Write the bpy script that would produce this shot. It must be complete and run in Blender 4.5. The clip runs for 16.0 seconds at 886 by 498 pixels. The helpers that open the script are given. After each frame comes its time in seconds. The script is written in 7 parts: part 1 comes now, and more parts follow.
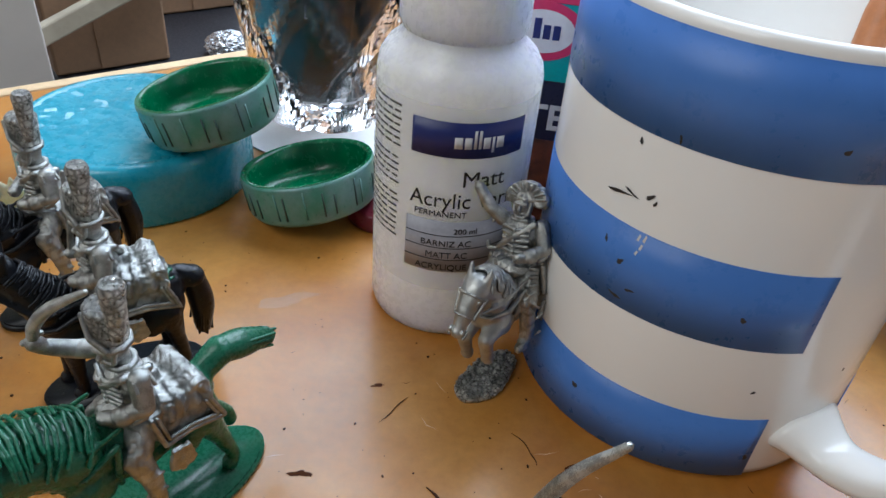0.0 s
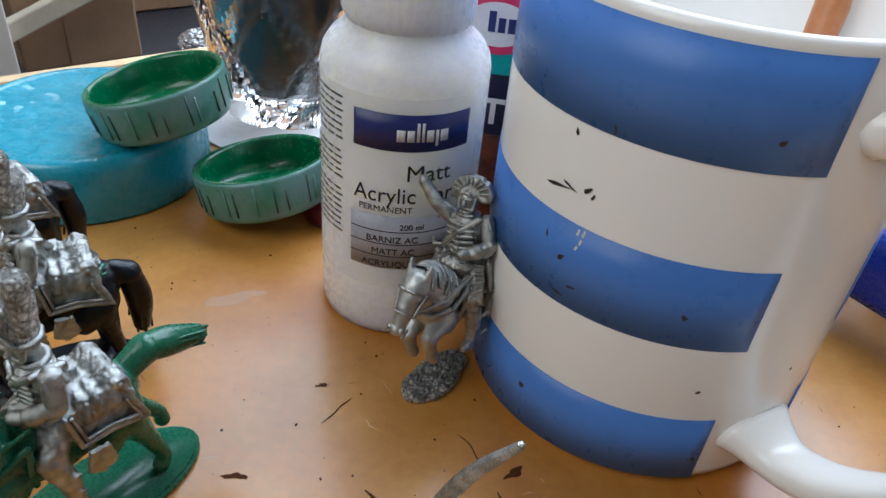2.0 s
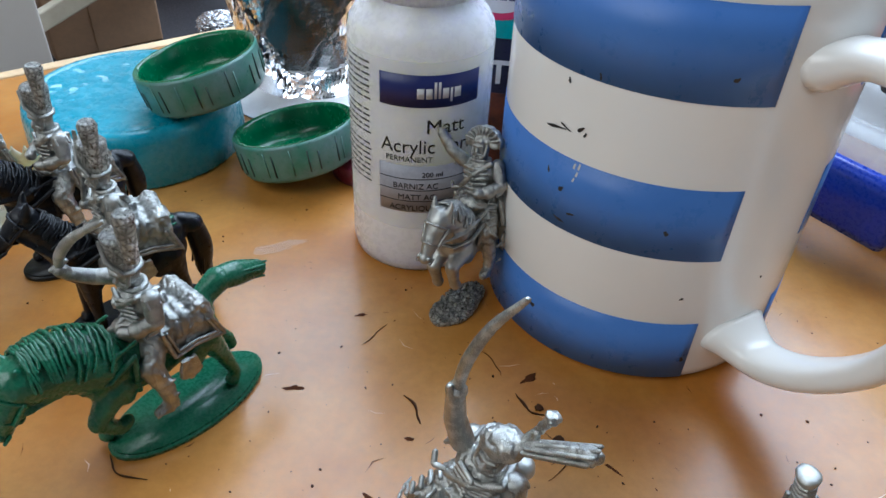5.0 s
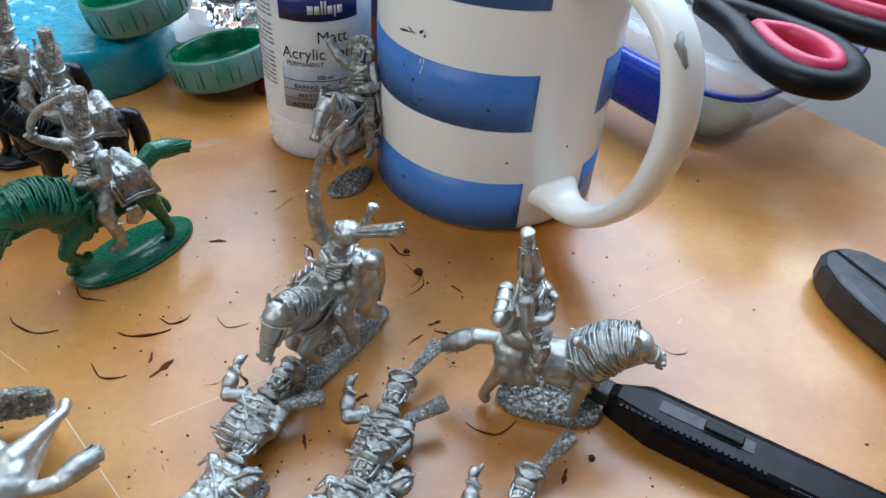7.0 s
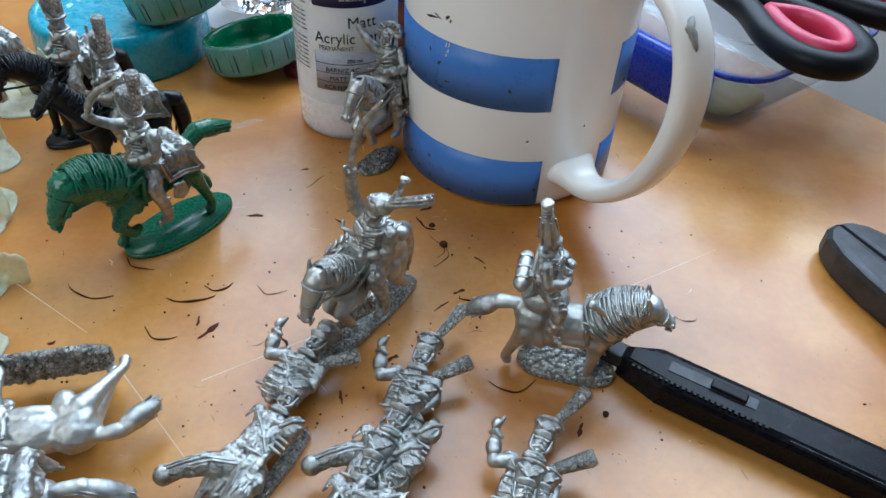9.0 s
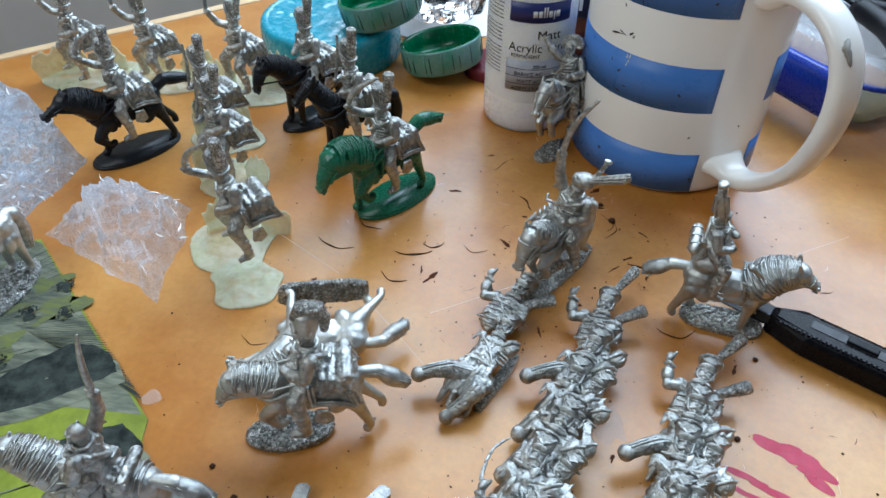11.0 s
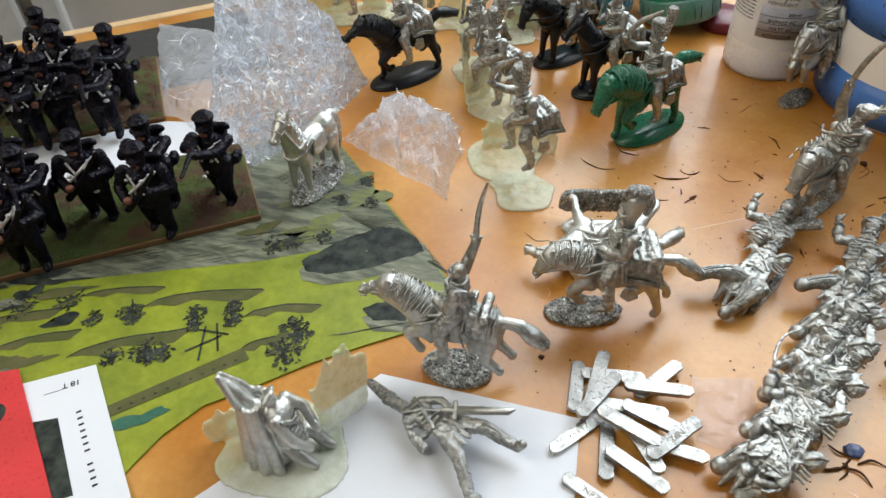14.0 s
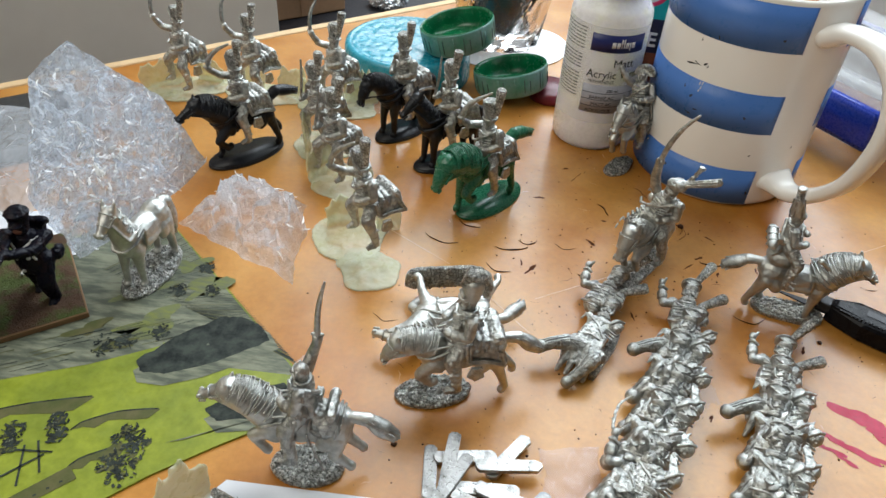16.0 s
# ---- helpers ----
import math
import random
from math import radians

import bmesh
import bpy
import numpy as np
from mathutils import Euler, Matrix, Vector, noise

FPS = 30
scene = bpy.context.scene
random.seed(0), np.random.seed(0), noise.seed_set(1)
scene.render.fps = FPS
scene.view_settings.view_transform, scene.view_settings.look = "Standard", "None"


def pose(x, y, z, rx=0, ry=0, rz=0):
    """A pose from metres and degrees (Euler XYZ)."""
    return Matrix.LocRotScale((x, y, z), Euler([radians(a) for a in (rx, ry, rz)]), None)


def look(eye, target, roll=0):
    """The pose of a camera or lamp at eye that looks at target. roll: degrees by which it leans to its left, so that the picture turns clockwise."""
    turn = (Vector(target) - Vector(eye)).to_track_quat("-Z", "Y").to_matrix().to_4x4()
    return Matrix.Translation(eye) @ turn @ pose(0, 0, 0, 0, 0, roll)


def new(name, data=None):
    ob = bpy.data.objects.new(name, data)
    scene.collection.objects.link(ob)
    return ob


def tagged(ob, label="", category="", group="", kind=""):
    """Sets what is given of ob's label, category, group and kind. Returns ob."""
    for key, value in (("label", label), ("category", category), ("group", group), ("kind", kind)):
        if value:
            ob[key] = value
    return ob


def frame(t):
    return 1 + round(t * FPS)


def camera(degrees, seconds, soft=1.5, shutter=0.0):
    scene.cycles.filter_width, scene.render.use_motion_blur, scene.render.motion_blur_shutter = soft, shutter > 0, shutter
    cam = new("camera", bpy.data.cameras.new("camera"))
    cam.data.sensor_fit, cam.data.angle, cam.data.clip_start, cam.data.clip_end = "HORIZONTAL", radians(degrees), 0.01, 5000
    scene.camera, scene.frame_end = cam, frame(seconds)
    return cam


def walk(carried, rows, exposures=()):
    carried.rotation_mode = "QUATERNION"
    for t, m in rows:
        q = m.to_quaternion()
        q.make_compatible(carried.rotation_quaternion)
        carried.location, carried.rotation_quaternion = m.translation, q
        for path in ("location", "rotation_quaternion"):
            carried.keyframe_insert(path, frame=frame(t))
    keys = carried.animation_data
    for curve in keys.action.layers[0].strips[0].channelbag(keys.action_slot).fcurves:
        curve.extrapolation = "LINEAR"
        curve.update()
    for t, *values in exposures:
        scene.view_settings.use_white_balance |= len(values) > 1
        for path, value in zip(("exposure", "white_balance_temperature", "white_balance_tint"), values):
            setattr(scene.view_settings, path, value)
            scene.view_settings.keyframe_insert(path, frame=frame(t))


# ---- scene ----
cam = camera(62.80, 16.0)
UNIT = 0.05  # metres for one unit of the path's table
PATH = [
    (0, (-0.027, 0.124, 2.503), (-0.063, 1.740, 1.325), 5.32),
    (0.5, (0.108, 0.136, 2.434), (0.039, 1.745, 1.248), 5.18),
    (1, (0.135, 0.146, 2.475), (0.068, 1.762, 1.298), 5.20),
    (1.5, (0.150, 0.189, 2.458), (0.136, 1.813, 1.291), 6.30),
    (2, (0.172, 0.188, 2.447), (0.160, 1.810, 1.278), 5.99),
    (2.5, (0.166, 0.171, 2.465), (0.153, 1.793, 1.296), 5.65),
    (3, (0.152, 0.171, 2.469), (0.125, 1.788, 1.293), 5.25),
    (3.2, (0.175, 0.176, 2.497), (0.134, 1.781, 1.305), 4.53),
    (5.3, (0.158, -0.487, 2.636), (0.117, 1.078, 1.390), 2.85),
    (5.5, (0.163, -0.621, 2.659), (0.118, 0.918, 1.383), 2.92),
    (6, (0.448, -0.957, 2.710), (0.421, 0.549, 1.395), 1.97),
    (6.5, (0.530, -1.257, 2.819), (0.617, 0.256, 1.514), 5.23),
    (7, (0.630, -1.411, 2.922), (0.708, 0.096, 1.609), 4.57),
    (7.5, (0.623, -1.461, 2.974), (0.712, 0.053, 1.669), 4.95),
    (8, (0.620, -1.485, 2.943), (0.700, 0.009, 1.616), 3.96),
    (8.2, (0.663, -1.490, 2.917), (0.742, -0.008, 1.577), 4.00),
    (10.3, (0.225, -2.266, 3.514), (0.101, -0.796, 2.163), 1.05),
    (10.5, (0.162, -2.367, 3.557), (0.013, -0.890, 2.217), 0.62),
    (11, (-0.041, -2.597, 3.552), (-0.239, -1.138, 2.199), 0.36),
    (11.5, (-0.352, -2.887, 3.595), (-0.632, -1.445, 2.237), -0.50),
    (12, (-0.695, -3.151, 3.576), (-1.051, -1.733, 2.211), -1.24),
    (12.5, (-0.969, -3.343, 3.557), (-1.383, -1.950, 2.183), -1.91),
    (13, (-1.115, -3.515, 3.669), (-1.601, -2.135, 2.306), -2.73),
    (13.5, (-1.097, -3.555, 3.557), (-1.565, -2.188, 2.174), -2.20),
    (14, (-1.030, -3.615, 3.565), (-1.501, -2.247, 2.184), -2.42),
    (14.5, (-1.028, -3.608, 3.566), (-1.483, -2.249, 2.170), -2.12),
    (15, (-1.039, -3.624, 3.588), (-1.401, -2.212, 2.219), 0.81),
    (15.5, (-0.987, -3.487, 3.680), (-1.225, -2.027, 2.334), 2.52),
    (16, (-0.955, -3.428, 3.735), (-1.078, -1.895, 2.457), 3.90),
]
EXPOSURES = [
    (0.0, 0.05, 5550, 8), (3.0, 0.08, 5550, 8), (5.5, 0.16, 5300, 6), (7.2, 0.24, 5250, 5), (8.0, 0.12, 5200, 4), (10.5, 0.08, 5200, 4), (11.5, 0.04, 5600, 4),
    (12.5, 0.08, 6150, 6), (14.5, 0.10, 6450, 7), (16.0, 0.08, 6250, 6),
]
walk(cam, [(t, look(UNIT * Vector(eye), UNIT * Vector(target), roll)) for t, eye, target, roll in PATH], EXPOSURES)

# ---- light ----
world = bpy.data.worlds.new("world")
scene.world = world
world.use_nodes = True
world.node_tree.nodes["Background"].inputs["Color"].default_value = (0.75, 0.86, 1.0, 1)
world.node_tree.nodes["Background"].inputs["Strength"].default_value = 0.6


def area_lamp(name, eye, target, sx, sy, watts, color):
    data = bpy.data.lights.new(name, "AREA")
    data.shape, data.size, data.size_y, data.energy, data.color = "RECTANGLE", sx, sy, watts, color
    ob = new(name, data)
    ob.matrix_basis = look(eye, target)
    return ob


area_lamp("window_light", (0.155, 0.728, 0.78), (-0.03, 0.02, 0.05), 1.16, 1.0, 21.5, (0.90, 0.95, 1.0))
# Warm fill lamp added at the left, well below the ceiling, without a fixture.
area_lamp("added_fill_light", (-0.66, -0.45, 0.90), (-0.10, 0.06, 0.0), 0.7, 0.7, 6.2, (1.0, 0.93, 0.82))


# ---- materials ----
def material(name, color, rough=0.5, metal=0.0, color2=None, scale=60.0, fine=900.0, bump=0.0, depth=0.0003, coat=0.0,
             trans=0.0, alpha=1.0, sss=0.0, ior=1.5, rvar=0.12, split=(0.35, 0.65), spec=0.5, stretch=(1, 1, 1), rand=0.0, coat_rough=0.08, speck=0.22):
    m = bpy.data.materials.new(name)
    m.use_nodes = True
    nt = m.node_tree
    n, ln = nt.nodes, nt.links
    b = n["Principled BSDF"]
    co = n.new("ShaderNodeTexCoord")
    mp = n.new("ShaderNodeMapping")
    mp.inputs["Scale"].default_value = stretch
    ln.new(co.outputs["Object"], mp.inputs["Vector"])
    big = n.new("ShaderNodeTexNoise")
    big.inputs["Scale"].default_value, big.inputs["Detail"].default_value, big.inputs["Roughness"].default_value = scale, 5, 0.6
    small = n.new("ShaderNodeTexNoise")
    small.inputs["Scale"].default_value, small.inputs["Detail"].default_value, small.inputs["Roughness"].default_value = fine, 4, 0.65
    for x in (big, small):
        ln.new(mp.outputs["Vector"], x.inputs["Vector"])
    ramp = n.new("ShaderNodeValToRGB")
    ramp.color_ramp.elements[0].position, ramp.color_ramp.elements[1].position = split
    c2 = color2 or tuple(min(1, c * 0.8) for c in color)
    ramp.color_ramp.elements[0].color, ramp.color_ramp.elements[1].color = (*color, 1), (*c2, 1)
    ln.new(big.outputs["Fac"], ramp.inputs["Fac"])
    mix = n.new("ShaderNodeMix")
    mix.data_type, mix.blend_type = "RGBA", "OVERLAY"
    mix.inputs["Factor"].default_value = speck
    ln.new(ramp.outputs["Color"], mix.inputs["A"])
    ln.new(small.outputs["Fac"], mix.inputs["B"])
    last = mix.outputs["Result"]
    if rand:
        info = n.new("ShaderNodeObjectInfo")
        hsv = n.new("ShaderNodeHueSaturation")
        rng = n.new("ShaderNodeMapRange")
        rng.inputs["To Min"].default_value, rng.inputs["To Max"].default_value = 1 - rand, 1 + rand
        ln.new(info.outputs["Random"], rng.inputs["Value"])
        ln.new(rng.outputs["Result"], hsv.inputs["Value"])
        ln.new(last, hsv.inputs["Color"])
        last = hsv.outputs["Color"]
    ln.new(last, b.inputs["Base Color"])
    rr = n.new("ShaderNodeMapRange")
    rr.inputs["From Min"].default_value, rr.inputs["From Max"].default_value = 0.3, 0.7
    rr.inputs["To Min"].default_value, rr.inputs["To Max"].default_value = max(0.02, rough - rvar), min(1, rough + rvar)
    ln.new(small.outputs["Fac"], rr.inputs["Value"])
    ln.new(rr.outputs["Result"], b.inputs["Roughness"])
    b.inputs["Metallic"].default_value, b.inputs["IOR"].default_value = metal, ior
    b.inputs["Coat Weight"].default_value, b.inputs["Coat Roughness"].default_value = coat, coat_rough
    b.inputs["Transmission Weight"].default_value, b.inputs["Alpha"].default_value = trans, alpha
    b.inputs["Specular IOR Level"].default_value = spec
    if sss:
        b.inputs["Subsurface Weight"].default_value, b.inputs["Subsurface Scale"].default_value = sss, 0.008
        b.inputs["Subsurface Radius"].default_value = (1, 1, 0.7)
    if bump:
        bp = n.new("ShaderNodeBump")
        bp.inputs["Strength"].default_value, bp.inputs["Distance"].default_value = bump, depth
        ln.new(small.outputs["Fac"], bp.inputs["Height"])
        ln.new(bp.outputs["Normal"], b.inputs["Normal"])
    return m


TABLE = material("varnished_orange_wood", (0.38, 0.142, 0.012), 0.40, color2=(0.56, 0.285, 0.066), scale=15, fine=420, bump=0.10, depth=0.0002, coat=0.42, coat_rough=0.20, rvar=0.10, spec=0.46, split=(0.40, 0.68))
EDGE = material("pale_raw_wood_edge", (0.70, 0.50, 0.28), 0.6, fine=300, bump=0.2)
WALL = material("beige_painted_panel", (0.82, 0.75, 0.67), 0.6, scale=4, fine=120, bump=0.05, speck=0.06)
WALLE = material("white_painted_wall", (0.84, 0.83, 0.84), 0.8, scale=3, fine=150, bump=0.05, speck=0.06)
# Unseen walls and ceiling: colours lowered so that less light bounces back.
WALLW = material("dimmed_unseen_wall", (0.22, 0.217, 0.213), 0.8, scale=3, fine=150, bump=0.05, speck=0.06)
CEIL = material("dimmed_unseen_ceiling", (0.46, 0.45, 0.44), 0.8, scale=3, fine=100)
FLOOR = material("dark_brown_carpet", (0.10, 0.075, 0.06), 0.95, scale=20, fine=400, bump=0.4, depth=0.002)
WHITEWOOD = material("white_gloss_wood", (0.80, 0.79, 0.76), 0.35, scale=8, fine=200)
CARDBOARD = material("brown_cardboard", (0.42, 0.26, 0.15), 0.85, scale=12, fine=300, bump=0.1)
CREAMWOOD = material("cream_plank", (0.68, 0.60, 0.45), 0.6, scale=10, fine=200)
DARK = material("black_plastic_clutter", (0.02, 0.02, 0.025), 0.5, scale=20)
def metal_relief(m, scale, depth, strength, smear=0.25, oxide_shade=0.0):
    """Chased relief: cell edges and fine noise as bump on a metal."""
    nt = m.node_tree
    n, ln = nt.nodes, nt.links
    co = n.new("ShaderNodeTexCoord")
    wob = n.new("ShaderNodeTexNoise")
    wob.inputs["Scale"].default_value = scale * 0.6
    add = n.new("ShaderNodeMix")
    add.data_type, add.blend_type = "RGBA", "LINEAR_LIGHT"
    add.inputs["Factor"].default_value = smear / scale
    ln.new(co.outputs["Object"], add.inputs["A"])
    ln.new(wob.outputs["Color"], add.inputs["B"])
    vor = n.new("ShaderNodeTexVoronoi")
    vor.feature = "DISTANCE_TO_EDGE"
    vor.inputs["Scale"].default_value = scale
    ln.new(add.outputs["Result"], vor.inputs["Vector"])
    ramp = n.new("ShaderNodeMapRange")
    ramp.interpolation_type = "SMOOTHSTEP"
    ramp.inputs["From Min"].default_value, ramp.inputs["From Max"].default_value = 0.0, 0.42
    ln.new(vor.outputs["Distance"], ramp.inputs["Value"])
    bp = n.new("ShaderNodeBump")
    bp.inputs["Strength"].default_value, bp.inputs["Distance"].default_value = strength, depth
    ln.new(ramp.outputs["Result"], bp.inputs["Height"])
    b = n["Principled BSDF"]
    if oxide_shade:
        # chased lines darkened: oxidised metal, plus crevice shade put into the colour
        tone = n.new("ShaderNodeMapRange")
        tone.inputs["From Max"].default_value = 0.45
        tone.inputs["To Min"].default_value, tone.inputs["To Max"].default_value = 1 - oxide_shade, 1.0
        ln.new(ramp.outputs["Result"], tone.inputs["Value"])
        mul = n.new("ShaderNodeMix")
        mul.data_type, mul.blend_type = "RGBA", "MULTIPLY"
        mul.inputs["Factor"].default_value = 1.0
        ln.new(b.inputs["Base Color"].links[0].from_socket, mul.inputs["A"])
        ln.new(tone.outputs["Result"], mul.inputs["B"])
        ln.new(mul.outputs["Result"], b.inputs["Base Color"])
    if b.inputs["Normal"].links:
        ln.new(b.inputs["Normal"].links[0].from_socket, bp.inputs["Normal"])
    ln.new(bp.outputs["Normal"], b.inputs["Normal"])
    return m


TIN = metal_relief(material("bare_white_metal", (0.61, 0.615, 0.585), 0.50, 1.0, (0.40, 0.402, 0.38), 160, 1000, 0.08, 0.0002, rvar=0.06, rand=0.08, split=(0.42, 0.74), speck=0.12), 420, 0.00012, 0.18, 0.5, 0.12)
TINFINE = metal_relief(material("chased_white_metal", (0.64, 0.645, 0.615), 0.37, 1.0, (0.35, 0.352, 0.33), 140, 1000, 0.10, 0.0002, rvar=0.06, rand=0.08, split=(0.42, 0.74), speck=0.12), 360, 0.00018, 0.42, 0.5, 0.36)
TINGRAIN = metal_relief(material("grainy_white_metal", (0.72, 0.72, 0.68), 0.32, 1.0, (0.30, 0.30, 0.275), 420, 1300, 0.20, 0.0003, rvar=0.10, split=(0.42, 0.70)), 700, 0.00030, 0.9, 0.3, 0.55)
STRIPM = material("filed_white_metal_strip", (0.54, 0.535, 0.515), 0.34, 1.0, (0.24, 0.235, 0.22), 260, 1000, 0.7, 0.0005, rand=0.38, split=(0.44, 0.72))
GREENP = material("green_plastic", (0.016, 0.115, 0.058), 0.28, color2=(0.026, 0.155, 0.080), scale=120, fine=1200, bump=0.10, sss=0.1)
BLACKP = material("black_plastic", (0.005, 0.0055, 0.008), 0.36, color2=(0.009, 0.010, 0.014), scale=120, fine=1200, bump=0.3, spec=0.35)
CREAM = material("cream_glazed_ceramic", (0.95, 0.94, 0.91), 0.16, color2=(0.92, 0.905, 0.865), scale=22, fine=300, coat=0.0, rvar=0.05, speck=0.05)
BLUE = material("blue_glazed_ceramic", (0.095, 0.225, 0.61), 0.30, color2=(0.080, 0.200, 0.57), scale=40, fine=250, coat=0.0, rvar=0.05, spec=0.24, speck=0.06)
GRIME = material("dark_paint_spot", (0.03, 0.028, 0.03), 0.4)
SCUFF = material("grey_scuffed_clay", (0.34, 0.33, 0.30), 0.8, scale=300)
WHITEP = material("white_plastic", (0.93, 0.94, 0.95), 0.28, color2=(0.89, 0.90, 0.92), scale=30, fine=500, sss=0.2, rvar=0.06, speck=0.03)
shine = WHITEP.node_tree.nodes["Principled BSDF"]
shine.inputs["Subsurface Weight"].default_value, shine.inputs["Subsurface Scale"].default_value = 0.85, 0.025
LABELFILM = material("clear_label_film", (0.95, 0.95, 0.95), 0.30, scale=40, fine=600, alpha=0.12, speck=0.04)
TISSUE = material("white_tissue_paper", (0.90, 0.89, 0.89), 0.7, color2=(0.84, 0.82, 0.83), scale=30, fine=400, bump=0.4, depth=0.0008)
SHEET = material("white_paper_sheet", (0.70, 0.72, 0.765), 0.6, color2=(0.66, 0.68, 0.73), scale=12, fine=500, speck=0.05)
NAVY = material("navy_print", (0.016, 0.026, 0.16), 0.4, speck=0.05)
SILVERINK = material("grey_print", (0.42, 0.42, 0.46), 0.4, color2=(0.36, 0.36, 0.41))
INK = material("black_print", (0.012, 0.012, 0.014), 0.5)
SOFTINK = material("fine_grey_print", (0.10, 0.10, 0.105), 0.5)
PALEINK = material("pale_print", (0.82, 0.82, 0.83), 0.45)
TEAL = material("teal_plastic", (0.022, 0.27, 0.38), 0.28, color2=(0.035, 0.33, 0.45), scale=70, fine=350, bump=0.25, depth=0.0006, rvar=0.14, speck=0.12, coat=0.35, coat_rough=0.15)
GREENPAINT = material("wet_green_paint", (0.008, 0.16, 0.058), 0.22, color2=(0.005, 0.09, 0.034), scale=90, fine=500, bump=0.2)
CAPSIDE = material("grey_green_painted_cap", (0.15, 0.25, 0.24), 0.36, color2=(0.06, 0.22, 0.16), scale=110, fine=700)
CAPGROOVE = material("teal_groove_shade", (0.035, 0.075, 0.065), 0.5)
GLASS = material("cut_crystal", (0.98, 0.985, 0.99), 0.04, trans=1.0, ior=1.52, rvar=0.03)
MURK = material("murky_paint_water", (0.030, 0.045, 0.05), 0.2, color2=(0.012, 0.018, 0.02), scale=40)
def film(name, tint, low, high, scale, rough=0.11):
    """Thin clear film: nearly invisible between folds coloured paler and more opaque, as glints."""
    m = material(name, tint, rough, 0.0, tuple(k * 0.9 for k in tint), scale * 1.6, 260, 0.06, 0.0008, split=(0.46, 0.60), spec=1.0, rvar=0.06)
    nt = m.node_tree
    n, ln = nt.nodes, nt.links
    b = n["Principled BSDF"]
    co = n.new("ShaderNodeTexCoord")
    wob = n.new("ShaderNodeTexNoise")
    wob.inputs["Scale"].default_value, wob.inputs["Detail"].default_value = scale * 0.5, 2
    add = n.new("ShaderNodeMix")
    add.data_type, add.blend_type = "RGBA", "LINEAR_LIGHT"
    add.inputs["Factor"].default_value = 0.22 / scale
    ln.new(co.outputs["Object"], add.inputs["A"])
    ln.new(wob.outputs["Color"], add.inputs["B"])
    out = []
    for k in (1.0, 2.1):
        vor = n.new("ShaderNodeTexVoronoi")
        vor.feature = "DISTANCE_TO_EDGE"
        vor.inputs["Scale"].default_value = scale * k
        ln.new(add.outputs["Result"], vor.inputs["Vector"])
        rng = n.new("ShaderNodeMapRange")
        rng.inputs["From Min"].default_value, rng.inputs["From Max"].default_value = 0.0, 0.13
        rng.inputs["To Min"].default_value, rng.inputs["To Max"].default_value = 1.0, 0.0
        ln.new(vor.outputs["Distance"], rng.inputs["Value"])
        out.append(rng.outputs["Result"])
    big = n.new("ShaderNodeTexNoise")
    big.inputs["Scale"].default_value, big.inputs["Detail"].default_value = scale * 0.4, 4
    ln.new(co.outputs["Object"], big.inputs["Vector"])
    mul = n.new("ShaderNodeMath")
    mul.operation = "MULTIPLY_ADD"
    ln.new(out[0], mul.inputs[0])
    ln.new(big.outputs["Fac"], mul.inputs[1])
    half = n.new("ShaderNodeMath")
    half.operation = "MULTIPLY"
    ln.new(out[1], half.inputs[0])
    half.inputs[1].default_value = 0.45
    ln.new(half.outputs[0], mul.inputs[2])
    al = n.new("ShaderNodeMapRange")
    al.inputs["From Min"].default_value, al.inputs["From Max"].default_value = 0.0, 0.7
    al.inputs["To Min"].default_value, al.inputs["To Max"].default_value = low, high
    ln.new(mul.outputs[0], al.inputs["Value"])
    web = n.new("ShaderNodeMix")
    web.data_type = "RGBA"
    web.inputs["A"].default_value, web.inputs["B"].default_value = (*[k * 0.75 for k in tint], 1), (*[min(1, k * 1.05) for k in tint], 1)
    ln.new(al.outputs["Result"], web.inputs["Factor"])
    ln.new(web.outputs["Result"], b.inputs["Base Color"])
    tl = n.new("ShaderNodeBsdfTranslucent")
    ln.new(web.outputs["Result"], tl.inputs["Color"])
    clear = n.new("ShaderNodeBsdfTransparent")
    ms, mt = n.new("ShaderNodeMixShader"), n.new("ShaderNodeMixShader")
    ms.inputs[0].default_value = 0.6
    ln.new(b.outputs[0], ms.inputs[1])
    ln.new(tl.outputs[0], ms.inputs[2])
    ln.new(al.outputs["Result"], mt.inputs[0])
    ln.new(clear.outputs[0], mt.inputs[1])
    ln.new(ms.outputs[0], mt.inputs[2])
    ln.new(mt.outputs[0], n["Material Output"].inputs["Surface"])
    b.inputs["Metallic"].default_value = 0.05
    bp = n.new("ShaderNodeBump")
    bp.inputs["Strength"].default_value, bp.inputs["Distance"].default_value = 0.8, 0.0010
    ln.new(mul.outputs[0], bp.inputs["Height"])
    ln.new(b.inputs["Normal"].links[0].from_socket, bp.inputs["Normal"])
    ln.new(bp.outputs["Normal"], b.inputs["Normal"])
    return m


CLEARP = film("clear_crumpled_film", (0.58, 0.61, 0.66), 0.46, 0.95, 85, 0.10)
PINKFILM = film("pinkish_crumpled_film", (0.68, 0.675, 0.70), 0.60, 0.97, 80, 0.07)
# White for the strokes on the bags: bright glints put into the colour.
GLINT = material("painted_glint_white", (0.97, 0.98, 1.0), 0.22, 0.0, (0.90, 0.92, 0.95), 200, 800, spec=1.0)
THINFILM = material("thin_pinkish_film", (0.80, 0.70, 0.72), 0.2, scale=90, fine=120, bump=0.5, depth=0.0015, alpha=0.20, spec=1.0)
SLEEVEM = material("thin_clear_sleeve", (0.78, 0.82, 0.88), 0.15, 0.1, scale=90, fine=120, bump=0.6, depth=0.0025, alpha=0.42, spec=1.0, rvar=0.06)
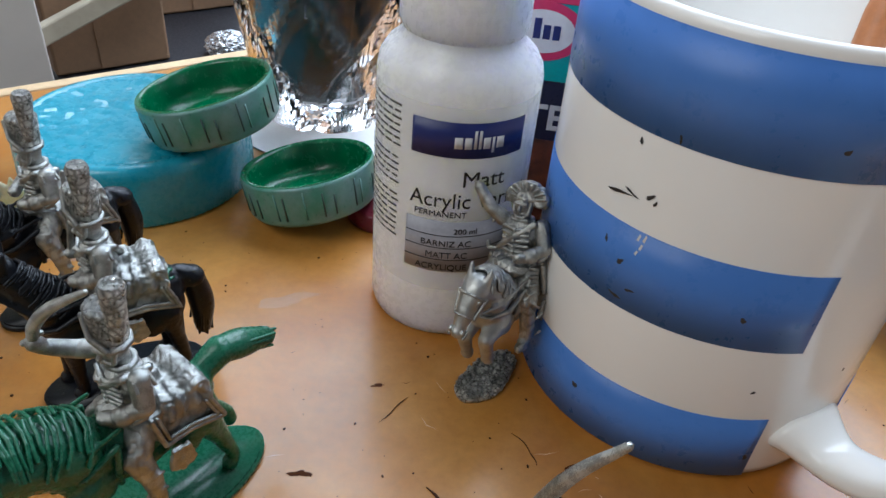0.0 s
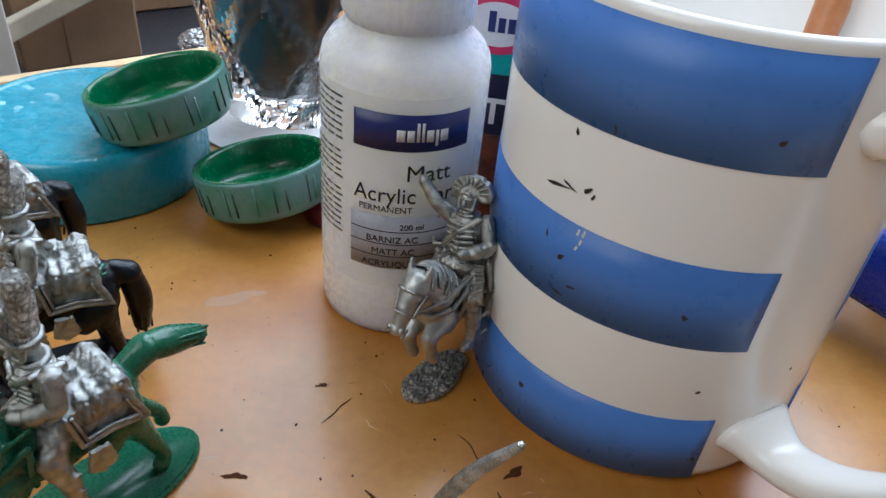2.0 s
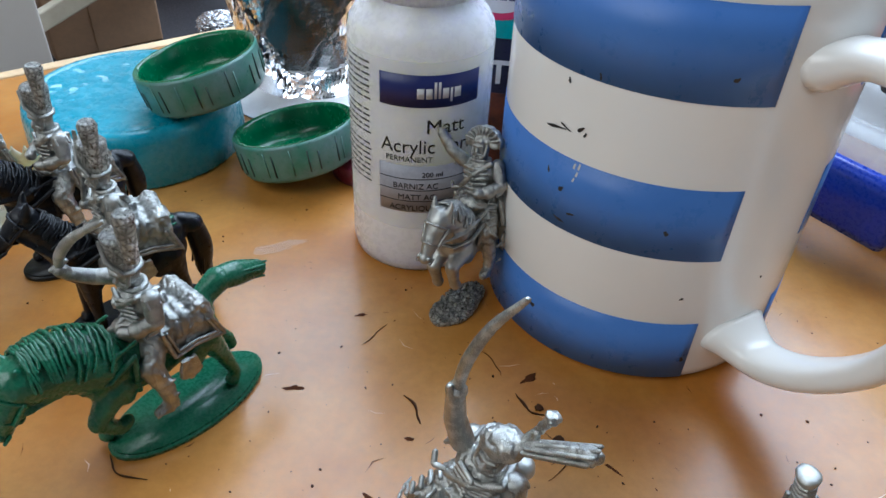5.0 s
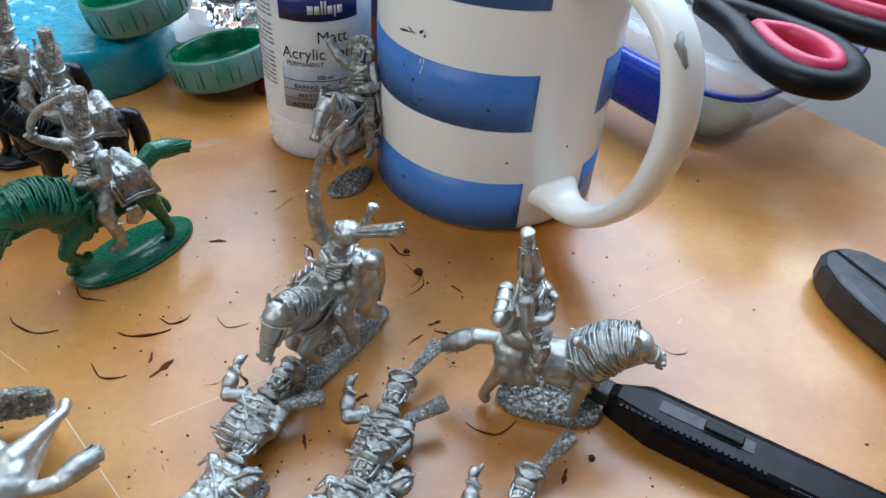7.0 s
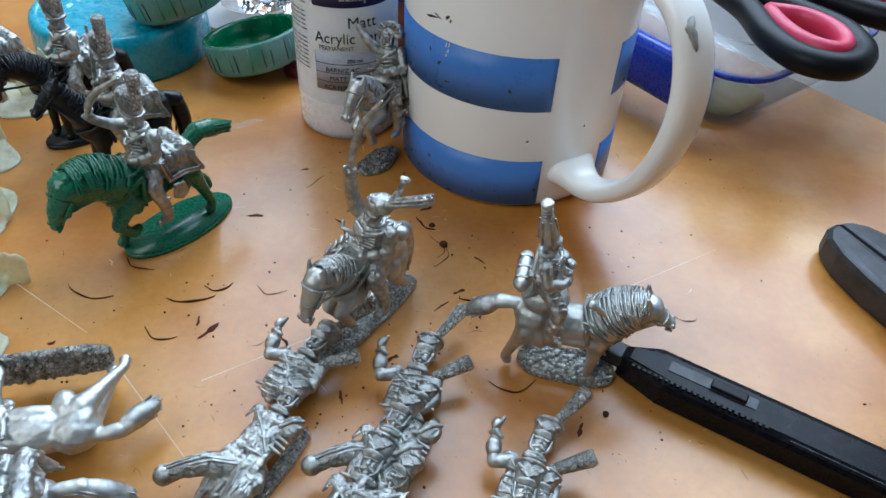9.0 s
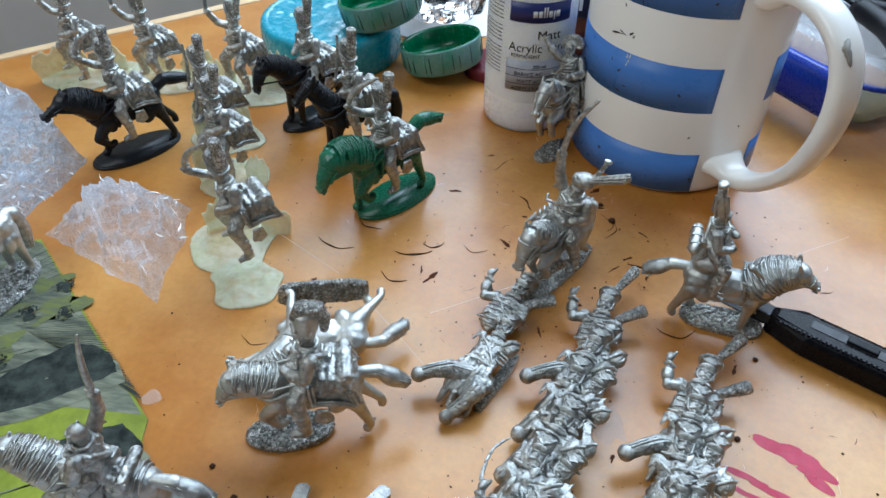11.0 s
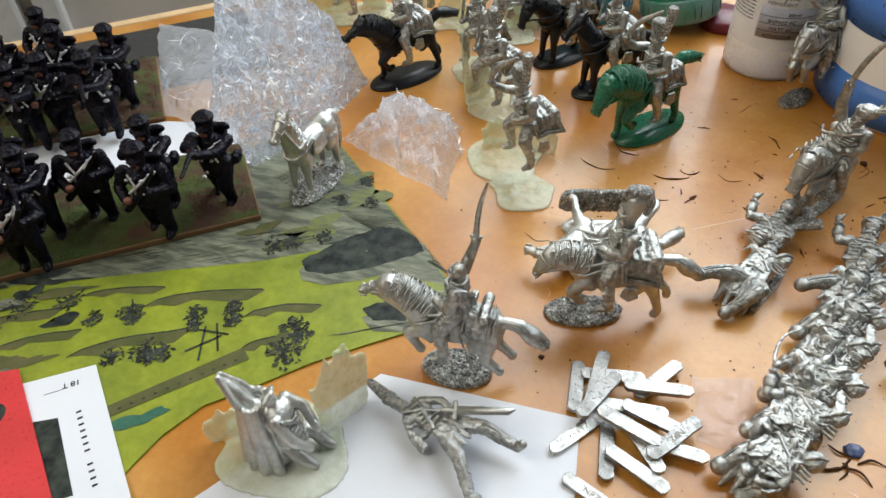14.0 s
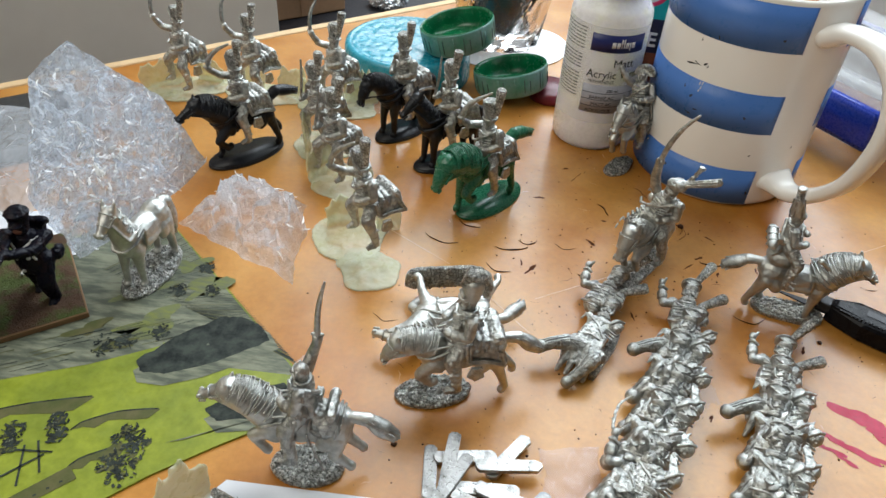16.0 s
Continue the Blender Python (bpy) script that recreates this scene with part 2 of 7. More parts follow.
PUTTY = material("pale_green_translucent_putty", (0.66, 0.70, 0.45), 0.30, color2=(0.76, 0.79, 0.60), scale=60, fine=300, bump=0.25, depth=0.0006, alpha=0.50, sss=0.2)
TUB = material("clear_frosted_tub", (0.95, 0.97, 0.98), 0.16, scale=30, fine=200, alpha=0.10, spec=1.0, speck=0.05)
FROST = material("frosted_lid_plastic", (0.93, 0.95, 0.97), 0.20, scale=30, fine=200, alpha=0.24, spec=1.0, speck=0.05)
BLUECLIP = material("royal_blue_plastic", (0.014, 0.045, 0.42), 0.30)
RED = material("pink_red_rubber", (0.55, 0.025, 0.085), 0.45)
RUBBER = material("black_rubber_grip", (0.006, 0.0065, 0.008), 0.42, fine=1500, bump=0.12, spec=0.16)
STEEL = material("dull_steel", (0.30, 0.30, 0.31), 0.4, 0.9, fine=900, bump=0.2)
GUNMETAL = material("dark_tool_steel", (0.022, 0.022, 0.024), 0.5, 0.3, color2=(0.05, 0.05, 0.055), scale=100, fine=900, bump=0.3)
KNIFEP = material("glossy_black_plastic", (0.005, 0.005, 0.007), 0.28, fine=400, rvar=0.08, spec=0.12)
MAROON = material("dark_red_plastic", (0.14, 0.008, 0.022), 0.35)
PACKTEAL = material("teal_card", (0.02, 0.42, 0.40), 0.4)
PACKPINK = material("pink_red_card", (0.72, 0.035, 0.14), 0.4)
PACKNAVY = material("navy_card", (0.014, 0.016, 0.05), 0.35)
PACKBROWN = material("red_brown_card", (0.20, 0.055, 0.025), 0.5, color2=(0.06, 0.02, 0.015), scale=130)
PAINTRED = material("dried_crimson_paint", (0.42, 0.018, 0.060), 0.6, color2=(0.50, 0.05, 0.10), scale=150, fine=700, bump=0.2)
LIME = material("lime_green_print", (0.25, 0.29, 0.020), 0.40, color2=(0.165, 0.205, 0.018), scale=55, fine=420, coat=0.10, speck=0.35)
GREYPRINT = material("grey_field_print", (0.085, 0.095, 0.070), 0.45, color2=(0.21, 0.22, 0.155), scale=70, fine=700, coat=0.05, stretch=(1, 4, 1), spec=0.25, split=(0.40, 0.60))
DARKPRINT = material("dark_hedge_print", (0.010, 0.013, 0.013), 0.5, color2=(0.050, 0.060, 0.050), scale=220, fine=900, spec=0.15)
GRASSPRINT = material("yellow_green_print", (0.15, 0.17, 0.035), 0.45, color2=(0.095, 0.105, 0.06), scale=160, fine=900, stretch=(1, 3, 1))
OLIVEPRINT = material("olive_print", (0.070, 0.082, 0.024), 0.45, color2=(0.115, 0.105, 0.045), scale=120, fine=900, spec=0.25)
TEALPRINT = material("teal_water_print", (0.035, 0.13, 0.09), 0.35, coat=0.15)
REDCARD = material("red_cover", (0.62, 0.035, 0.040), 0.35, coat=0.2)
TURF = material("model_turf", (0.075, 0.100, 0.020), 0.95, color2=(0.090, 0.046, 0.024), scale=75, fine=1400, bump=1.0, depth=0.0012, split=(0.49, 0.60))
BASEWOOD = material("painted_brown_base_edge", (0.24, 0.135, 0.060), 0.8)
UNIFORM = material("painted_dark_blue_black", (0.0025, 0.003, 0.008), 0.40, color2=(0.016, 0.007, 0.008), scale=380, fine=900, bump=0.5, spec=0.14, split=(0.5, 0.72))
BRAIDW = material("white_braid_paint", (0.62, 0.62, 0.62), 0.5)
SKIN = material("painted_face_brown", (0.20, 0.075, 0.045), 0.5)
SLATE = material("dark_slate_board", (0.035, 0.035, 0.035), 0.6, scale=20, fine=300)
PEBBLE = material("pale_grit", (0.60, 0.60, 0.54), 0.8)
SHAVING = material("dark_metal_shaving", (0.060, 0.026, 0.012), 0.75, spec=0.15)
CRUMB = material("grey_crumbs", (0.25, 0.22, 0.19), 0.7)
SCRATCH = material("pale_scratch", (0.78, 0.55, 0.35), 0.5)
BRUSHWOOD = material("orange_wood_handle", (0.52, 0.20, 0.075), 0.4)
WHITEGLAZE = material("white_smear", (0.75, 0.70, 0.66), 0.3, scale=300, alpha=0.16)


# ---- building helpers (all shapes in millimetres) ----
MM = Matrix.Scale(0.001, 4)


def at(x, y, z=0.0, rz=0.0, rx=0.0, ry=0.0):
    return Matrix.LocRotScale((x * 0.001, y * 0.001, z * 0.001), Euler((radians(rx), radians(ry), radians(rz))), None)


def mesh_of(name, bm, mats, smooth=True):
    me = bpy.data.meshes.new(name)
    bm.normal_update()
    bm.transform(MM)
    bm.to_mesh(me)
    bm.free()
    for m in (mats if isinstance(mats, (list, tuple)) else (mats,)):
        me.materials.append(m)
    if smooth:
        me.polygons.foreach_set("use_smooth", [True] * len(me.polygons))
    me.update()
    return me


def thing(name, bm, mats, m=None, label="", category="", group="", kind="", smooth=True):
    ob = new(name, mesh_of(name, bm, mats, smooth) if bm else None)
    if m is not None:
        ob.matrix_basis = m
    return tagged(ob, label, category, group, kind)


def part(name, bm, mats, parent, label="", smooth=True, m=None):
    ob = new(name, mesh_of(name, bm, mats, smooth))
    ob.parent = parent
    if m is not None:
        ob.matrix_basis = m
    return tagged(ob, label)


def turned(profile, seg=64, cap0=True, cap1=True, ripple=None):
    """A lathe: profile rows (r, z)."""
    bm = bmesh.new()
    rings = []
    for k, (r, z) in enumerate(profile):
        ring = []
        for i in range(seg):
            a = 2 * math.pi * i / seg
            q = r + (ripple(k, i, a, z) if ripple else 0)
            ring.append(bm.verts.new((q * math.cos(a), q * math.sin(a), z)))
        rings.append(ring)
    for a, b in zip(rings, rings[1:]):
        for i in range(seg):
            j = (i + 1) % seg
            bm.faces.new((a[i], a[j], b[j], b[i]))
    if cap0:
        bm.faces.new(rings[0][::-1])
    if cap1:
        bm.faces.new(rings[-1])
    return bm


def shell_patch(r, a0, a1, z0, z1, seg=40, thick=0.25):
    """A thin curved plate on a cylinder, angles in degrees."""
    bm = bmesh.new()
    rows = []
    for i in range(seg + 1):
        a = radians(a0 + (a1 - a0) * i / seg)
        rows.append([bm.verts.new((q * math.cos(a), q * math.sin(a), z)) for q, z in ((r, z0), (r + thick, z0), (r + thick, z1), (r, z1))])
    for a, b in zip(rows, rows[1:]):
        for i in range(4):
            j = (i + 1) % 4
            bm.faces.new((a[i], b[i], b[j], a[j]))
    bm.faces.new(rows[0][::-1])
    bm.faces.new(rows[-1])
    bmesh.ops.recalc_face_normals(bm, faces=bm.faces)
    return bm


def plate(points, thick, z=0.0, bevel=0.0):
    """A flat plate with the given outline (x, y)."""
    bm = bmesh.new()
    lo = [bm.verts.new((x, y, z)) for x, y in points]
    f = bm.faces.new(lo)
    ext = bmesh.ops.extrude_face_region(bm, geom=[f])
    bmesh.ops.translate(bm, verts=[v for v in ext["geom"] if isinstance(v, bmesh.types.BMVert)], vec=(0, 0, thick))
    bmesh.ops.recalc_face_normals(bm, faces=bm.faces)
    if bevel:
        bmesh.ops.bevel(bm, geom=bm.edges[:], offset=bevel, segments=2, affect="EDGES", profile=0.5)
    return bm


def block(sx, sy, sz, bevel=0.0, z0=0.0):
    bm = bmesh.new()
    bmesh.ops.create_cube(bm, size=1)
    bmesh.ops.scale(bm, vec=(sx, sy, sz), verts=bm.verts)
    bmesh.ops.translate(bm, vec=(0, 0, sz / 2 + z0), verts=bm.verts)
    if bevel:
        bmesh.ops.bevel(bm, geom=bm.edges[:], offset=bevel, segments=2, affect="EDGES", profile=0.5)
    return bm


def blob_outline(rx, ry, n=40, wob=0.12, seed=1, power=2.0):
    rng = random.Random(seed)
    ph = [rng.uniform(0, 6.28) for _ in range(6)]
    out = []
    for i in range(n):
        a = 2 * math.pi * i / n
        w = 1 + wob * sum(math.sin((k + 2) * a + ph[k]) / (k + 1.5) for k in range(6))
        c, s = math.cos(a), math.sin(a)
        out.append((rx * w * math.copysign(abs(c) ** (2 / power), c), ry * w * math.copysign(abs(s) ** (2 / power), s)))
    return out


def tube(points, seg=8):
    """A round rod through rows (x, y, z, r)."""
    bm = bmesh.new()
    ps = [Vector(p[:3]) for p in points]
    rings = []
    side = None
    for k, p in enumerate(ps):
        d = (ps[min(k + 1, len(ps) - 1)] - ps[max(k - 1, 0)]).normalized()
        side = d.orthogonal() if side is None else (side - d * side.dot(d))
        side.normalize()
        up = d.cross(side)
        r = points[k][3]
        rings.append([bm.verts.new(p + r * (math.cos(t) * side + math.sin(t) * up)) for t in (2 * math.pi * i / seg for i in range(seg))])
    for a, b in zip(rings, rings[1:]):
        for i in range(seg):
            j = (i + 1) % seg
            bm.faces.new((a[i], a[j], b[j], b[i]))
    bm.faces.new(rings[0][::-1])
    bm.faces.new(rings[-1])
    return bm


def smooth_path(pts, n=6):
    """Catmull-Rom through rows of any width."""
    P = [np.array(p, float) for p in pts]
    P = [2 * P[0] - P[1]] + P + [2 * P[-1] - P[-2]]
    out = []
    for i in range(1, len(P) - 2):
        for k in range(n):
            t = k / n
            a, b, c, d = P[i - 1:i + 3]
            out.append((0.5 * (2 * b + (c - a) * t + (2 * a - 5 * b + 4 * c - d) * t * t + (3 * b - a - 3 * c + d) * t ** 3)).tolist())
    out.append(P[-2].tolist())
    return out


def moved(bm, m):
    bm.transform(m)
    return bm


def words(text, size, bold=0.0):
    """Flat lettering in the built-in font, lower left corner at the origin, as a bmesh in millimetres; and its width."""
    cu = bpy.data.curves.new("words", "FONT")
    cu.body, cu.size, cu.extrude, cu.offset = text, size, 0.05, bold
    ob = new("words", cu)
    deps = bpy.context.evaluated_depsgraph_get()
    me = bpy.data.meshes.new_from_object(ob.evaluated_get(deps))
    bpy.data.objects.remove(ob)
    bpy.data.curves.remove(cu)
    bm = bmesh.new()
    bm.from_mesh(me)
    bpy.data.meshes.remove(me)
    xs = [v.co.x for v in bm.verts]
    return bm, (max(xs) if xs else 0)


def wrap(bm, r, a0, z0):
    """Bends flat work (x along, y up, z out) round a cylinder, from angle a0 on."""
    for v in bm.verts:
        a = radians(a0) + v.co.x / r
        q = r + v.co.z
        v.co = (q * math.cos(a), q * math.sin(a), z0 + v.co.y)
    return bm


# ---- sculpted castings ----
def template(make):
    bm = bmesh.new()
    make(bm)
    bm.verts.index_update()
    out = np.array([v.co[:] for v in bm.verts]), [[v.index for v in f.verts] for f in bm.faces]
    bm.free()
    return out


BALL = template(lambda bm: bmesh.ops.create_icosphere(bm, subdivisions=2, radius=1))
SMALLBALL = template(lambda bm: bmesh.ops.create_icosphere(bm, subdivisions=1, radius=1))
CUBE = template(lambda bm: bmesh.ops.create_cube(bm, size=1))


class Sculpt:
    """Collects overlapping solids, then skins them as one casting."""

    def __init__(self):
        self.co, self.faces, self.count = [], [], 0
        self.busy_co, self.busy_faces, self.busy_count, self.busy = [], [], 0, False
        self.fine_co, self.fine_faces, self.fine_count, self.fine_slot = [], [], 0, []
        self.fine, self.slot = False, 0
        self.m = Matrix()

    def add(self, tmpl, mat):
        co, faces = tmpl
        a = np.array(mat)
        if self.fine:
            n = self.fine_count
            self.fine_co.append(co @ a[:3, :3].T + a[:3, 3])
            self.fine_faces.extend([[k + n for k in f] for f in faces])
            self.fine_slot.extend([self.slot] * len(faces))
            self.fine_count += len(co)
            return
        if self.busy:
            n = self.busy_count
            self.busy_co.append(co @ a[:3, :3].T + a[:3, 3])
            self.busy_faces.extend([[k + n for k in f] for f in faces])
            self.busy_count += len(co)
            return
        self.co.append(co @ a[:3, :3].T + a[:3, 3])
        n = self.count
        self.faces.extend([[k + n for k in f] for f in faces])
        self.count += len(co)

    def ball(self, c, r, rot=(0, 0, 0)):
        r = r if isinstance(r, tuple) else (r, r, r)
        self.add(BALL if max(r) > 0.8 else SMALLBALL, self.m @ Matrix.LocRotScale(c, Euler([radians(a) for a in rot]), r))

    def limb(self, *pts):
        for p in pts:
            self.ball(p[:3], p[3])
        for p, q in zip(pts, pts[1:]):
            a, b = Vector(p[:3]), Vector(q[:3])
            d = b - a
            if d.length < 1e-6:
                continue
            n = 16 if max(p[3], q[3]) > 0.8 else 7
            rot = d.to_track_quat("Z", "Y").to_matrix().to_4x4()
            ring = [2 * math.pi * i / n for i in range(n)]
            co = np.array([(p[3] * math.cos(t), p[3] * math.sin(t), 0) for t in ring] + [(q[3] * math.cos(t), q[3] * math.sin(t), d.length) for t in ring])
            faces = [[i, (i + 1) % n, (i + 1) % n + n, i + n] for i in range(n)]
            if not self.fine:
                faces += [list(range(n))[::-1], list(range(n, 2 * n))]
            self.add((co, faces), self.m @ Matrix.Translation(a) @ rot)

    def line(self, r, *pts):
        """A raised cord of one thickness."""
        keep, self.fine = (self.fine, self.slot), True
        self.slot = max(1, self.slot)
        self.limb(*[(*p, r * 1.2) for p in pts])
        self.fine, self.slot = keep

    def bead(self, c, r, rot=(0, 0, 0)):
        """A small raised piece that keeps its crisp edge."""
        keep, self.fine = self.fine, True
        self.ball(c, r, rot)
        self.fine = keep

    def strands(self, path, count, spread, r, seed=1):
        """Locks of hair along a path of rows (x, y, z)."""
        rng = random.Random(seed)
        for _ in range(count):
            o = [rng.uniform(-1, 1) * spread for _ in range(3)]
            w = rng.uniform(0.3, 1.4)
            pts = [(p[0] + o[0] * (0.4 + k * 0.3), p[1] + o[1] * (0.5 + k * 0.35) + 0.4 * math.sin(k * w * 2), p[2] + o[2] * (0.4 + k * 0.25)) for k, p in enumerate(path)]
            keep, self.fine = self.fine, True
            self.limb(*smooth_path([(*p, r * (1 - 0.5 * k / len(pts))) for k, p in enumerate(pts)], 2))
            self.fine = keep

    def fur(self, *pts):
        """A grainy tuft, plume or tail."""
        keep, self.fine = (self.fine, self.slot), True
        self.slot = 2
        self.limb(*pts)
        self.fine, self.slot = keep

    def drum(self, p, q, slot=2):
        """A grainy flaring cylinder with a flat top."""
        a, b = Vector(p[:3]), Vector(q[:3])
        d = b - a
        n = 20
        ring = [2 * math.pi * i / n for i in range(n)]
        co = np.array([(p[3] * math.cos(t), p[3] * math.sin(t), 0) for t in ring] + [(q[3] * math.cos(t), q[3] * math.sin(t), d.length * 0.92) for t in ring] + [(q[3] * 0.82 * math.cos(t), q[3] * 0.82 * math.sin(t), d.length) for t in ring] * 2)
        m_ = 3 * n
        faces = [[i + k, (i + 1) % n + k, (i + 1) % n + n + k, i + n + k] for k in (0, n) for i in range(n)] + [list(range(m_, m_ + n))]
        keep, self.fine = (self.fine, self.slot), True
        self.slot = slot
        self.add((co, faces), self.m @ Matrix.Translation(a) @ d.to_track_quat("Z", "Y").to_matrix().to_4x4())
        self.fine, self.slot = keep

    def box(self, c, s, rot=(0, 0, 0)):
        self.add(CUBE, self.m @ Matrix.LocRotScale(c, Euler([radians(a) for a in rot]), s))

    def slab(self, points, z0, h):
        n = len(points)
        co = np.array([(x, y, z0) for x, y in points] + [(x, y, z0 + h) for x, y in points])
        faces = [[i, (i + 1) % n, (i + 1) % n + n, i + n] for i in range(n)] + [list(range(n))[::-1], list(range(n, 2 * n))]
        self.add((co, faces), self.m)

    def cast(self, name, mats, voxel=0.42, grain=0.10, freq=0.9, rocky=None):
        whole = bmesh.new()
        metal = mats == TIN
        if metal:
            mats = [TIN, TINFINE, TINGRAIN]
        for co, faces, carve in ((self.co, self.faces, 0.0), (self.busy_co, self.busy_faces, 0.34)):
            if not co:
                continue
            me = bpy.data.meshes.new("tmp")
            me.from_pydata(np.concatenate(co).tolist(), [], faces)
            ob = new("tmp", me)
            mod = ob.modifiers.new("skin", "REMESH")
            mod.mode, mod.voxel_size, mod.use_smooth_shade = "VOXEL", voxel * (0.78 if carve else 1.0), True
            deps = bpy.context.evaluated_depsgraph_get()
            out = bpy.data.meshes.new_from_object(ob.evaluated_get(deps))
            bpy.data.objects.remove(ob)
            bpy.data.meshes.remove(me)
            bm = bmesh.new()
            bm.from_mesh(out)
            bmesh.ops.smooth_vert(bm, verts=bm.verts, factor=0.2 if carve else 0.5, use_axis_x=True, use_axis_y=True, use_axis_z=True)
            bm.normal_update()
            for v in bm.verts:
                g = grain * noise.noise(v.co * freq) + 0.5 * grain * noise.noise(v.co * freq * 2.3)
                if carve:
                    q = Vector((v.co.x * 0.50, v.co.y * 0.50, v.co.z * 0.34))
                    g -= carve * max(0, 1 - 5.0 * abs(noise.noise(q))) + 0.42 * carve * max(0, 1 - 4.5 * abs(noise.noise(q * 2.1 + Vector((7, 3, 1)))))
                if rocky and v.co.z < rocky and v.normal.z > 0.2:
                    g += 0.55 * noise.noise(v.co * 1.3)
                v.co += v.normal * g
            if metal and carve:
                for f in bm.faces:
                    f.material_index = 1
            elif metal and rocky:
                for f in bm.faces:
                    if max(v.co.z for v in f.verts) < rocky:
                        f.material_index = 2
            bm.to_mesh(out)
            bm.free()
            whole.from_mesh(out)
            bpy.data.meshes.remove(out)
        bm = whole
        if self.fine_count:
            me = bpy.data.meshes.new("tmp")
            me.from_pydata(np.concatenate(self.fine_co).tolist(), [], self.fine_faces)
            me.polygons.foreach_set("material_index", [k if isinstance(mats, list) and k < len(mats) else 0 for k in self.fine_slot])
            bm.from_mesh(me)
            bpy.data.meshes.remove(me)
        return mesh_of(name, bm, mats)


def horse(s, pose_name="walk", head="up", tail="down", big=1.0, mane=1.0):
    """A horse about 46 mm long, head to +x, hooves at z = 2."""
    s.ball((0, 0, 20.5), (11.5, 5.0, 5.6))
    s.ball((8.2, 0, 21), (5.6, 4.7, 6.0))
    s.ball((-8.6, 0, 21.5), (6.0, 5.0, 5.8))
    s.ball((-10, 2.6, 19.5), (3.6, 2.6, 5))
    s.ball((-10, -2.6, 19.5), (3.6, 2.6, 5))
    if head == "up":
        neck = [(9.5, 0, 24, 4.6), (13, 0, 29.5, 3.5), (15.5, 0, 34, 2.8)]
        hd = [(15.5, 0, 35, 2.7), (18.6, 0, 32.2, 2.3), (21.6, 0, 29, 1.7)]
        ears = (14.6, 37.8)
    elif head == "tall":
        neck = [(9.0, 0, 24, 4.6), (11.2, 0, 30, 3.7), (12.4, 0, 35.6, 2.9)]
        hd = [(12.8, 0, 36.6, 2.7), (16.2, 0, 34.4, 2.3), (19.2, 0, 32.2, 1.7)]
        ears = (11.8, 39.4)
    elif head == "arched":
        neck = [(9.5, 0, 24, 4.8), (13.5, 0, 28.5, 4.2), (18, 0, 31, 3.4), (21.5, 0, 30.5, 2.8)]
        hd = [(21.5, 0, 30.2, 2.7), (23.8, 0, 26.6, 2.2), (24.4, 0, 23.2, 1.7)]
        ears = (20.6, 33.6)
    elif head == "level":
        neck = [(9.5, 0, 24, 5.6), (15, 0, 27.4, 5.2), (20.5, 0, 28.0, 4.3)]
        hd = [(21.5, 0, 27.0, 3.4), (24.4, 0, 23.4, 2.8), (25.8, 0, 20.0, 2.1)]
        ears = (21.4, 30.6)
    elif head == "low":
        neck = [(9.5, 0, 23.5, 4.8), (14, 0, 25.5, 4.3), (19, 0, 25.5, 3.6)]
        hd = [(19.5, 0, 25, 3.1), (22.2, 0, 21.6, 2.5), (23.4, 0, 18.8, 1.9)]
        ears = (20.2, 28.2)
    elif head == "down":
        neck = [(9.5, 0, 24, 4.6), (13.5, 0, 27.5, 3.8), (17.5, 0, 29, 3.0)]
        hd = [(18, 0, 28.6, 2.9), (20.4, 0, 24.6, 2.3), (22, 0, 20.6, 1.7)]
        ears = (17.6, 32)
    elif head == "arch_out":
        neck = [(8.5, 0, 24, 6.2), (12.0, 0, 29.0, 5.6), (15.4, 0, 31.8, 4.6), (18.0, 0, 32.4, 3.6)]
        hd = [(18.2, 0, 32.0, 3.0), (21.0, 0, 29.8, 2.5), (23.6, 0, 28.0, 1.9)]
        ears = (17.0, 36.5)
    else:
        neck = [(9.5, 0, 24, 5.3), (14.5, 0, 28.5, 4.7), (19, 0, 30.6, 3.6)]
        hd = [(19.5, 0, 30.4, 2.6), (23, 0, 28.8, 2.2), (26.5, 0, 27.2, 1.7)]
        ears = (18.6, 33)
    hd = [(hd[0][0] + (p[0] - hd[0][0]) * big, 0, hd[0][2] + (p[2] - hd[0][2]) * big, p[3] * big * w) for p, w in zip(hd, (1.0, 0.88, 0.78))]
    s.limb(*neck)
    s.limb(*hd)
    s.ball((hd[0][0] * 0.7 + hd[1][0] * 0.3, 0, hd[0][2] * 0.7 + hd[1][2] * 0.3 - 1.4), (2.5 * big, 1.7 * big, 2.0 * big))
    e = hd[-1]
    s.ball((e[0], 0, e[2]), (1.7, 1.6, 1.5))
    for y in (-1.2, 1.2):
        s.limb((hd[0][0] - 0.4, y * 1.5 * big, hd[0][2] + 1.4 * big, 1.1), (ears[0] - 0.4, y * 1.9 * big, ears[1] + 1.6 * big, 0.45))
    for y in (-1, 1):
        h0, h1, h2 = hd
        s.bead((h0[0] * 0.5 + h1[0] * 0.5, y * 2.15 * big, h0[2] * 0.5 + h1[2] * 0.5 + 0.7), (1.0, 0.5, 0.7))
        s.line(0.3, (h0[0] * 0.7 + h1[0] * 0.3, y * 2.1 * big, h0[2] * 0.7 + h1[2] * 0.3 + 1.6), (h0[0] * 0.4 + h1[0] * 0.6, y * 2.1 * big, h0[2] * 0.4 + h1[2] * 0.6 + 1.5))
        s.bead((h2[0] + 0.7, y * 1.3 * big, h2[2] + 0.4), (0.8, 0.6, 0.8))
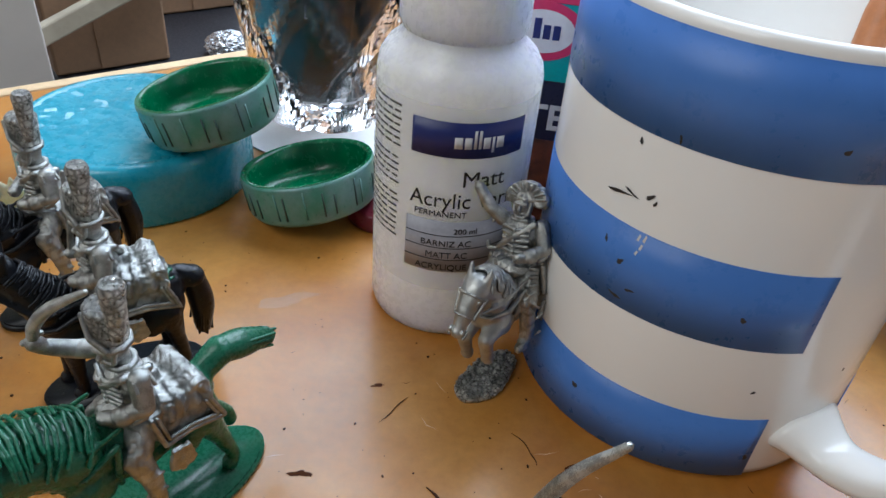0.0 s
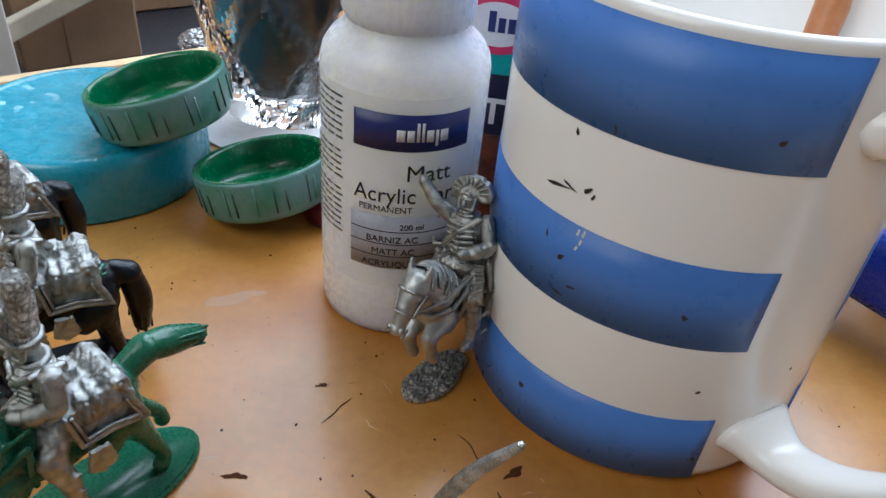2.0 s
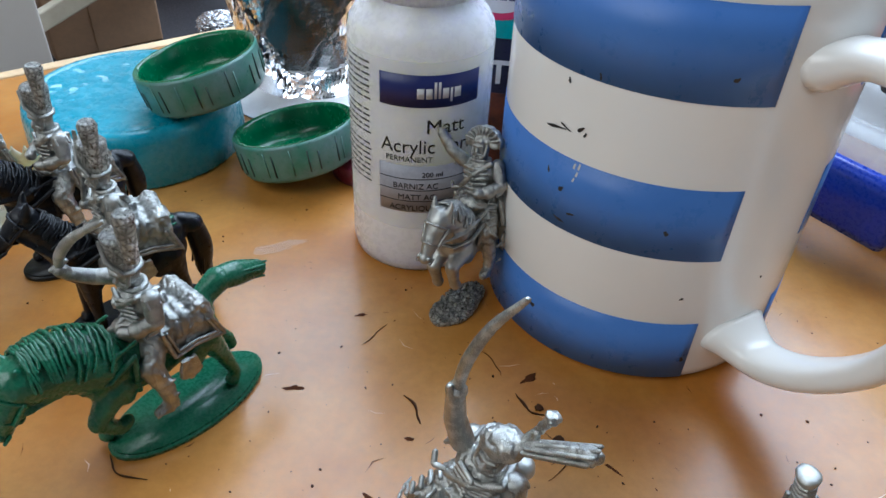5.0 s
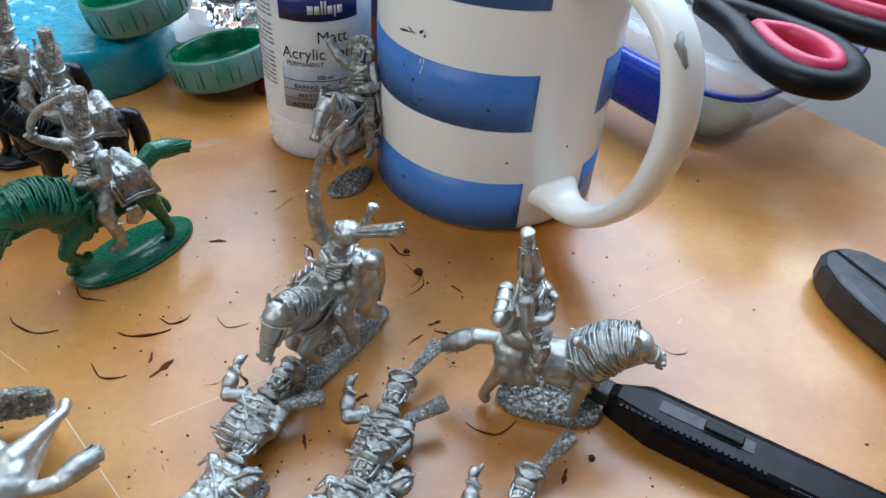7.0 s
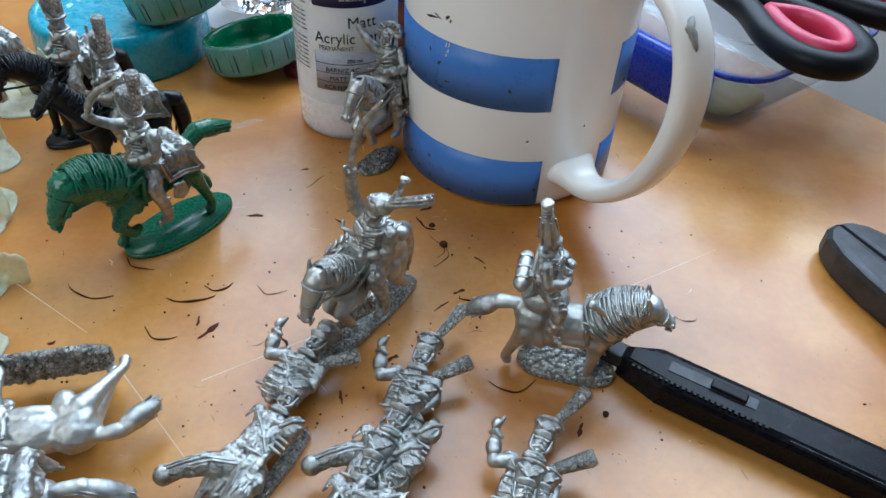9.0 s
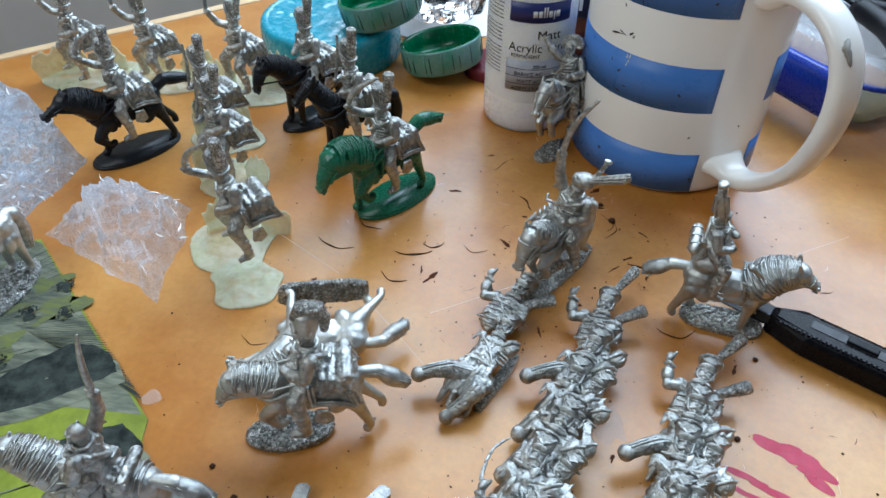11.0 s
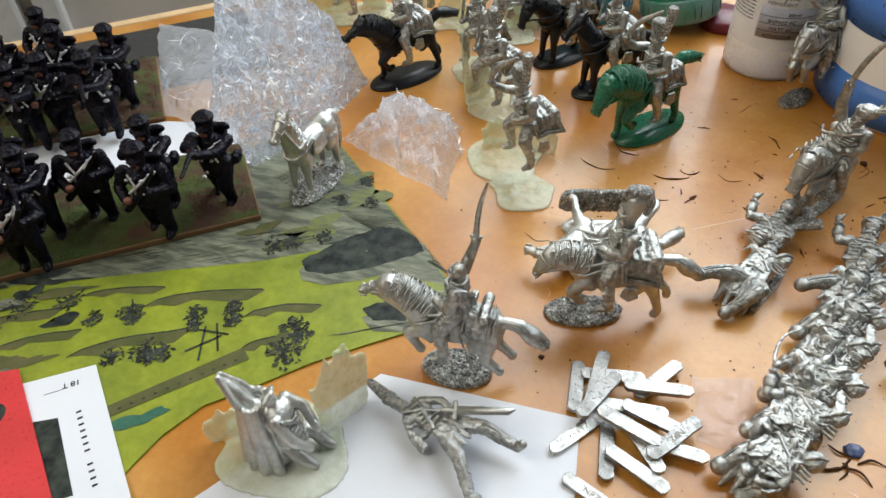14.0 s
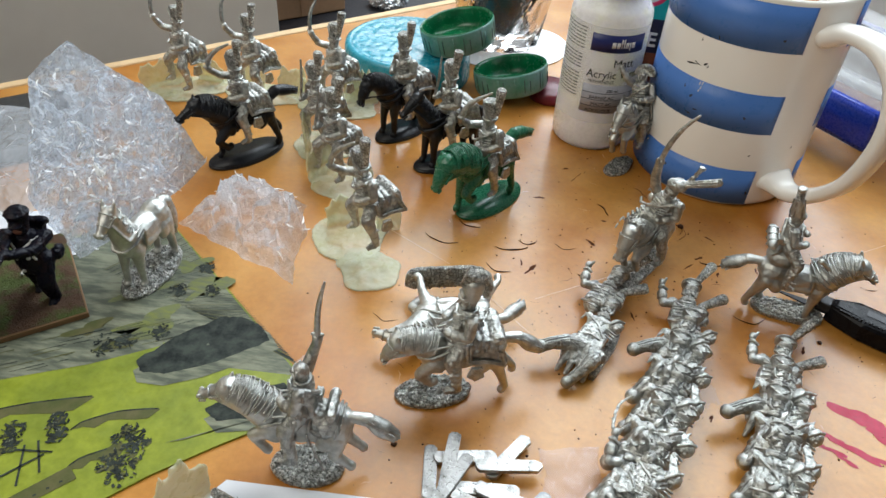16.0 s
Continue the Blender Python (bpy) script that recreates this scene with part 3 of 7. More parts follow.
        s.line(0.3, (h2[0] + 0.6, y * 1.6 * big, h2[2] - 0.9), (h2[0] * 0.7 + h1[0] * 0.3, y * 1.8 * big, h2[2] * 0.7 + h1[2] * 0.3 - 0.9))
        for w, o in ((0.12, 0.0), (0.62, 0.0)):
            r = (h0[3] * (1 - w) + h2[3] * w) * 1.08
            px, pz = h0[0] * (1 - w) + h2[0] * w, h0[2] * (1 - w) + h2[2] * w
            dx, dz = h2[0] - h0[0], h2[2] - h0[2]
            dl = math.hypot(dx, dz)
            s.line(0.24, *[(px - dz / dl * r * math.cos(radians(a)), y * r * math.sin(radians(a)), pz + dx / dl * r * math.cos(radians(a))) for a in range(0, 190, 30)])
        s.line(0.36, (h0[0] * 0.88 + h2[0] * 0.12, y * h0[3] * 1.06, h0[2] * 0.88 + h2[2] * 0.12), (h0[0] * 0.38 + h2[0] * 0.62, y * (h0[3] * 0.38 + h2[3] * 0.62) * 1.1, h0[2] * 0.38 + h2[2] * 0.62))
        s.line(0.5, (4.4, y * 5.0, 24), (5.0, y * 5.1, 20), (4.6, y * 3.6, 15.6))
        s.line(0.5, (4.4, y * 5.0, 24.6), (9.6, y * 4.8, 22), (13.2, y * 2.4, 20.6), (13.7, 0, 20.4))
        s.ball((7.6, y * 3.4, 17.6), (2.6, 1.8, 3.8), (0, 20, 0))
        s.ball((-7.0, y * 3.8, 16.6), (2.8, 1.9, 4.2), (0, -24, 0))
        s.ball((1, y * 3.4, 18), (7, 1.9, 2.2))
    rm = random.Random(5)
    ring = smooth_path(neck, 11)
    for p, q in zip(ring, ring[1:]):
        d = Vector((q[0] - p[0], 0, q[2] - p[2]))
        if d.length < 0.05:
            continue
        up = Vector((-d.z, 0, d.x)).normalized()
        if up.z < 0 and up.x > 0:
            up = -up
        for y in (-1, 1):
            if rm.random() < 0.18:
                continue
            end = radians(rm.uniform(45, 95) * mane)
            pts = []
            for k in range(5):
                a = end * k / 4
                v = Vector(p[:3]) + up * (p[3] * 1.06 * math.cos(a) + 0.5 * (1 - k / 4)) + Vector((rm.uniform(-0.25, 0.25), y * p[3] * 1.06 * math.sin(a), 0))
                pts.append(tuple(v))
            s.line(rm.uniform(0.20, 0.34), *pts)
    # bridle and breast strap
    s.limb((hd[1][0] - 0.6, 2.1, hd[1][2] - 0.4, 0.45), (12, 4.6, 25, 0.45), (3, 4.4, 27, 0.45))
    s.limb((hd[1][0] - 0.6, -2.1, hd[1][2] - 0.4, 0.45), (12, -4.6, 25, 0.45), (3, -4.4, 27, 0.45))
    legs = {
        "walk": [[(8, 2.6, 19, 2.7), (12.5, 2.8, 14, 1.7), (10.5, 2.8, 8.5, 1.25), (11.5, 2.8, 6.6, 1.5)], [(8, -2.6, 18, 2.7), (7.6, -2.8, 10, 1.5), (7.4, -2.8, 3.4, 1.2), (8.4, -2.8, 2.6, 1.5)],
                 [(-9.5, 2.8, 18, 3.2), (-7.8, 3, 10.5, 1.6), (-9.6, 3, 3.4, 1.2), (-8.6, 3, 2.6, 1.5)], [(-10, -2.8, 18, 3.2), (-12.5, -3, 11.5, 1.7), (-14.8, -3, 4, 1.2), (-14, -3, 2.8, 1.5)]],
        "stand": [[(8, 2.6, 18, 2.7), (8.4, 2.8, 10, 1.5), (8.2, 2.8, 3.4, 1.2), (9, 2.8, 2.6, 1.5)], [(8, -2.6, 18, 2.7), (9.4, -2.8, 10.4, 1.5), (9.8, -2.8, 3.4, 1.2), (10.6, -2.8, 2.6, 1.5)],
                  [(-9.5, 2.8, 18, 3.2), (-10.6, 3, 10.8, 1.7), (-11.6, 3, 3.6, 1.2), (-10.6, 3, 2.6, 1.5)], [(-10, -2.8, 18, 3.2), (-9.4, -3, 10.8, 1.7), (-9.8, -3, 3.6, 1.2), (-8.8, -3, 2.6, 1.5)]],
        "gallop": [[(8.5, 2.6, 18, 2.7), (13, 2.8, 13, 1.7), (9.5, 2.8, 8.5, 1.25), (8, 2.8, 9.4, 1.3)], [(8, -2.6, 18, 2.7), (9.5, -2.8, 10, 1.5), (9.5, -2.8, 3.6, 1.2), (10.6, -2.8, 2.6, 1.5)],
                   [(-10, 2.8, 18, 3.2), (-12.5, 3, 12, 1.8), (-15, 3, 4.4, 1.2), (-14, 3, 2.8, 1.5)], [(-10, -2.8, 18, 3.2), (-14, -3, 13, 1.8), (-18.5, -3, 7.5, 1.2), (-18.6, -3, 5.5, 1.5)]],
        "leap": [[(8.5, 2.6, 18, 2.7), (13.5, 2.8, 15.5, 1.7), (11, 2.8, 10.5, 1.3), (10, 2.8, 9, 1.5)], [(8, -2.6, 18, 2.7), (12, -2.8, 13, 1.7), (9.4, -2.8, 8.4, 1.3), (8.6, -2.8, 7, 1.5)],
                 [(-10, 2.8, 18, 3.2), (-9, 3, 10, 1.8), (-12.5, 3, 6.5, 1.3), (-13.6, 3, 5.6, 1.5)], [(-10, -2.8, 18, 3.2), (-11.5, -3, 11, 1.8), (-15, -3, 7.6, 1.3), (-16, -3, 6.4, 1.5)]],
    }[pose_name]
    for leg in legs:
        s.limb(*leg)
    tails = {"down": [(-13.4, 0, 24, 1.9), (-16, 0, 22, 2.6), (-17, 0, 15, 2.9), (-16.6, 0, 8, 1.9)],
             "out": [(-13.4, 0, 24.2, 2.2), (-17, 0, 26, 2.5), (-21, 0, 25.0, 2.8), (-26, 0, 23.4, 1.9)],
             "flow": [(-13.8, 0, 24, 1.6), (-18.4, 0, 23.4, 2.0), (-21.8, 0, 20.4, 2.9), (-25.0, 0, 18, 2.2)]}[tail]
    s.limb(*tails[:2])
    s.fine, s.slot = True, 1
    s.limb(*smooth_path([(*t[:3], t[3] * 0.9) for t in tails[1:]], 4))
    s.strands([t[:3] for t in tails], 30, 1.5, 0.42, 7)
    s.fine, s.slot = False, 0


def rider(s, arm="sabre", hat="busby", seat=27.0, cloth=True, lean=0.0, sx=-1.0, fat=1.14, roll=False, side=0.0, blanket=False):
    """A mounted trooper; the seat at x = -1."""
    keep = s.m.copy()
    s.m = s.m @ Matrix.Translation((sx, 0, seat)) @ Matrix.Diagonal((fat, fat, 1.04, 1.0))
    if roll:
        s.limb((-6.6, -4.6, 1.6, 2.0), (-6.6, 4.6, 1.6, 2.0))
        for y in (-3.6, 0, 3.6):
            s.line(0.4, (-8.4, y, 0.4), (-8.0, y, 3.2), (-5.4, y, 3.4), (-4.6, y, 1))
    s.busy = True
    if blanket:
        # a round-edged blanket drawn tight over the haunches
        s.ball((-5.4, 0, -5.0), (6.0, 5.6, 6.0))
        for x0, r in ((-9.8, 4.4), (-8.8, 5.0), (-1.6, 5.2)):
            s.line(0.32, *[(x0 - 0.9 * math.sin(radians(a)), r * math.cos(radians(a)), -5.0 + r * 1.06 * math.sin(radians(a))) for a in range(-40, 221, 26)])
        s.limb((-7.6, -4.0, 1.2, 1.6), (-7.6, 4.0, 1.2, 1.6))
        s.limb((-2.0, 7.6, -3, 0.5), (-6.0, 8.2, -16, 0.6))
    if cloth:
        for y in (-1, 1):
            # pointed shabraque hanging down the flank, edged with a raised band
            hang = s.m.copy()
            s.m = s.m @ Matrix.LocRotScale((0, y * 5.3, 0.6), Euler((radians(90 + y * 9), 0, 0)), (1, 1, 1))
            s.slab([(0.2, -5.6), (1.2, 1.0), (-8.0, 1.4), (-9.6, -2.0), (-11.4, -7.4), (-9.0, -6.8), (-4.4, -5.6)], -0.6, 1.2)
            s.m = hang
            for k in range(4):
                s.limb((-8.6 + 2.2 * k, y * 2.2, 2.7, 1.0), (-8.8 + 2.2 * k, y * 4.9, 2.0, 1.1), (-9.0 + 2.2 * k, y * 6.2, -0.6, 0.8))
        s.ball((-5.0, 0, 0.2), (6.0, 5.6, 2.8))
        s.limb((-7.8, -4.4, 2.2, 1.9), (-7.8, 4.4, 2.2, 1.9))
        s.ball((2.6, 0, 0.8), (3.6, 4.2, 2.2))
        hang = s.m.copy()
        s.m = s.m @ Matrix.LocRotScale((-2.0, 7.9, -8.0), Euler((radians(90), 0, 0)), (1, 1, 1))
        s.slab([(-1.6, 2.6), (-2.4, -1.4), (0, -3.2), (2.4, -1.4), (1.6, 2.6)], -0.6, 1.2)
        s.m = hang
    for y in (-1, 1):
        s.limb((0, y * 2.6, 0.4, 2.8), (4.2, y * 5.6, -4.5, 2.4), (3.0, y * 6.8, -10.5, 1.7), (2.6, y * 7.0, -14.6, 1.4), (5.6, y * 7.2, -15.4, 1.1))
        s.ball((3.6, y * 7.0, -15.9), (2.6, 1.4, 0.7))
    s.m = s.m @ Matrix.Rotation(radians(lean), 4, "Y") @ Matrix.Rotation(radians(-side), 4, "X")
    s.limb((0, 0, 0, 3.8), (0, 0, 4.4, 3.2))
    s.ball((0.2, 0, 7.2), (3.2, 4.6, 4.0))
    s.fine, s.slot = True, 1
    s.limb((0, 0, 10, 1.6), (0.2, 0, 12, 1.6))
    s.ball((0.4, 0, 13.2), (2.2, 2.0, 2.5))
    s.limb((2.3, 0, 13.6, 0.4), (2.9, 0, 12.6, 0.5))
    s.limb((2.1, -1.2, 13.9, 0.35), (2.5, 0, 13.8, 0.3), (2.1, 1.2, 13.9, 0.35))
    s.limb((2.0, -1.2, 11.8, 0.35), (2.6, 0, 12.1, 0.4), (2.0, 1.2, 11.8, 0.35))
    s.ball((2.0, 0, 11.0), (0.7, 0.8, 0.6))
    s.limb(*[(2.0 * math.cos(a * 0.785), 2.3 * math.sin(a * 0.785), 10.4, 0.55) for a in range(9)])
    s.fine, s.slot = False, 0
    # cross belt, epaulettes, pouch
    s.line(0.6, (2.6, -3.6, 4), (3.6, 0, 7.4), (2.0, 3.6, 10.2), (-2.4, 3.0, 9), (-3.6, -1.5, 4))
    s.box((-3.9, -1.6, 3.2), (1.8, 3.8, 2.8))
    for y in (-1, 1):
        s.ball((0, y * 4.6, 10), (1.9, 1.6, 0.9))
    for y in (-1, 1):
        s.limb((-2.4, y * 2.0, 3.4, 0.7), (-3.2, y * 3.0, -1.6, 0.8), (-5.6, y * 3.6, -3.4, 0.6))
        s.limb((5.2, y * 5.2, -2.8, 0.5), (5.2, y * 6.8, -5.4, 0.5), (3.4, y * 8.0, -6.4, 0.45))
        s.limb((2.0, y * 8.3, -8, 0.45), (4.6, y * 8.0, -8.4, 0.45))
        s.limb((2.2, y * 8.3, -12, 0.45), (4.0, y * 8.0, -12.4, 0.45))
    s.limb((3.6, -2.4, 1.6, 0.6), (3.9, 0, 1.2, 0.7), (3.6, 2.4, 1.6, 0.6))
    s.limb((-3.3, 0, 3.0, 0.7), (-2.6, -3.0, 2.4, 0.6), (1, -3.9, 2, 0.6))
    for z in (4.2, 5.4, 6.6, 7.8, 9.0):
        s.line(0.36, (2.7, -2.9, z), (3.5, 0, z - 0.3), (2.7, 2.9, z))
        s.bead((3.7, 0, z - 0.2), 0.55)
    for y in (-1, 1):
        for k in range(5):
            s.line(0.34, (-1.2 + 0.6 * k, y * 5.4, 10.0), (-1.4 + 0.7 * k, y * 6.2, 8.7))
        s.line(0.4, (1.4, y * 6.9, 4.0), (2.6, y * 6.0, 3.2), (2.2, y * 4.4, 3.4))
        for k in range(4):
            s.line(0.36, (1.0 + 1.1 * k, y * (5.4 + 0.5 * k), 0.6 - 1.2 * k), (2.6 + 0.9 * k, y * (4.2 + 0.7 * k), 1.0 - 1.5 * k))
        if cloth:
            rim = [(0.8, 0.8), (0.0, -5.0), (-4.6, -5.0), (-10.2, -6.4), (-8.8, -1.8)]
            s.line(0.42, *[(x, y * (6.25 - 0.157 * z), z + 0.6) for x, z in rim])
            s.line(0.30, *[(x * 0.82 - 0.8, y * (6.25 - 0.157 * z), z * 0.80 + 0.4) for x, z in rim])
    s.limb((1.9, -1.3, 11.9, 0.45), (2.6, 0, 12.0, 0.5), (1.9, 1.3, 11.9, 0.45))
    for y in (-1, 1):
        s.ball((1.9, y * 0.9, 13.9), 0.45)
        s.line(0.35, (1.0, y * 1.9, 14.4), (1.6, y * 1.7, 12.0), (2.0, y * 0.6, 11.0))
    s.busy = hat in ("busby", "side", "bicorne")
    if hat == "busby":
        s.drum((0.3, -0.2, 14.2, 2.5), (-0.4, -0.6, 21.8, 3.0))
        s.drum((0.4, 3.0, 17.5, 1.0), (-0.6, 3.9, 28.0, 1.9))
        s.line(0.45, *[(0.3 + 2.6 * math.cos(a * 0.785), 2.6 * math.sin(a * 0.785), 14.7) for a in range(9)])
        s.line(0.4, (2.6, -1.6, 20.6), (3.2, 0.2, 17.4), (2.2, 2.2, 15.2))
        s.limb((1.8, 0, 14.6, 0.5), (2.6, 0, 11.6, 0.4))
    elif hat == "shako":
        s.limb((0.2, 0, 15, 2.4), (0, 0, 19.4, 3.0))
        s.ball((2.0, 0, 14.8), (1.8, 2.2, 0.5))
        s.fur((2.2, 0, 19.6, 1.4), (0.8, 0, 22.4, 1.9), (-2.2, 0, 22.0, 1.9), (-3.8, 0, 18.6, 1.4), (-3.6, 0, 15, 1.0))
        s.line(0.4, (2.6, -1.4, 16), (3.2, 0, 17.4), (2.6, 1.4, 16))
    elif hat == "colpack":
        s.limb((0.2, 0, 14.8, 2.5), (0, 0, 17.6, 2.2), (-0.2, 0, 21.0, 1.6))
        s.limb((-0.2, 0, 21, 1.1), (-0.2, 0, 23.6, 1.1), (-0.2, 0, 25.4, 1.5))
        s.ball((-0.2, 0, 26), (1.9, 1.9, 0.7))
        for k in range(4):
            s.line(0.3, *[(1.25 * math.cos(a * 0.785) - 0.2, 1.25 * math.sin(a * 0.785), 21.6 + 0.9 * k) for a in range(9)])
        for y in (-1, 0.2, 1):
            s.line(0.34, (2.5 * math.cos(y), 2.5 * math.sin(y), 14.5), (1.7 * math.cos(y), 1.7 * math.sin(y), 20.8))
            s.line(0.34, (-2.5 * math.cos(y), 2.5 * math.sin(y), 14.5), (-2.0 * math.cos(y), 1.7 * math.sin(y), 20.8))
        s.ball((2.6, 0, 14.2), (1.2, 2.0, 0.5))
    elif hat == "bicorne":
        half = [(5.0 * math.cos(k * math.pi / 14), 4.2 * math.sin(k * math.pi / 14)) for k in range(15)]
        keep_hat, s.m = s.m.copy(), s.m @ Matrix.LocRotScale((-0.9, 0.6, 14.4), Euler((radians(90), 0, radians(90))), (1, 1, 1))
        s.slab([(-4.6, -1.0)] + [(-x, y) for x, y in half] + [(4.6, -1.0)], 0, 2.2)
        s.m = keep_hat
        for k in range(9):
            a = radians(18 * k + 18)
            s.line(0.26, (1.5, 0.6 + 2.6 * math.cos(a), 14.4 + 2.6 * math.sin(a)), (1.4, 0.6 + 4.6 * math.cos(a), 14.4 + 3.9 * math.sin(a)))
        s.ball((0, 0, 14.6), (2.4, 2.8, 1.6))
    elif hat == "side":
        s.ball((0, 0.2, 16.4), (2.9, 3.6, 2.6), (25, 0, 0))
        s.limb((0, 2, 18.0, 1.0), (-0.6, 5.6, 21.4, 1.2), (-1.4, 9.8, 25.4, 1.5))
        for k in range(8):
            a = k * 0.785
            s.line(0.28, (-0.2 + 1.1 * math.cos(a), 3, 19.0 + 1.1 * math.sin(a)), (-1.4 + 1.55 * math.cos(a), 9.8, 25.4 + 1.55 * math.sin(a)))
        s.limb((-1, 2.4, 19, 0.9), (-1.4, 2.9, 22.4, 0.75), (-1.6, 3.2, 25.6, 0.8))
        s.ball((-1.6, 3.3, 26.2), (1.3, 1.3, 0.8))
    s.busy = True
    # left arm on the reins, with its cuff
    s.fine, s.slot = True, 1
    s.limb((0, 4.6, 9.4, 1.8), (1.0, 6.2, 5.2, 1.55), (4.6, 3.4, 3.6, 1.2), (5.6, 2.4, 3.6, 1.25))
    s.limb((3.2, 4.6, 4.2, 1.65), (3.8, 4.1, 3.9, 1.65))
    if arm == "sabre":
        s.limb((0, -4.6, 9.4, 1.7), (3.0, -8.4, 10.4, 1.5), (5.6, -9.6, 14.4, 1.25), (5.9, -9.7, 15.6, 1.35))
        s.limb(*smooth_path([(5.9, -9.8, 15.6, 0.7), (6.2, -10.4, 20, 0.85), (5.0, -10.8, 25, 0.8), (2.2, -11, 29.5, 0.55)], 4))
        s.limb((7.2, -9.4, 15.2, 0.5), (6.6, -10.8, 17, 0.5))
    elif arm == "short":
        s.limb((0, -4.6, 9.4, 1.7), (1.4, -7.2, 11.6, 1.5), (2.0, -9.4, 14.6, 1.2), (2.0, -10.0, 15.4, 1.3))
        s.limb(*smooth_path([(2.0, -10.0, 15.6, 0.7), (2.2, -11.2, 17.4, 0.7), (2.2, -10.8, 20.4, 0.65), (2.2, -9.4, 22.8, 0.6)], 4))
    elif arm == "high":
        s.limb((0, -4.6, 9.4, 1.8), (0.4, -7.0, 14, 1.6), (0.8, -8.2, 19.4, 1.3), (0.9, -8.4, 20.8, 1.5))
        s.limb(*smooth_path([(0.9, -8.4, 21, 0.8), (0.8, -8.9, 28, 0.85), (-0.3, -8.4, 35.2, 0.75), (-1.9, -6.6, 41.6, 0.45)], 4))
        s.limb((2.2, -8.0, 20.4, 0.5), (2.0, -9.2, 22.2, 0.5))
    elif arm == "straight":
        s.limb((0, -4.4, 9.4, 1.8), (-1.2, -6.4, 13.4, 1.5), (-2.6, -5.4, 18.6, 1.2), (-2.8, -5.2, 20.2, 1.35))
        s.limb(*smooth_path([(-2.8, -5.2, 20.8, 0.8), (-2.9, -5.3, 27, 0.75), (-3.6, -5.4, 33, 0.6), (-4.8, -5.6, 38.6, 0.3)], 3))
        s.limb((-4.0, -5.2, 21.4, 0.55), (-1.6, -5.2, 21.4, 0.55))
        s.ball((-2.8, -5.2, 23.0), (0.9, 0.9, 0.7))
    elif arm == "back":
        s.limb((0, -4.6, 9.4, 1.7), (3.4, -7.6, 9.6, 1.5), (7.4, -7.4, 13.4, 1.2), (8.2, -7.2, 15.0, 1.35))
        s.limb(*smooth_path([(8.2, -7.2, 15.2, 0.75), (7.6, -6.2, 18.6, 0.95), (5.6, -3.2, 22.8, 0.9), (2.0, 1.4, 26.4, 0.5)], 4))
        s.limb((9.4, -7.6, 15.4, 0.5), (7.0, -6.6, 16.6, 0.5))
    elif arm == "carry":
        s.limb((0, -4.6, 9.4, 1.7), (0.6, -6.6, 4.6, 1.5), (3.8, -6.4, 3.6, 1.2), (4.6, -6.2, 3.8, 1.2))
        s.limb((4.6, -6.2, 4.0, 0.6), (2.6, -6.0, 13, 0.6), (1.6, -6.0, 21.6, 0.4))
    elif arm == "rest":
        s.limb((0, -4.6, 9.4, 1.7), (0.6, -6.4, 5.0, 1.5), (4.0, -4.6, 3.6, 1.2), (5.0, -3.4, 3.6, 1.3))
    s.fine, s.slot = False, 0
    s.busy = False
    s.m = keep


def oval(rx, ry, n=36, cx=0.0, cy=0.0):
    return [(cx + rx * math.cos(2 * math.pi * i / n), cy + ry * math.sin(2 * math.pi * i / n)) for i in range(n)]


def horse_on_base(name, mats, pose_name, head, tail, base, voxel=0.42, with_rider=None, rocky=3.0, grain=0.10, zoff=0.0, pitch=0.0, xoff=0.0, bulk=(1, 1, 1)):
    s = Sculpt()
    s.fine = not rocky
    s.slab(base, 0, 1.2)
    s.slab([(x * 0.965, y * 0.94) for x, y in base], 1.2, 0.5)
    s.fine = False
    if rocky:
        rng = random.Random(5)
        s.slot = 2
        for _ in range(150):
            p, q = rng.choice(base), math.sqrt(rng.uniform(0, 0.85))
            s.bead((p[0] * q, p[1] * q, 1.7), (rng.uniform(0.5, 1.1), rng.uniform(0.4, 0.8), rng.uniform(0.4, 1.0)))
        s.slot = 0
    s.m = Matrix.Translation((xoff, 0, zoff)) @ Matrix.Rotation(radians(-pitch), 4, "Y") @ Matrix.Diagonal((*bulk, 1))
    horse(s, pose_name, head, tail)
    if with_rider:
        rider(s, **with_rider)
    return s.cast(name, mats, voxel, grain, rocky=rocky if rocky else None)


# ---- setting ----
# the table top: a rectangle turned by 39 degrees, its far corner beyond the pack
TA = 39.3
TU, TV = Vector((math.cos(radians(TA)), math.sin(radians(TA)))), Vector((-math.sin(radians(TA)), math.cos(radians(TA))))
CORNER = Vector((21.8, 406.0))


def table_point(a, b):
    p = CORNER - TU * a - TV * b
    return (p.x, p.y)


top = thing("table_top", plate([table_point(0, 0), table_point(1300, 0), table_point(1300, 760), table_point(0, 760)], 25, -25, 1.5), TABLE,
            label="honey orange varnished wooden table top with scratches and paint stains", category="table top", kind="structure", smooth=False)
rim = plate([table_point(-7, -7), table_point(1300, -7), table_point(1300, -0.5), table_point(-7, -0.5)], 27, -27, 1.0)
thing("trim", rim, EDGE, label="pale bare wooden lipping along the back edge of the table", category="edge trim", kind="structure", smooth=False)
thing("floor", plate([(-2600, -2300), (2300, -2300), (2300, 2300), (-2600, 2300)], 20, -760), FLOOR, label="dark brown carpeted floor below the table", category="floor", kind="structure", smooth=False)


def wall(name, a, b, z0, z1, thick, mat, label):
    a, b = Vector(a), Vector(b)
    d = (b - a).normalized()
    n = Vector((-d.y, d.x)) * thick
    bm = plate([tuple(a), tuple(b), tuple(b + n), tuple(a + n)], z1 - z0, z0)
    return thing(name, bm, mat, label=label, category="wall", kind="structure", smooth=False)


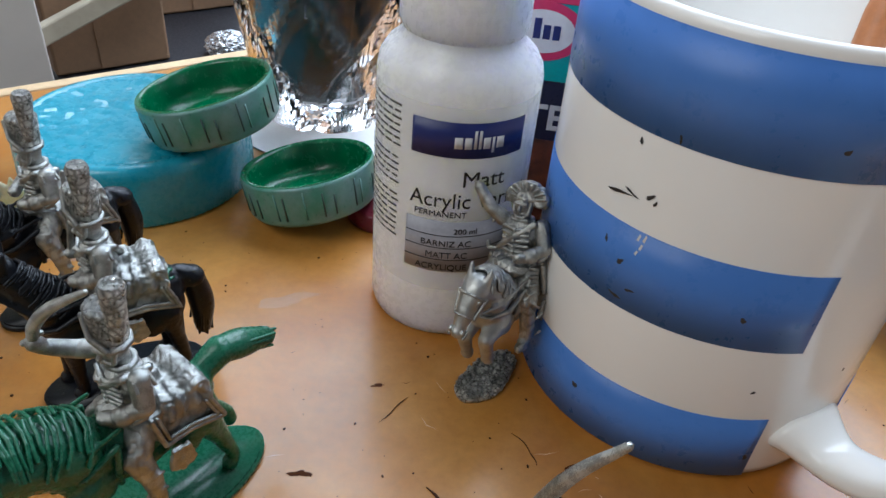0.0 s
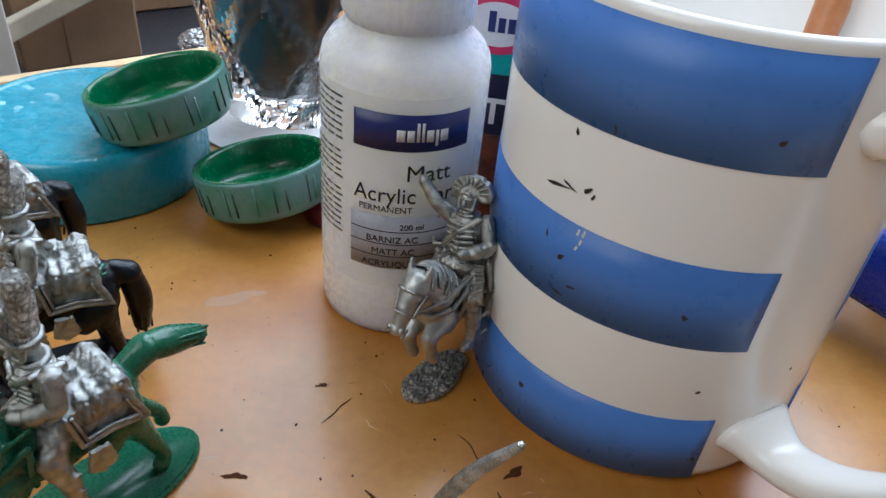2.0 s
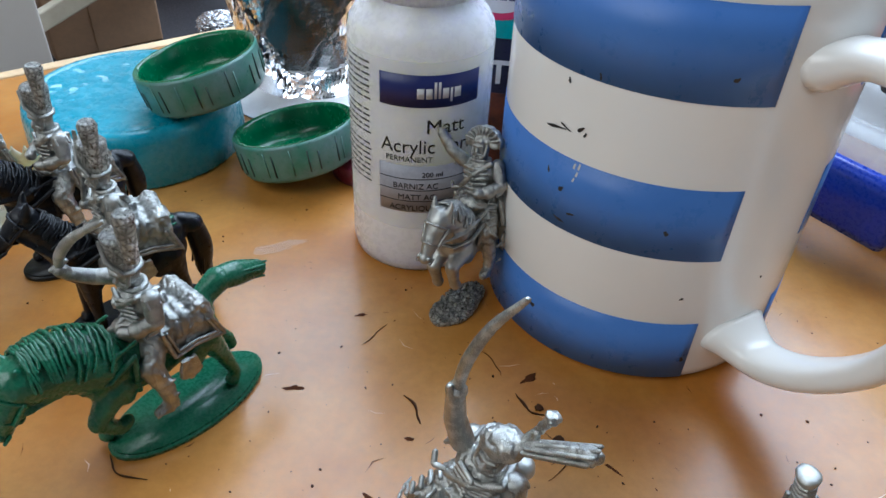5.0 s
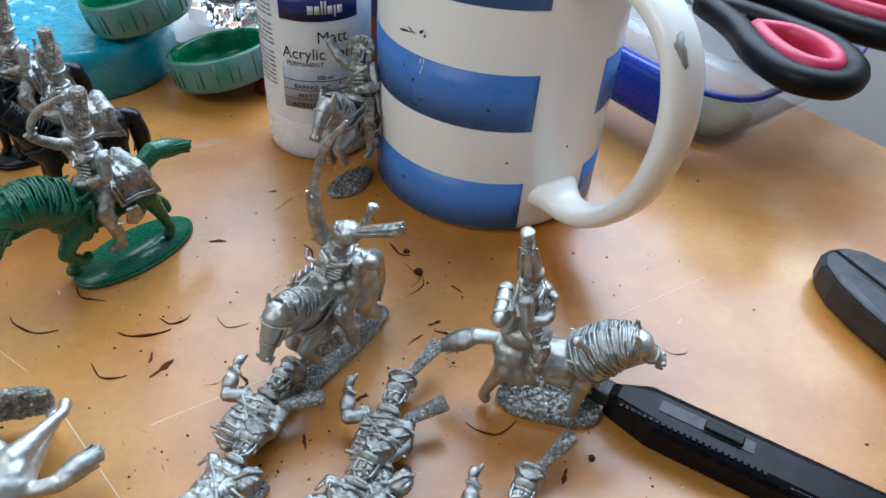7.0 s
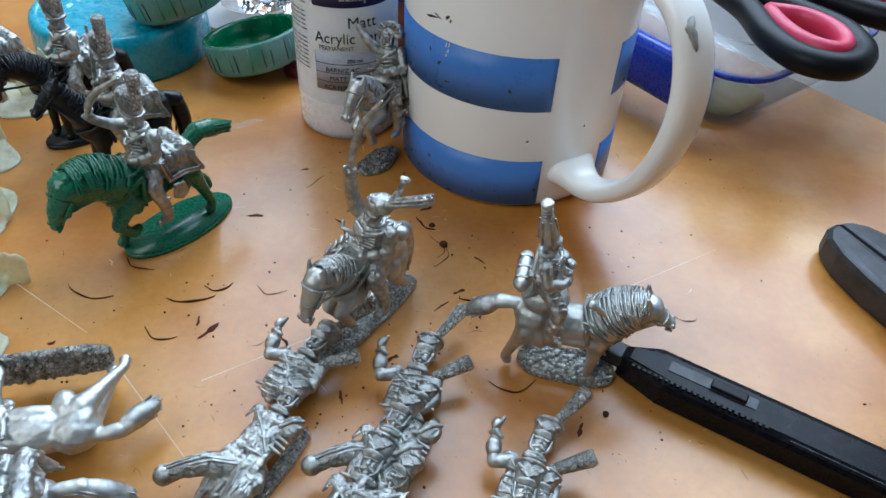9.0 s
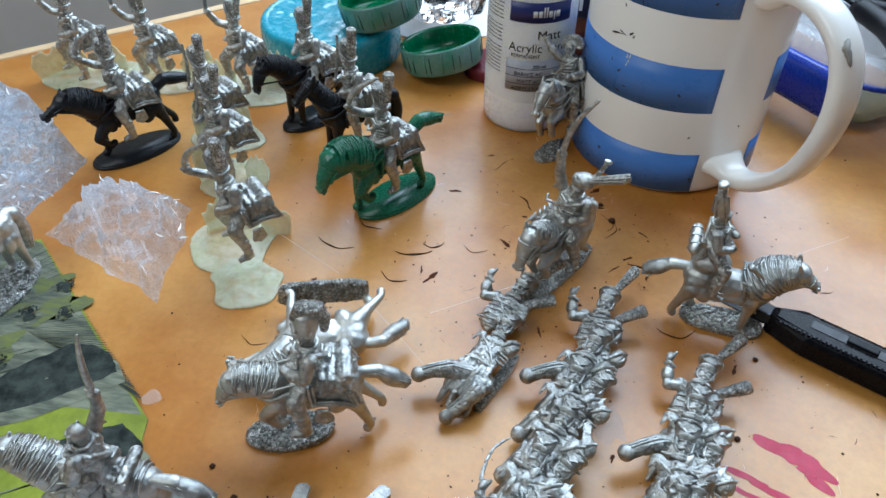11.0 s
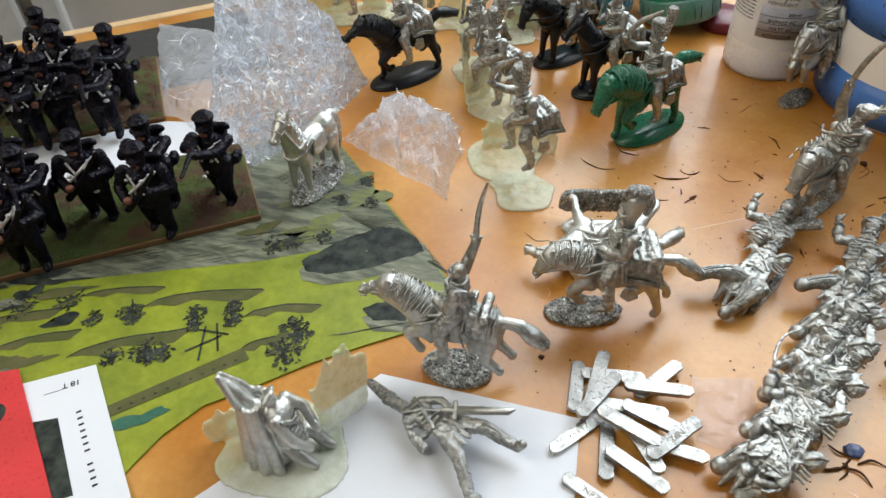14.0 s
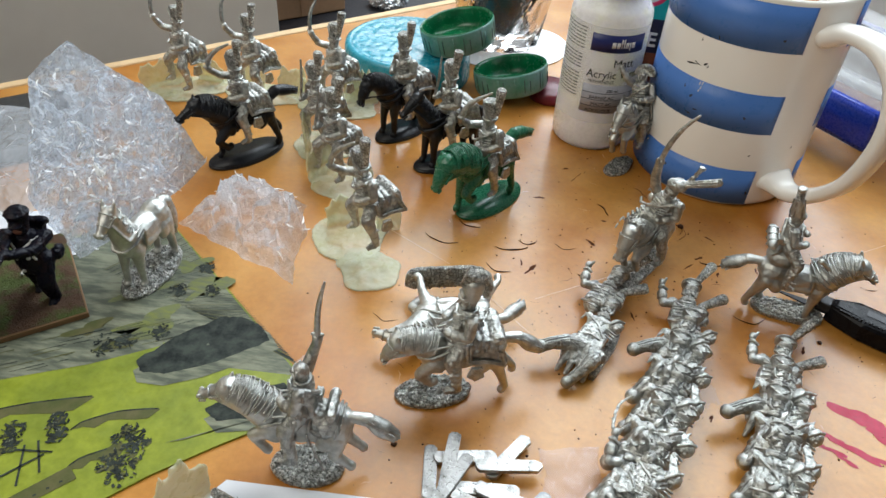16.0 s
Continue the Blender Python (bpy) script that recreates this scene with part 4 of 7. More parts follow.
def tw(a, b):
    return table_point(a, b)


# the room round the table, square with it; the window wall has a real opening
# WALLW and CEIL surfaces stay out of view, darkened to hold down the fill.
wall("wall_south", tw(-330, 1500), tw(1900, 1500), -740, 1700, 80, WALLW, "plain unseen wall behind the camera, darkened to cut fill light")
wall("wall_west", tw(1900, 1500), tw(1900, -950), -740, 1700, 80, WALLW, "plain unseen wall at the far side of the room, darkened to cut fill light")
wall("wall_north", tw(1900, -950), tw(-330, -950), -740, 1700, 80, WALL, "plain beige painted wall")
wall("wall_east_low", tw(-330, -950), tw(-330, 1500), -740, 260, 80, WALLE, "plain white painted wall below the window")
wall("wall_east_high", tw(-330, -950), tw(-330, 1500), 1300, 1700, 80, WALLW, "plain unseen wall above the window, darkened to cut fill light")
wall("wall_east_side", tw(-330, -950), tw(-330, -760), 261, 1299, 80, WALLW, "plain unseen wall beside the window, darkened to cut fill light")
wall("wall_east_end", tw(-330, 440), tw(-330, 1500), 261, 1299, 80, WALLW, "plain unseen wall beside the window, darkened to cut fill light")
thing("ceiling", plate([tw(-450, 1620), tw(2000, 1620), tw(2000, -1050), tw(-450, -1050)], 30, 1702), CEIL, label="plain unseen ceiling, greyed to cut fill light", category="ceiling", kind="structure", smooth=False)
win = thing("window_1", None, None, label="white wooden window frame without curtains in the wall", category="window", kind="structure")
for nm, a0, a1, z0, z1 in (("sill", -756, 436, 262, 280), ("head", -756, 436, 1280, 1298), ("jamb", -756, -736, 282, 1278), ("jamb", 416, 436, 282, 1278)):
    part(nm, plate([tw(-338, a0), tw(-338, a1), tw(-380, a1), tw(-380, a0)], z1 - z0, z0, 1), WHITEWOOD, win, smooth=False)

# the beige cupboard side beyond the table's left back edge, with white door posts
panel = thing("cupboard", None, None, label="tall beige painted cupboard with white door posts behind the table", category="cupboard")
part("side_panel", plate([tw(219, -140), tw(1500, -140), tw(1500, -160), tw(219, -160)], 1500, -735, 1), WALL, panel, smooth=False)
for a in (498, 524):
    part("door_post", plate([tw(a, -122), tw(a + 17, -122), tw(a + 17, -139), tw(a, -139)], 1490, -735, 3), WHITEWOOD, panel, "white painted post", smooth=False)
thing("dark_cabinet", plate([tw(-140, -110), tw(215, -110), tw(215, -420), tw(-140, -420)], 672, -738, 3), DARK, label="low dark cabinet standing behind the table corner", category="cabinet", smooth=False)
for a0, a1, b0, h, nm in ((146, 214, -168, 130, "carton_low"), (60, 128, -250, 150, "carton_far")):
    carton = thing("cardboard_box", None, None, label="plain brown cardboard box standing on the dark cabinet", category="box")
    part("carton_body", plate([tw(a0, b0), tw(a1, b0), tw(a1, b0 - 120), tw(a0, b0 - 120)], h, -65.5, 1.5), CARDBOARD, carton, smooth=False)
    part("tape", plate([tw(a0 + 28, b0 + 0.5), tw(a0 + 42, b0 + 0.5), tw(a0 + 42, b0 + 0.1), tw(a0 + 28, b0 + 0.1)], h - 2, -64.5), CARDBOARD, carton, "brown tape strip", smooth=False)
plank = moved(block(110, 8, 11, 1.2), Matrix.Translation((*tw(180, -156), -26)) @ Matrix.Rotation(radians(TA), 4, "Z") @ Matrix.Rotation(radians(-22), 4, "Y"))
thing("cream_plank", plank, CREAMWOOD, label="cream painted wooden plank leaning on the cardboard box", category="plank", smooth=False)
foil = bmesh.new()
bmesh.ops.create_icosphere(foil, subdivisions=5, radius=1)
for v in foil.verts:
    v.co *= 1 + 0.34 * (0.5 - abs(noise.noise(v.co * 2.4))) + 0.16 * (0.5 - abs(noise.noise(v.co * 6)))
    v.co = Vector((v.co.x * 15, v.co.y * 11, max(v.co.z, -0.75) * 8 + 6))
thing("foil_ball", foil, material("crumpled_silver_foil", (0.62, 0.65, 0.70), 0.25, 0.9, bump=0.3), at(*tw(108, -160), -65.8), "crumpled silver foil bundle on the dark cabinet", "foil", smooth=False)

# ---- mug ----
MUG = (54.6, 143.1)
MR, MH = 37.6, 93.4
mug = thing("mug", None, None, at(*MUG), "cream ceramic mug with three blue bands, specked with dark paint", "mug")
prof = [(31, 1.2), (33, 0.0), (35.5, 0.0), (MR - 0.7, 1.5), (MR, 4), (MR, 91.4), (MR - 0.3, 92.6), (MR - 1.1, MH), (MR - 2.0, MH - 0.2), (MR - 2.7, 91.4), (MR - 3.2, 60), (MR - 3.4, 12), (MR - 8, 6.5), (2, 6.0)]
part("mug_body", turned(prof, 96), CREAM, mug)
for z0, z1 in ((1.2, 19.3), (37.4, 54.9), (73.0, 91.3)):
    lo = MR + 0.02
    band = shell_patch(lo, -41, 360 - 77, z0 + (0.9 if z0 < 2 else 0), z1, 110, 0.12)
    part("band", band, BLUE, mug, "blue glazed band")
HANG = -59.0


def handle_mesh():
    bm = bmesh.new()
    path = smooth_path([(36.5, 80), (46, 83.5), (58, 82.5), (68.5, 75), (73.5, 62), (73.2, 47), (68, 31), (57.5, 18.5), (46.5, 12.5), (36.5, 13.5)], 7)
    rings = []
    for k, (r, z) in enumerate(path):
        p0, p1 = path[max(k - 1, 0)], path[min(k + 1, len(path) - 1)]
        d = Vector((p1[0] - p0[0], p1[1] - p0[1])).normalized()
        nrm = Vector((-d.y, d.x))
        u = k / (len(path) - 1)
        flare = 1 + 0.6 * max(0, 1 - u / 0.12) ** 2 + 0.6 * max(0, (u - 0.88) / 0.12) ** 2
        hw, ht = 5.9 * flare, 3.2 * flare
        ring = []
        for i in range(20):
            a = 2 * math.pi * i / 20
            c, s_ = math.cos(a), math.sin(a)
            w = hw * math.copysign(abs(c) ** 0.75, c)
            t = ht * math.copysign(abs(s_) ** 0.85, s_)
            ring.append(bm.verts.new((r + nrm.x * t, w, z + nrm.y * t)))
        rings.append(ring)
    for a, b in zip(rings, rings[1:]):
        for i in range(20):
            j = (i + 1) % 20
            bm.faces.new((a[i], b[i], b[j], a[j]))
    bm.faces.new(rings[0])
    bm.faces.new(rings[-1][::-1])
    bmesh.ops.recalc_face_normals(bm, faces=bm.faces)
    return moved(bm, Matrix.Rotation(radians(HANG), 4, "Z"))


part("handle", handle_mesh(), CREAM, mug)
scuff = plate(blob_outline(2.9, 1.9, 22, 0.45, 4), 0.3, 0)
part("chip", moved(scuff, Matrix.Rotation(radians(HANG), 4, "Z") @ Matrix.Translation((71.1, -3.0, 76.8)) @ Matrix.Rotation(radians(53), 4, "Y")), SCUFF, mug, "grey chip in the glaze")
rng = random.Random(21)
for ang, z, sx, sy, rot in ((-139, 60.2, 2.6, 0.32, 8), (-135, 61.2, 1.4, 0.26, -18), (-129.4, 62.0, 0.9, 0.4, 30), (-127.6, 61.2, 0.5, 0.3, 60), (-97, 44, 0.55, 0.55, 0), (-86, 27, 0.4, 0.4, 0), (-79, 8, 0.5, 0.7, 0),
                            (-128, 42, 0.9, 0.3, 20), (-136, 71, 0.3, 0.6, 0), (-126, 74, 0.25, 0.7, 10), (-132, 39.5, 1.4, 0.3, -15), (-137, 12, 0.6, 0.8, 0), (-133, 47, 0.8, 0.5, 30), (-139, 50, 0.3, 0.8, 0), (-90, 78, 0.5, 0.5, 0), (-62, 80, 0.5, 0.5, 0), (-57, 30, 0.4, 0.4, 0)):
    bm = bmesh.new()
    pts = blob_outline(sx, sy, 14, 0.35, int(abs(ang) * 7 + z))
    vs = [bm.verts.new((x * math.cos(radians(rot)) - y * math.sin(radians(rot)), x * math.sin(radians(rot)) + y * math.cos(radians(rot)), 0.16)) for x, y in pts]
    bm.faces.new(vs)
    bmesh.ops.triangulate(bm, faces=bm.faces)
    part("paint_fleck", wrap(bm, MR, ang, z), GRIME, mug, "dark dried paint fleck")
for ang, z, h in ((-129.5, 53.0, 1.2), (-128.3, 51.4, 1.0), (-127.8, 53.2, 1.3), (-129.2, 50.0, 0.8)):
    bm = bmesh.new()
    vs = [bm.verts.new(p) for p in ((-0.25, 0, 0.17), (0.2, -0.2, 0.17), (0.45, h, 0.17), (0.1, h + 0.2, 0.17))]
    bm.faces.new(vs)
    part("scratch", wrap(bm, MR, ang, z), PALEINK, mug, "white scratch in the glaze")
# a brush handle and a dark bristle standing in the mug
br = thing("paint_brush", None, None, at(*MUG), "paint brush with orange wooden handle and black hair in the mug", "brush")
part("handle", tube([(8, -8, 7, 1.4), (20, 8, 60, 2.8), (24, 15, 84, 3.4), (25, 17, 90, 2.6)], 12), BRUSHWOOD, br)
part("bristle", tube([(25, 17, 90, 2.0), (26.5, 20, 98, 1.6), (28, 23, 106, 0.5)], 10), DARK, br)

# ---- varnish bottle ----
BOT = (-4.6, 158.6)
BR = 18.3
bot = thing("varnish_bottle", None, None, at(*BOT), "white plastic bottle of matt acrylic varnish with printed label", "bottle")
part("bottle_body", turned([(15.5, 0.6), (16.6, 0), (BR - 0.5, 0.9), (BR, 3), (BR, 64), (BR - 0.5, 66.6), (BR - 2, 69), (BR - 4.4, 71), (13, 72.4), (12.6, 74)], 72), WHITEP, bot)
part("cap", turned([(12.6, 73.0), (13.2, 73.2), (13.6, 75), (13.1, 101), (12.6, 102.4), (11.6, 103)], 144, ripple=lambda k, i, a, z: (0.32 if i % 3 else -0.25) if 1 < k < 4 else 0), WHITEP, bot, "ribbed white screw cap")
part("label", shell_patch(BR + 0.03, -215, 40, 15.5, 62.4, 90, 0.12), LABELFILM, bot, "clear label film with print")
LR = BR + 0.17
part("navy_field", shell_patch(LR, -117, -37, 51.1, 59.3, 50, 0.06), NAVY, bot, "navy blue printed field")
part("grey_field", shell_patch(LR, -118, -37, 21.0, 35.0, 50, 0.06), SILVERINK, bot, "grey printed field")
for z in (31.0, 27.6, 24.3):
    part("rule", shell_patch(LR + 0.07, -118, -37, z, z + 0.22, 50, 0.04), INK, bot)
# the maker's mark as plain shapes
x = 0.0
for w, z0, z1 in ((1.7, 53.4, 56.0), (1.5, 53.4, 56.0), (0.6, 53.4, 57.6), (0.6, 53.4, 57.6), (1.5, 53.4, 56.0), (0.6, 52.4, 56.0), (1.7, 53.4, 56.0)):
    a0 = -88 + math.degrees(x / BR)
    part("mark", shell_patch(LR + 0.07, a0, a0 + math.degrees(w / BR), z0, z1, 4, 0.05), PALEINK, bot, "white bar of the maker's mark")
    x += w + 0.42


def label_words(text, size, right=None, left=None, z=0.0, mat=INK, bold=0.0, squeeze=1.0):
    bm, w = words(text, size, bold)
    for v in bm.verts:
        v.co.x *= squeeze
    a0 = left if left is not None else right - math.degrees(w * squeeze / LR)
    part("lettering", wrap(bm, LR + 0.12, a0, z), mat, bot, "printed word")


label_words("Matt", 5.4, left=-81, z=44.2, bold=0.0)
label_words("Acrylic Varnish", 5.4, left=-116, z=38.7, bold=0.0, squeeze=0.92)
label_words("PERMANENT", 2.1, left=-112, z=36.2)
label_words("200 ml", 2.0, left=-83, z=31.8)
label_words("BARNIZ AC", 2.3, left=-106, z=28.2)
label_words("MATT AC", 2.3, left=-102, z=24.9)
label_words("ACRYLIQUE", 2.3, left=-109, z=21.5)
rng = random.Random(8)
for k in range(22):
    z = 60.0 - k * 1.55
    if k in (7, 13):
        continue
    a = -126 - rng.uniform(0, 2)
    while a > -168:
        w = rng.uniform(4, 12)
        part("small_print", shell_patch(LR + 0.05, a - w, a, z, z + 0.5, 4, 0.04), SOFTINK, bot)
        a -= w + rng.uniform(1.6, 2.6)

# ---- lids and caps ----
TL = (-105.0, 204.0)


def dimple(k, i, a, z):
    return 0.35 if (1 <= k <= 2 and i % 2) else 0


teal = thing("large_lid", None, None, at(*TL), "large teal plastic screw lid lying face up, smeared with dried paint", "lid")
part("rim", turned([(33.5, 0), (34.5, 0.4), (34.8, 1.2), (34.6, 15.5), (33.9, 18.2), (32.5, 19.2), (30.5, 19.3), (30.2, 18.9)], 180, True, True, dimple), TEAL, teal, "ribbed teal rim")
lidtop = bmesh.new()
bmesh.ops.create_grid(lidtop, x_segments=60, y_segments=60, size=1)
for v in lidtop.verts:
    x, y = v.co.x, v.co.y
    v.co.x, v.co.y = x * math.sqrt(1 - y * y / 2) * 30.4, y * math.sqrt(1 - x * x / 2) * 30.4
    r = math.hypot(v.co.x, v.co.y)
    q = noise.noise(Vector((v.co.x * 0.09, v.co.y * 0.09, 3)))
    v.co.z = 18.95 + 0.55 * max(0, abs(q) - 0.12) * (1 if r < 29 else 0) + 0.25 * noise.noise(Vector((v.co.x * 0.3, v.co.y * 0.3, 1)))
part("lid_top", lidtop, TEAL, teal, "teal top smeared with paint")


def painted_cap(m, label):
    ob = thing("bottle_cap", None, None, m, label, "bottle cap", "upturned caps used as paint pots")
    R, H = 19.8, 12.5
    part("cap_wall", turned([(R - 3, 0), (R - 1.4, 0.3), (R - 0.6, 1.6), (R, H - 1), (R - 0.3, H), (R - 1.4, H), (R - 1.8, H - 0.8), (R - 2.2, 2.4), (R - 3.2, 1.8)], 72, True, False), CAPSIDE, ob, "grey green painted wall")
    part("paint_pool", turned([(0.3, 1.9), (8, 1.95), (14, 2.1), (R - 2.8, 3.4), (R - 2.55, 6), (R - 2.15, H - 0.9), (R - 1.5, H + 0.12), (R - 0.4, H + 0.12)], 72, False, False), GREENPAINT, ob, "glossy green paint coating the inside")
    # Raised strips; the grooves' shade is put into their dark colour.
    for k in range(26):
        a = 2 * math.pi * k / 26 + 0.06 * math.sin(k * 2.7)
        rib = block(0.35, 0.42, 8.4 - 1.2 * (k % 3), 0.0)
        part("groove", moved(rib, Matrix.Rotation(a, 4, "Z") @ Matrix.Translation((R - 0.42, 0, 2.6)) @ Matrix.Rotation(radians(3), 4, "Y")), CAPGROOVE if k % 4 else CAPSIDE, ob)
    return ob


def tilted(x, y, z, ax, ay, rz=0):
    """The pose of a cap whose axis leans by ax along x and ay along y (sines)."""
    axis = Vector((ax, ay, math.sqrt(1 - ax * ax - ay * ay)))
    return Matrix.Translation((x * 0.001, y * 0.001, z * 0.001)) @ axis.to_track_quat("Z", "Y").to_matrix().to_4x4() @ Matrix.Rotation(radians(rz), 4, "Z")


painted_cap(tilted(-75.5, 196.5, 23.6, -0.23, 0.0), "upturned bottle cap with wet green paint leaning on teal lid")
painted_cap(tilted(-45.3, 189.5, 4.6, -0.20, 0.12, 40), "upturned bottle cap with wet green paint tilted on red pot")
thing("paint_pot", turned([(10, 0), (12, 0.4), (12.3, 2), (12.3, 5.6), (11.4, 6.4), (2, 6.6)], 40), MAROON, at(-24, 193), "small dark red plastic paint pot on the table", "pot")

# ---- crystal glass on torn paper ----
gl = thing("crystal_tumbler", None, None, at(-57, 263.5), "cut crystal glass tumbler holding murky paint water", "glass")
bm = bmesh.new()
rings, N = [], 96
for k in range(46):
    z = 1 + k * 2.0
    r = 24.5 + 0.18 * z
    ring = []
    for i in range(N):
        u, w = (i / N * 6) % 1, ((z - 1) / 52) % 1
        d = min(abs(((u + w) % 1) - 0.5), abs(((u - w) % 1) - 0.5)) * 26
        cut = -2.8 * max(0, 1 - d / 4.2)
        q = r + cut
        ring.append(bm.verts.new((q * math.cos(2 * math.pi * i / N), q * math.sin(2 * math.pi * i / N), z)))
    rings.append(ring)
inner = []
for z, r in ((90, 36.5), (60, 31.2), (30, 25.6), (12, 22), (9, 12)):
    inner.append([bm.verts.new((r * math.cos(2 * math.pi * i / N), r * math.sin(2 * math.pi * i / N), z)) for i in range(N)])
allr = rings + inner
for a, b in zip(allr, allr[1:]):
    for i in range(N):
        j = (i + 1) % N
        bm.faces.new((a[i], a[j], b[j], b[i]))
bm.faces.new(rings[0][::-1])
bm.faces.new(inner[-1])
part("tumbler_wall", bm, GLASS, gl, "faceted clear crystal", smooth=False).visible_shadow = False
part("paint_water", turned([(11, 9.6), (21.4, 12.6), (25, 30), (29.6, 55), (33.8, 78), (33.6, 79)], 48), MURK, gl, "dark murky water")
bm = plate(blob_outline(41, 36, 60, 0.10, 9), 0.4, 0)
thing("torn_paper", bm, TISSUE, at(-57, 256, 0.3, 15), "torn white tissue paper lying under the crystal tumbler", "paper", smooth=False)

# ---- printed pack behind the mug ----
pk = thing("printed_pack", None, None, at(32, 206, 0, -4), "upright teal, navy and brown printed pack behind the mug", "pack")
part("pack_body", block(62, 20, 96, 1.5), PACKNAVY, pk, smooth=False)
for nm, z0, z1, mt in (("teal_field", 47, 68, PACKTEAL), ("pink_field", 68.2, 95, PACKPINK), ("brown_field", 1.5, 29, PACKBROWN)):
    part(nm, moved(block(58.4, 0.2, z1 - z0), Matrix.Translation((0, -10.15, z0))), mt, pk, smooth=False)
lg = [(-22 + x, y) for x, y in oval(11, 8, 30)]
part("badge", moved(plate(lg, 0.2), Matrix.Translation((6, -10.3, 60.5)) @ Matrix.Rotation(radians(90), 4, "X")), PACKPINK, pk, "pink red badge", smooth=False)
part("badge_field", moved(plate([(-22 + x, y) for x, y in oval(8.6, 5.8, 30)], 0.2), Matrix.Translation((6, -10.55, 60.5)) @ Matrix.Rotation(radians(90), 4, "X")), PALEINK, pk, "white oval", smooth=False)
for k in range(3):
    part("mark", moved(block(1.9, 0.2, 3.8 if k else 5.4), Matrix.Translation((-17.5 + k * 2.6, -10.8, 58.6))), NAVY, pk, "navy bar of the maker's mark", smooth=False)
bmw, w = words("TE", 10.5, 0.25)
part("lettering", moved(bmw, Matrix.Translation((-17.6, -10.3, 32.6)) @ Matrix.Rotation(radians(90), 4, "X")), PALEINK, pk, "white printed letters", smooth=False)
part("stripe", moved(block(58.4, 0.2, 1.0), Matrix.Translation((0, -10.3, 72))), PALEINK, pk, smooth=False)

# ---- food tub, scissors, pliers, knife ----
TUBM = at(139.5, 154, 0, TA - 2)


def rounded(x0, x1, y0, y1, r, n=7):
    out = []
    for cx, cy, a0 in ((x1 - r, y1 - r, 0), (x0 + r, y1 - r, 90), (x0 + r, y0 + r, 180), (x1 - r, y0 + r, 270)):
        for i in range(n + 1):
            a = radians(a0 + 90 * i / n)
            out.append((cx + r * math.cos(a), cy + r * math.sin(a)))
    return out


def loft(sections, cap0=True, cap1=True):
    """sections: rows (outline, z)."""
    bm = bmesh.new()
    rs = [[bm.verts.new((x, y, z)) for x, y in o] for o, z in sections]
    for a, b in zip(rs, rs[1:]):
        for i in range(len(a)):
            j = (i + 1) % len(a)
            bm.faces.new((a[i], a[j], b[j], b[i]))
    if cap0:
        bm.faces.new(rs[0][::-1])
    if cap1:
        bm.faces.new(rs[-1])
    bmesh.ops.recalc_face_normals(bm, faces=bm.faces)
    return bm


tub = thing("food_tub", None, None, TUBM, "clear plastic food tub with frosted lid and blue side clips", "food tub")
TX, TY = 88, 128
part("tub_wall", loft([(rounded(3, TX - 3, 3, TY - 3, 14), 0.3), (rounded(1, TX - 1, 1, TY - 1, 15), 2), (rounded(-1, TX + 1, -1, TY + 1, 16), 11), (rounded(-4, TX + 4, -4, TY + 4, 18), 12), (rounded(-5, TX + 5, -5, TY + 5, 19), 24),
                      (rounded(-3, TX + 3, -3, TY + 3, 17), 24), (rounded(1, TX - 1, 1, TY - 1, 14), 11), (rounded(4, TX - 4, 4, TY - 4, 12), 2)]), TUB, tub)
part("lid", loft([(rounded(-6, TX + 6, -6, TY + 6, 20), 26.6), (rounded(-6.4, TX + 6.4, -6.4, TY + 6.4, 20), 30), (rounded(-4, TX + 4, -4, TY + 4, 18), 34), (rounded(4, TX - 4, 4, TY - 4, 12), 35), (rounded(7, TX - 7, 7, TY - 7, 10), 32.5)]), FROST, tub, "frosted clear lid")
part("skirt", loft([(rounded(-3.6, TX + 3.6, -3.6, TY + 3.6, 18), 12.6), (rounded(-4.8, TX + 4.8, -4.8, TY + 4.8, 19), 13.4), (rounded(-5.6, TX + 5.6, -5.6, TY + 5.6, 19.4), 22.6), (rounded(-5.0, TX + 5.0, -5.0, TY + 5.0, 19), 23.6)], False, False), FROST, tub, "frosted rim under the lid")
part("seal", loft([(rounded(-5.2, TX + 5.2, -5.2, TY + 5.2, 19), 24.2), (rounded(-5.8, TX + 5.8, -5.8, TY + 5.8, 19), 24.6), (rounded(-6.6, TX + 6.6, -6.6, TY + 6.6, 20), 26.2), (rounded(-5.2, TX + 5.2, -5.2, TY + 5.2, 19), 26.5), (rounded(-3.4, TX + 3.4, -3.4, TY + 3.4, 17), 26.4), (rounded(-3.4, TX + 3.4, -3.4, TY + 3.4, 17), 24.4), (rounded(-5.2, TX + 5.2, -5.2, TY + 5.2, 19), 24.2)], False, False), BLUECLIP, tub, "blue silicone seal")
part("clip", moved(loft([(rounded(-2.2, 2.2, 0, 74, 2), 0), (rounded(-3, 3, -1, 75, 2.5), 3), (rounded(-3, 3, -1, 75, 2.5), 18), (rounded(-1.8, 1.8, 1, 73, 1.5), 21)]), Matrix.Translation((-8.6, 7, 8.5)) @ Matrix.Rotation(radians(-8), 4, "Y")), BLUECLIP, tub, "royal blue side clip")
bmw, w = words("na", 12, 0.1)
part("lettering", moved(bmw, Matrix.Translation((-12.0, 46, 13)) @ Matrix.Rotation(radians(-90), 4, "Z") @ Matrix.Rotation(radians(90), 4, "X")), BLUECLIP, tub, "raised letters on the clip")
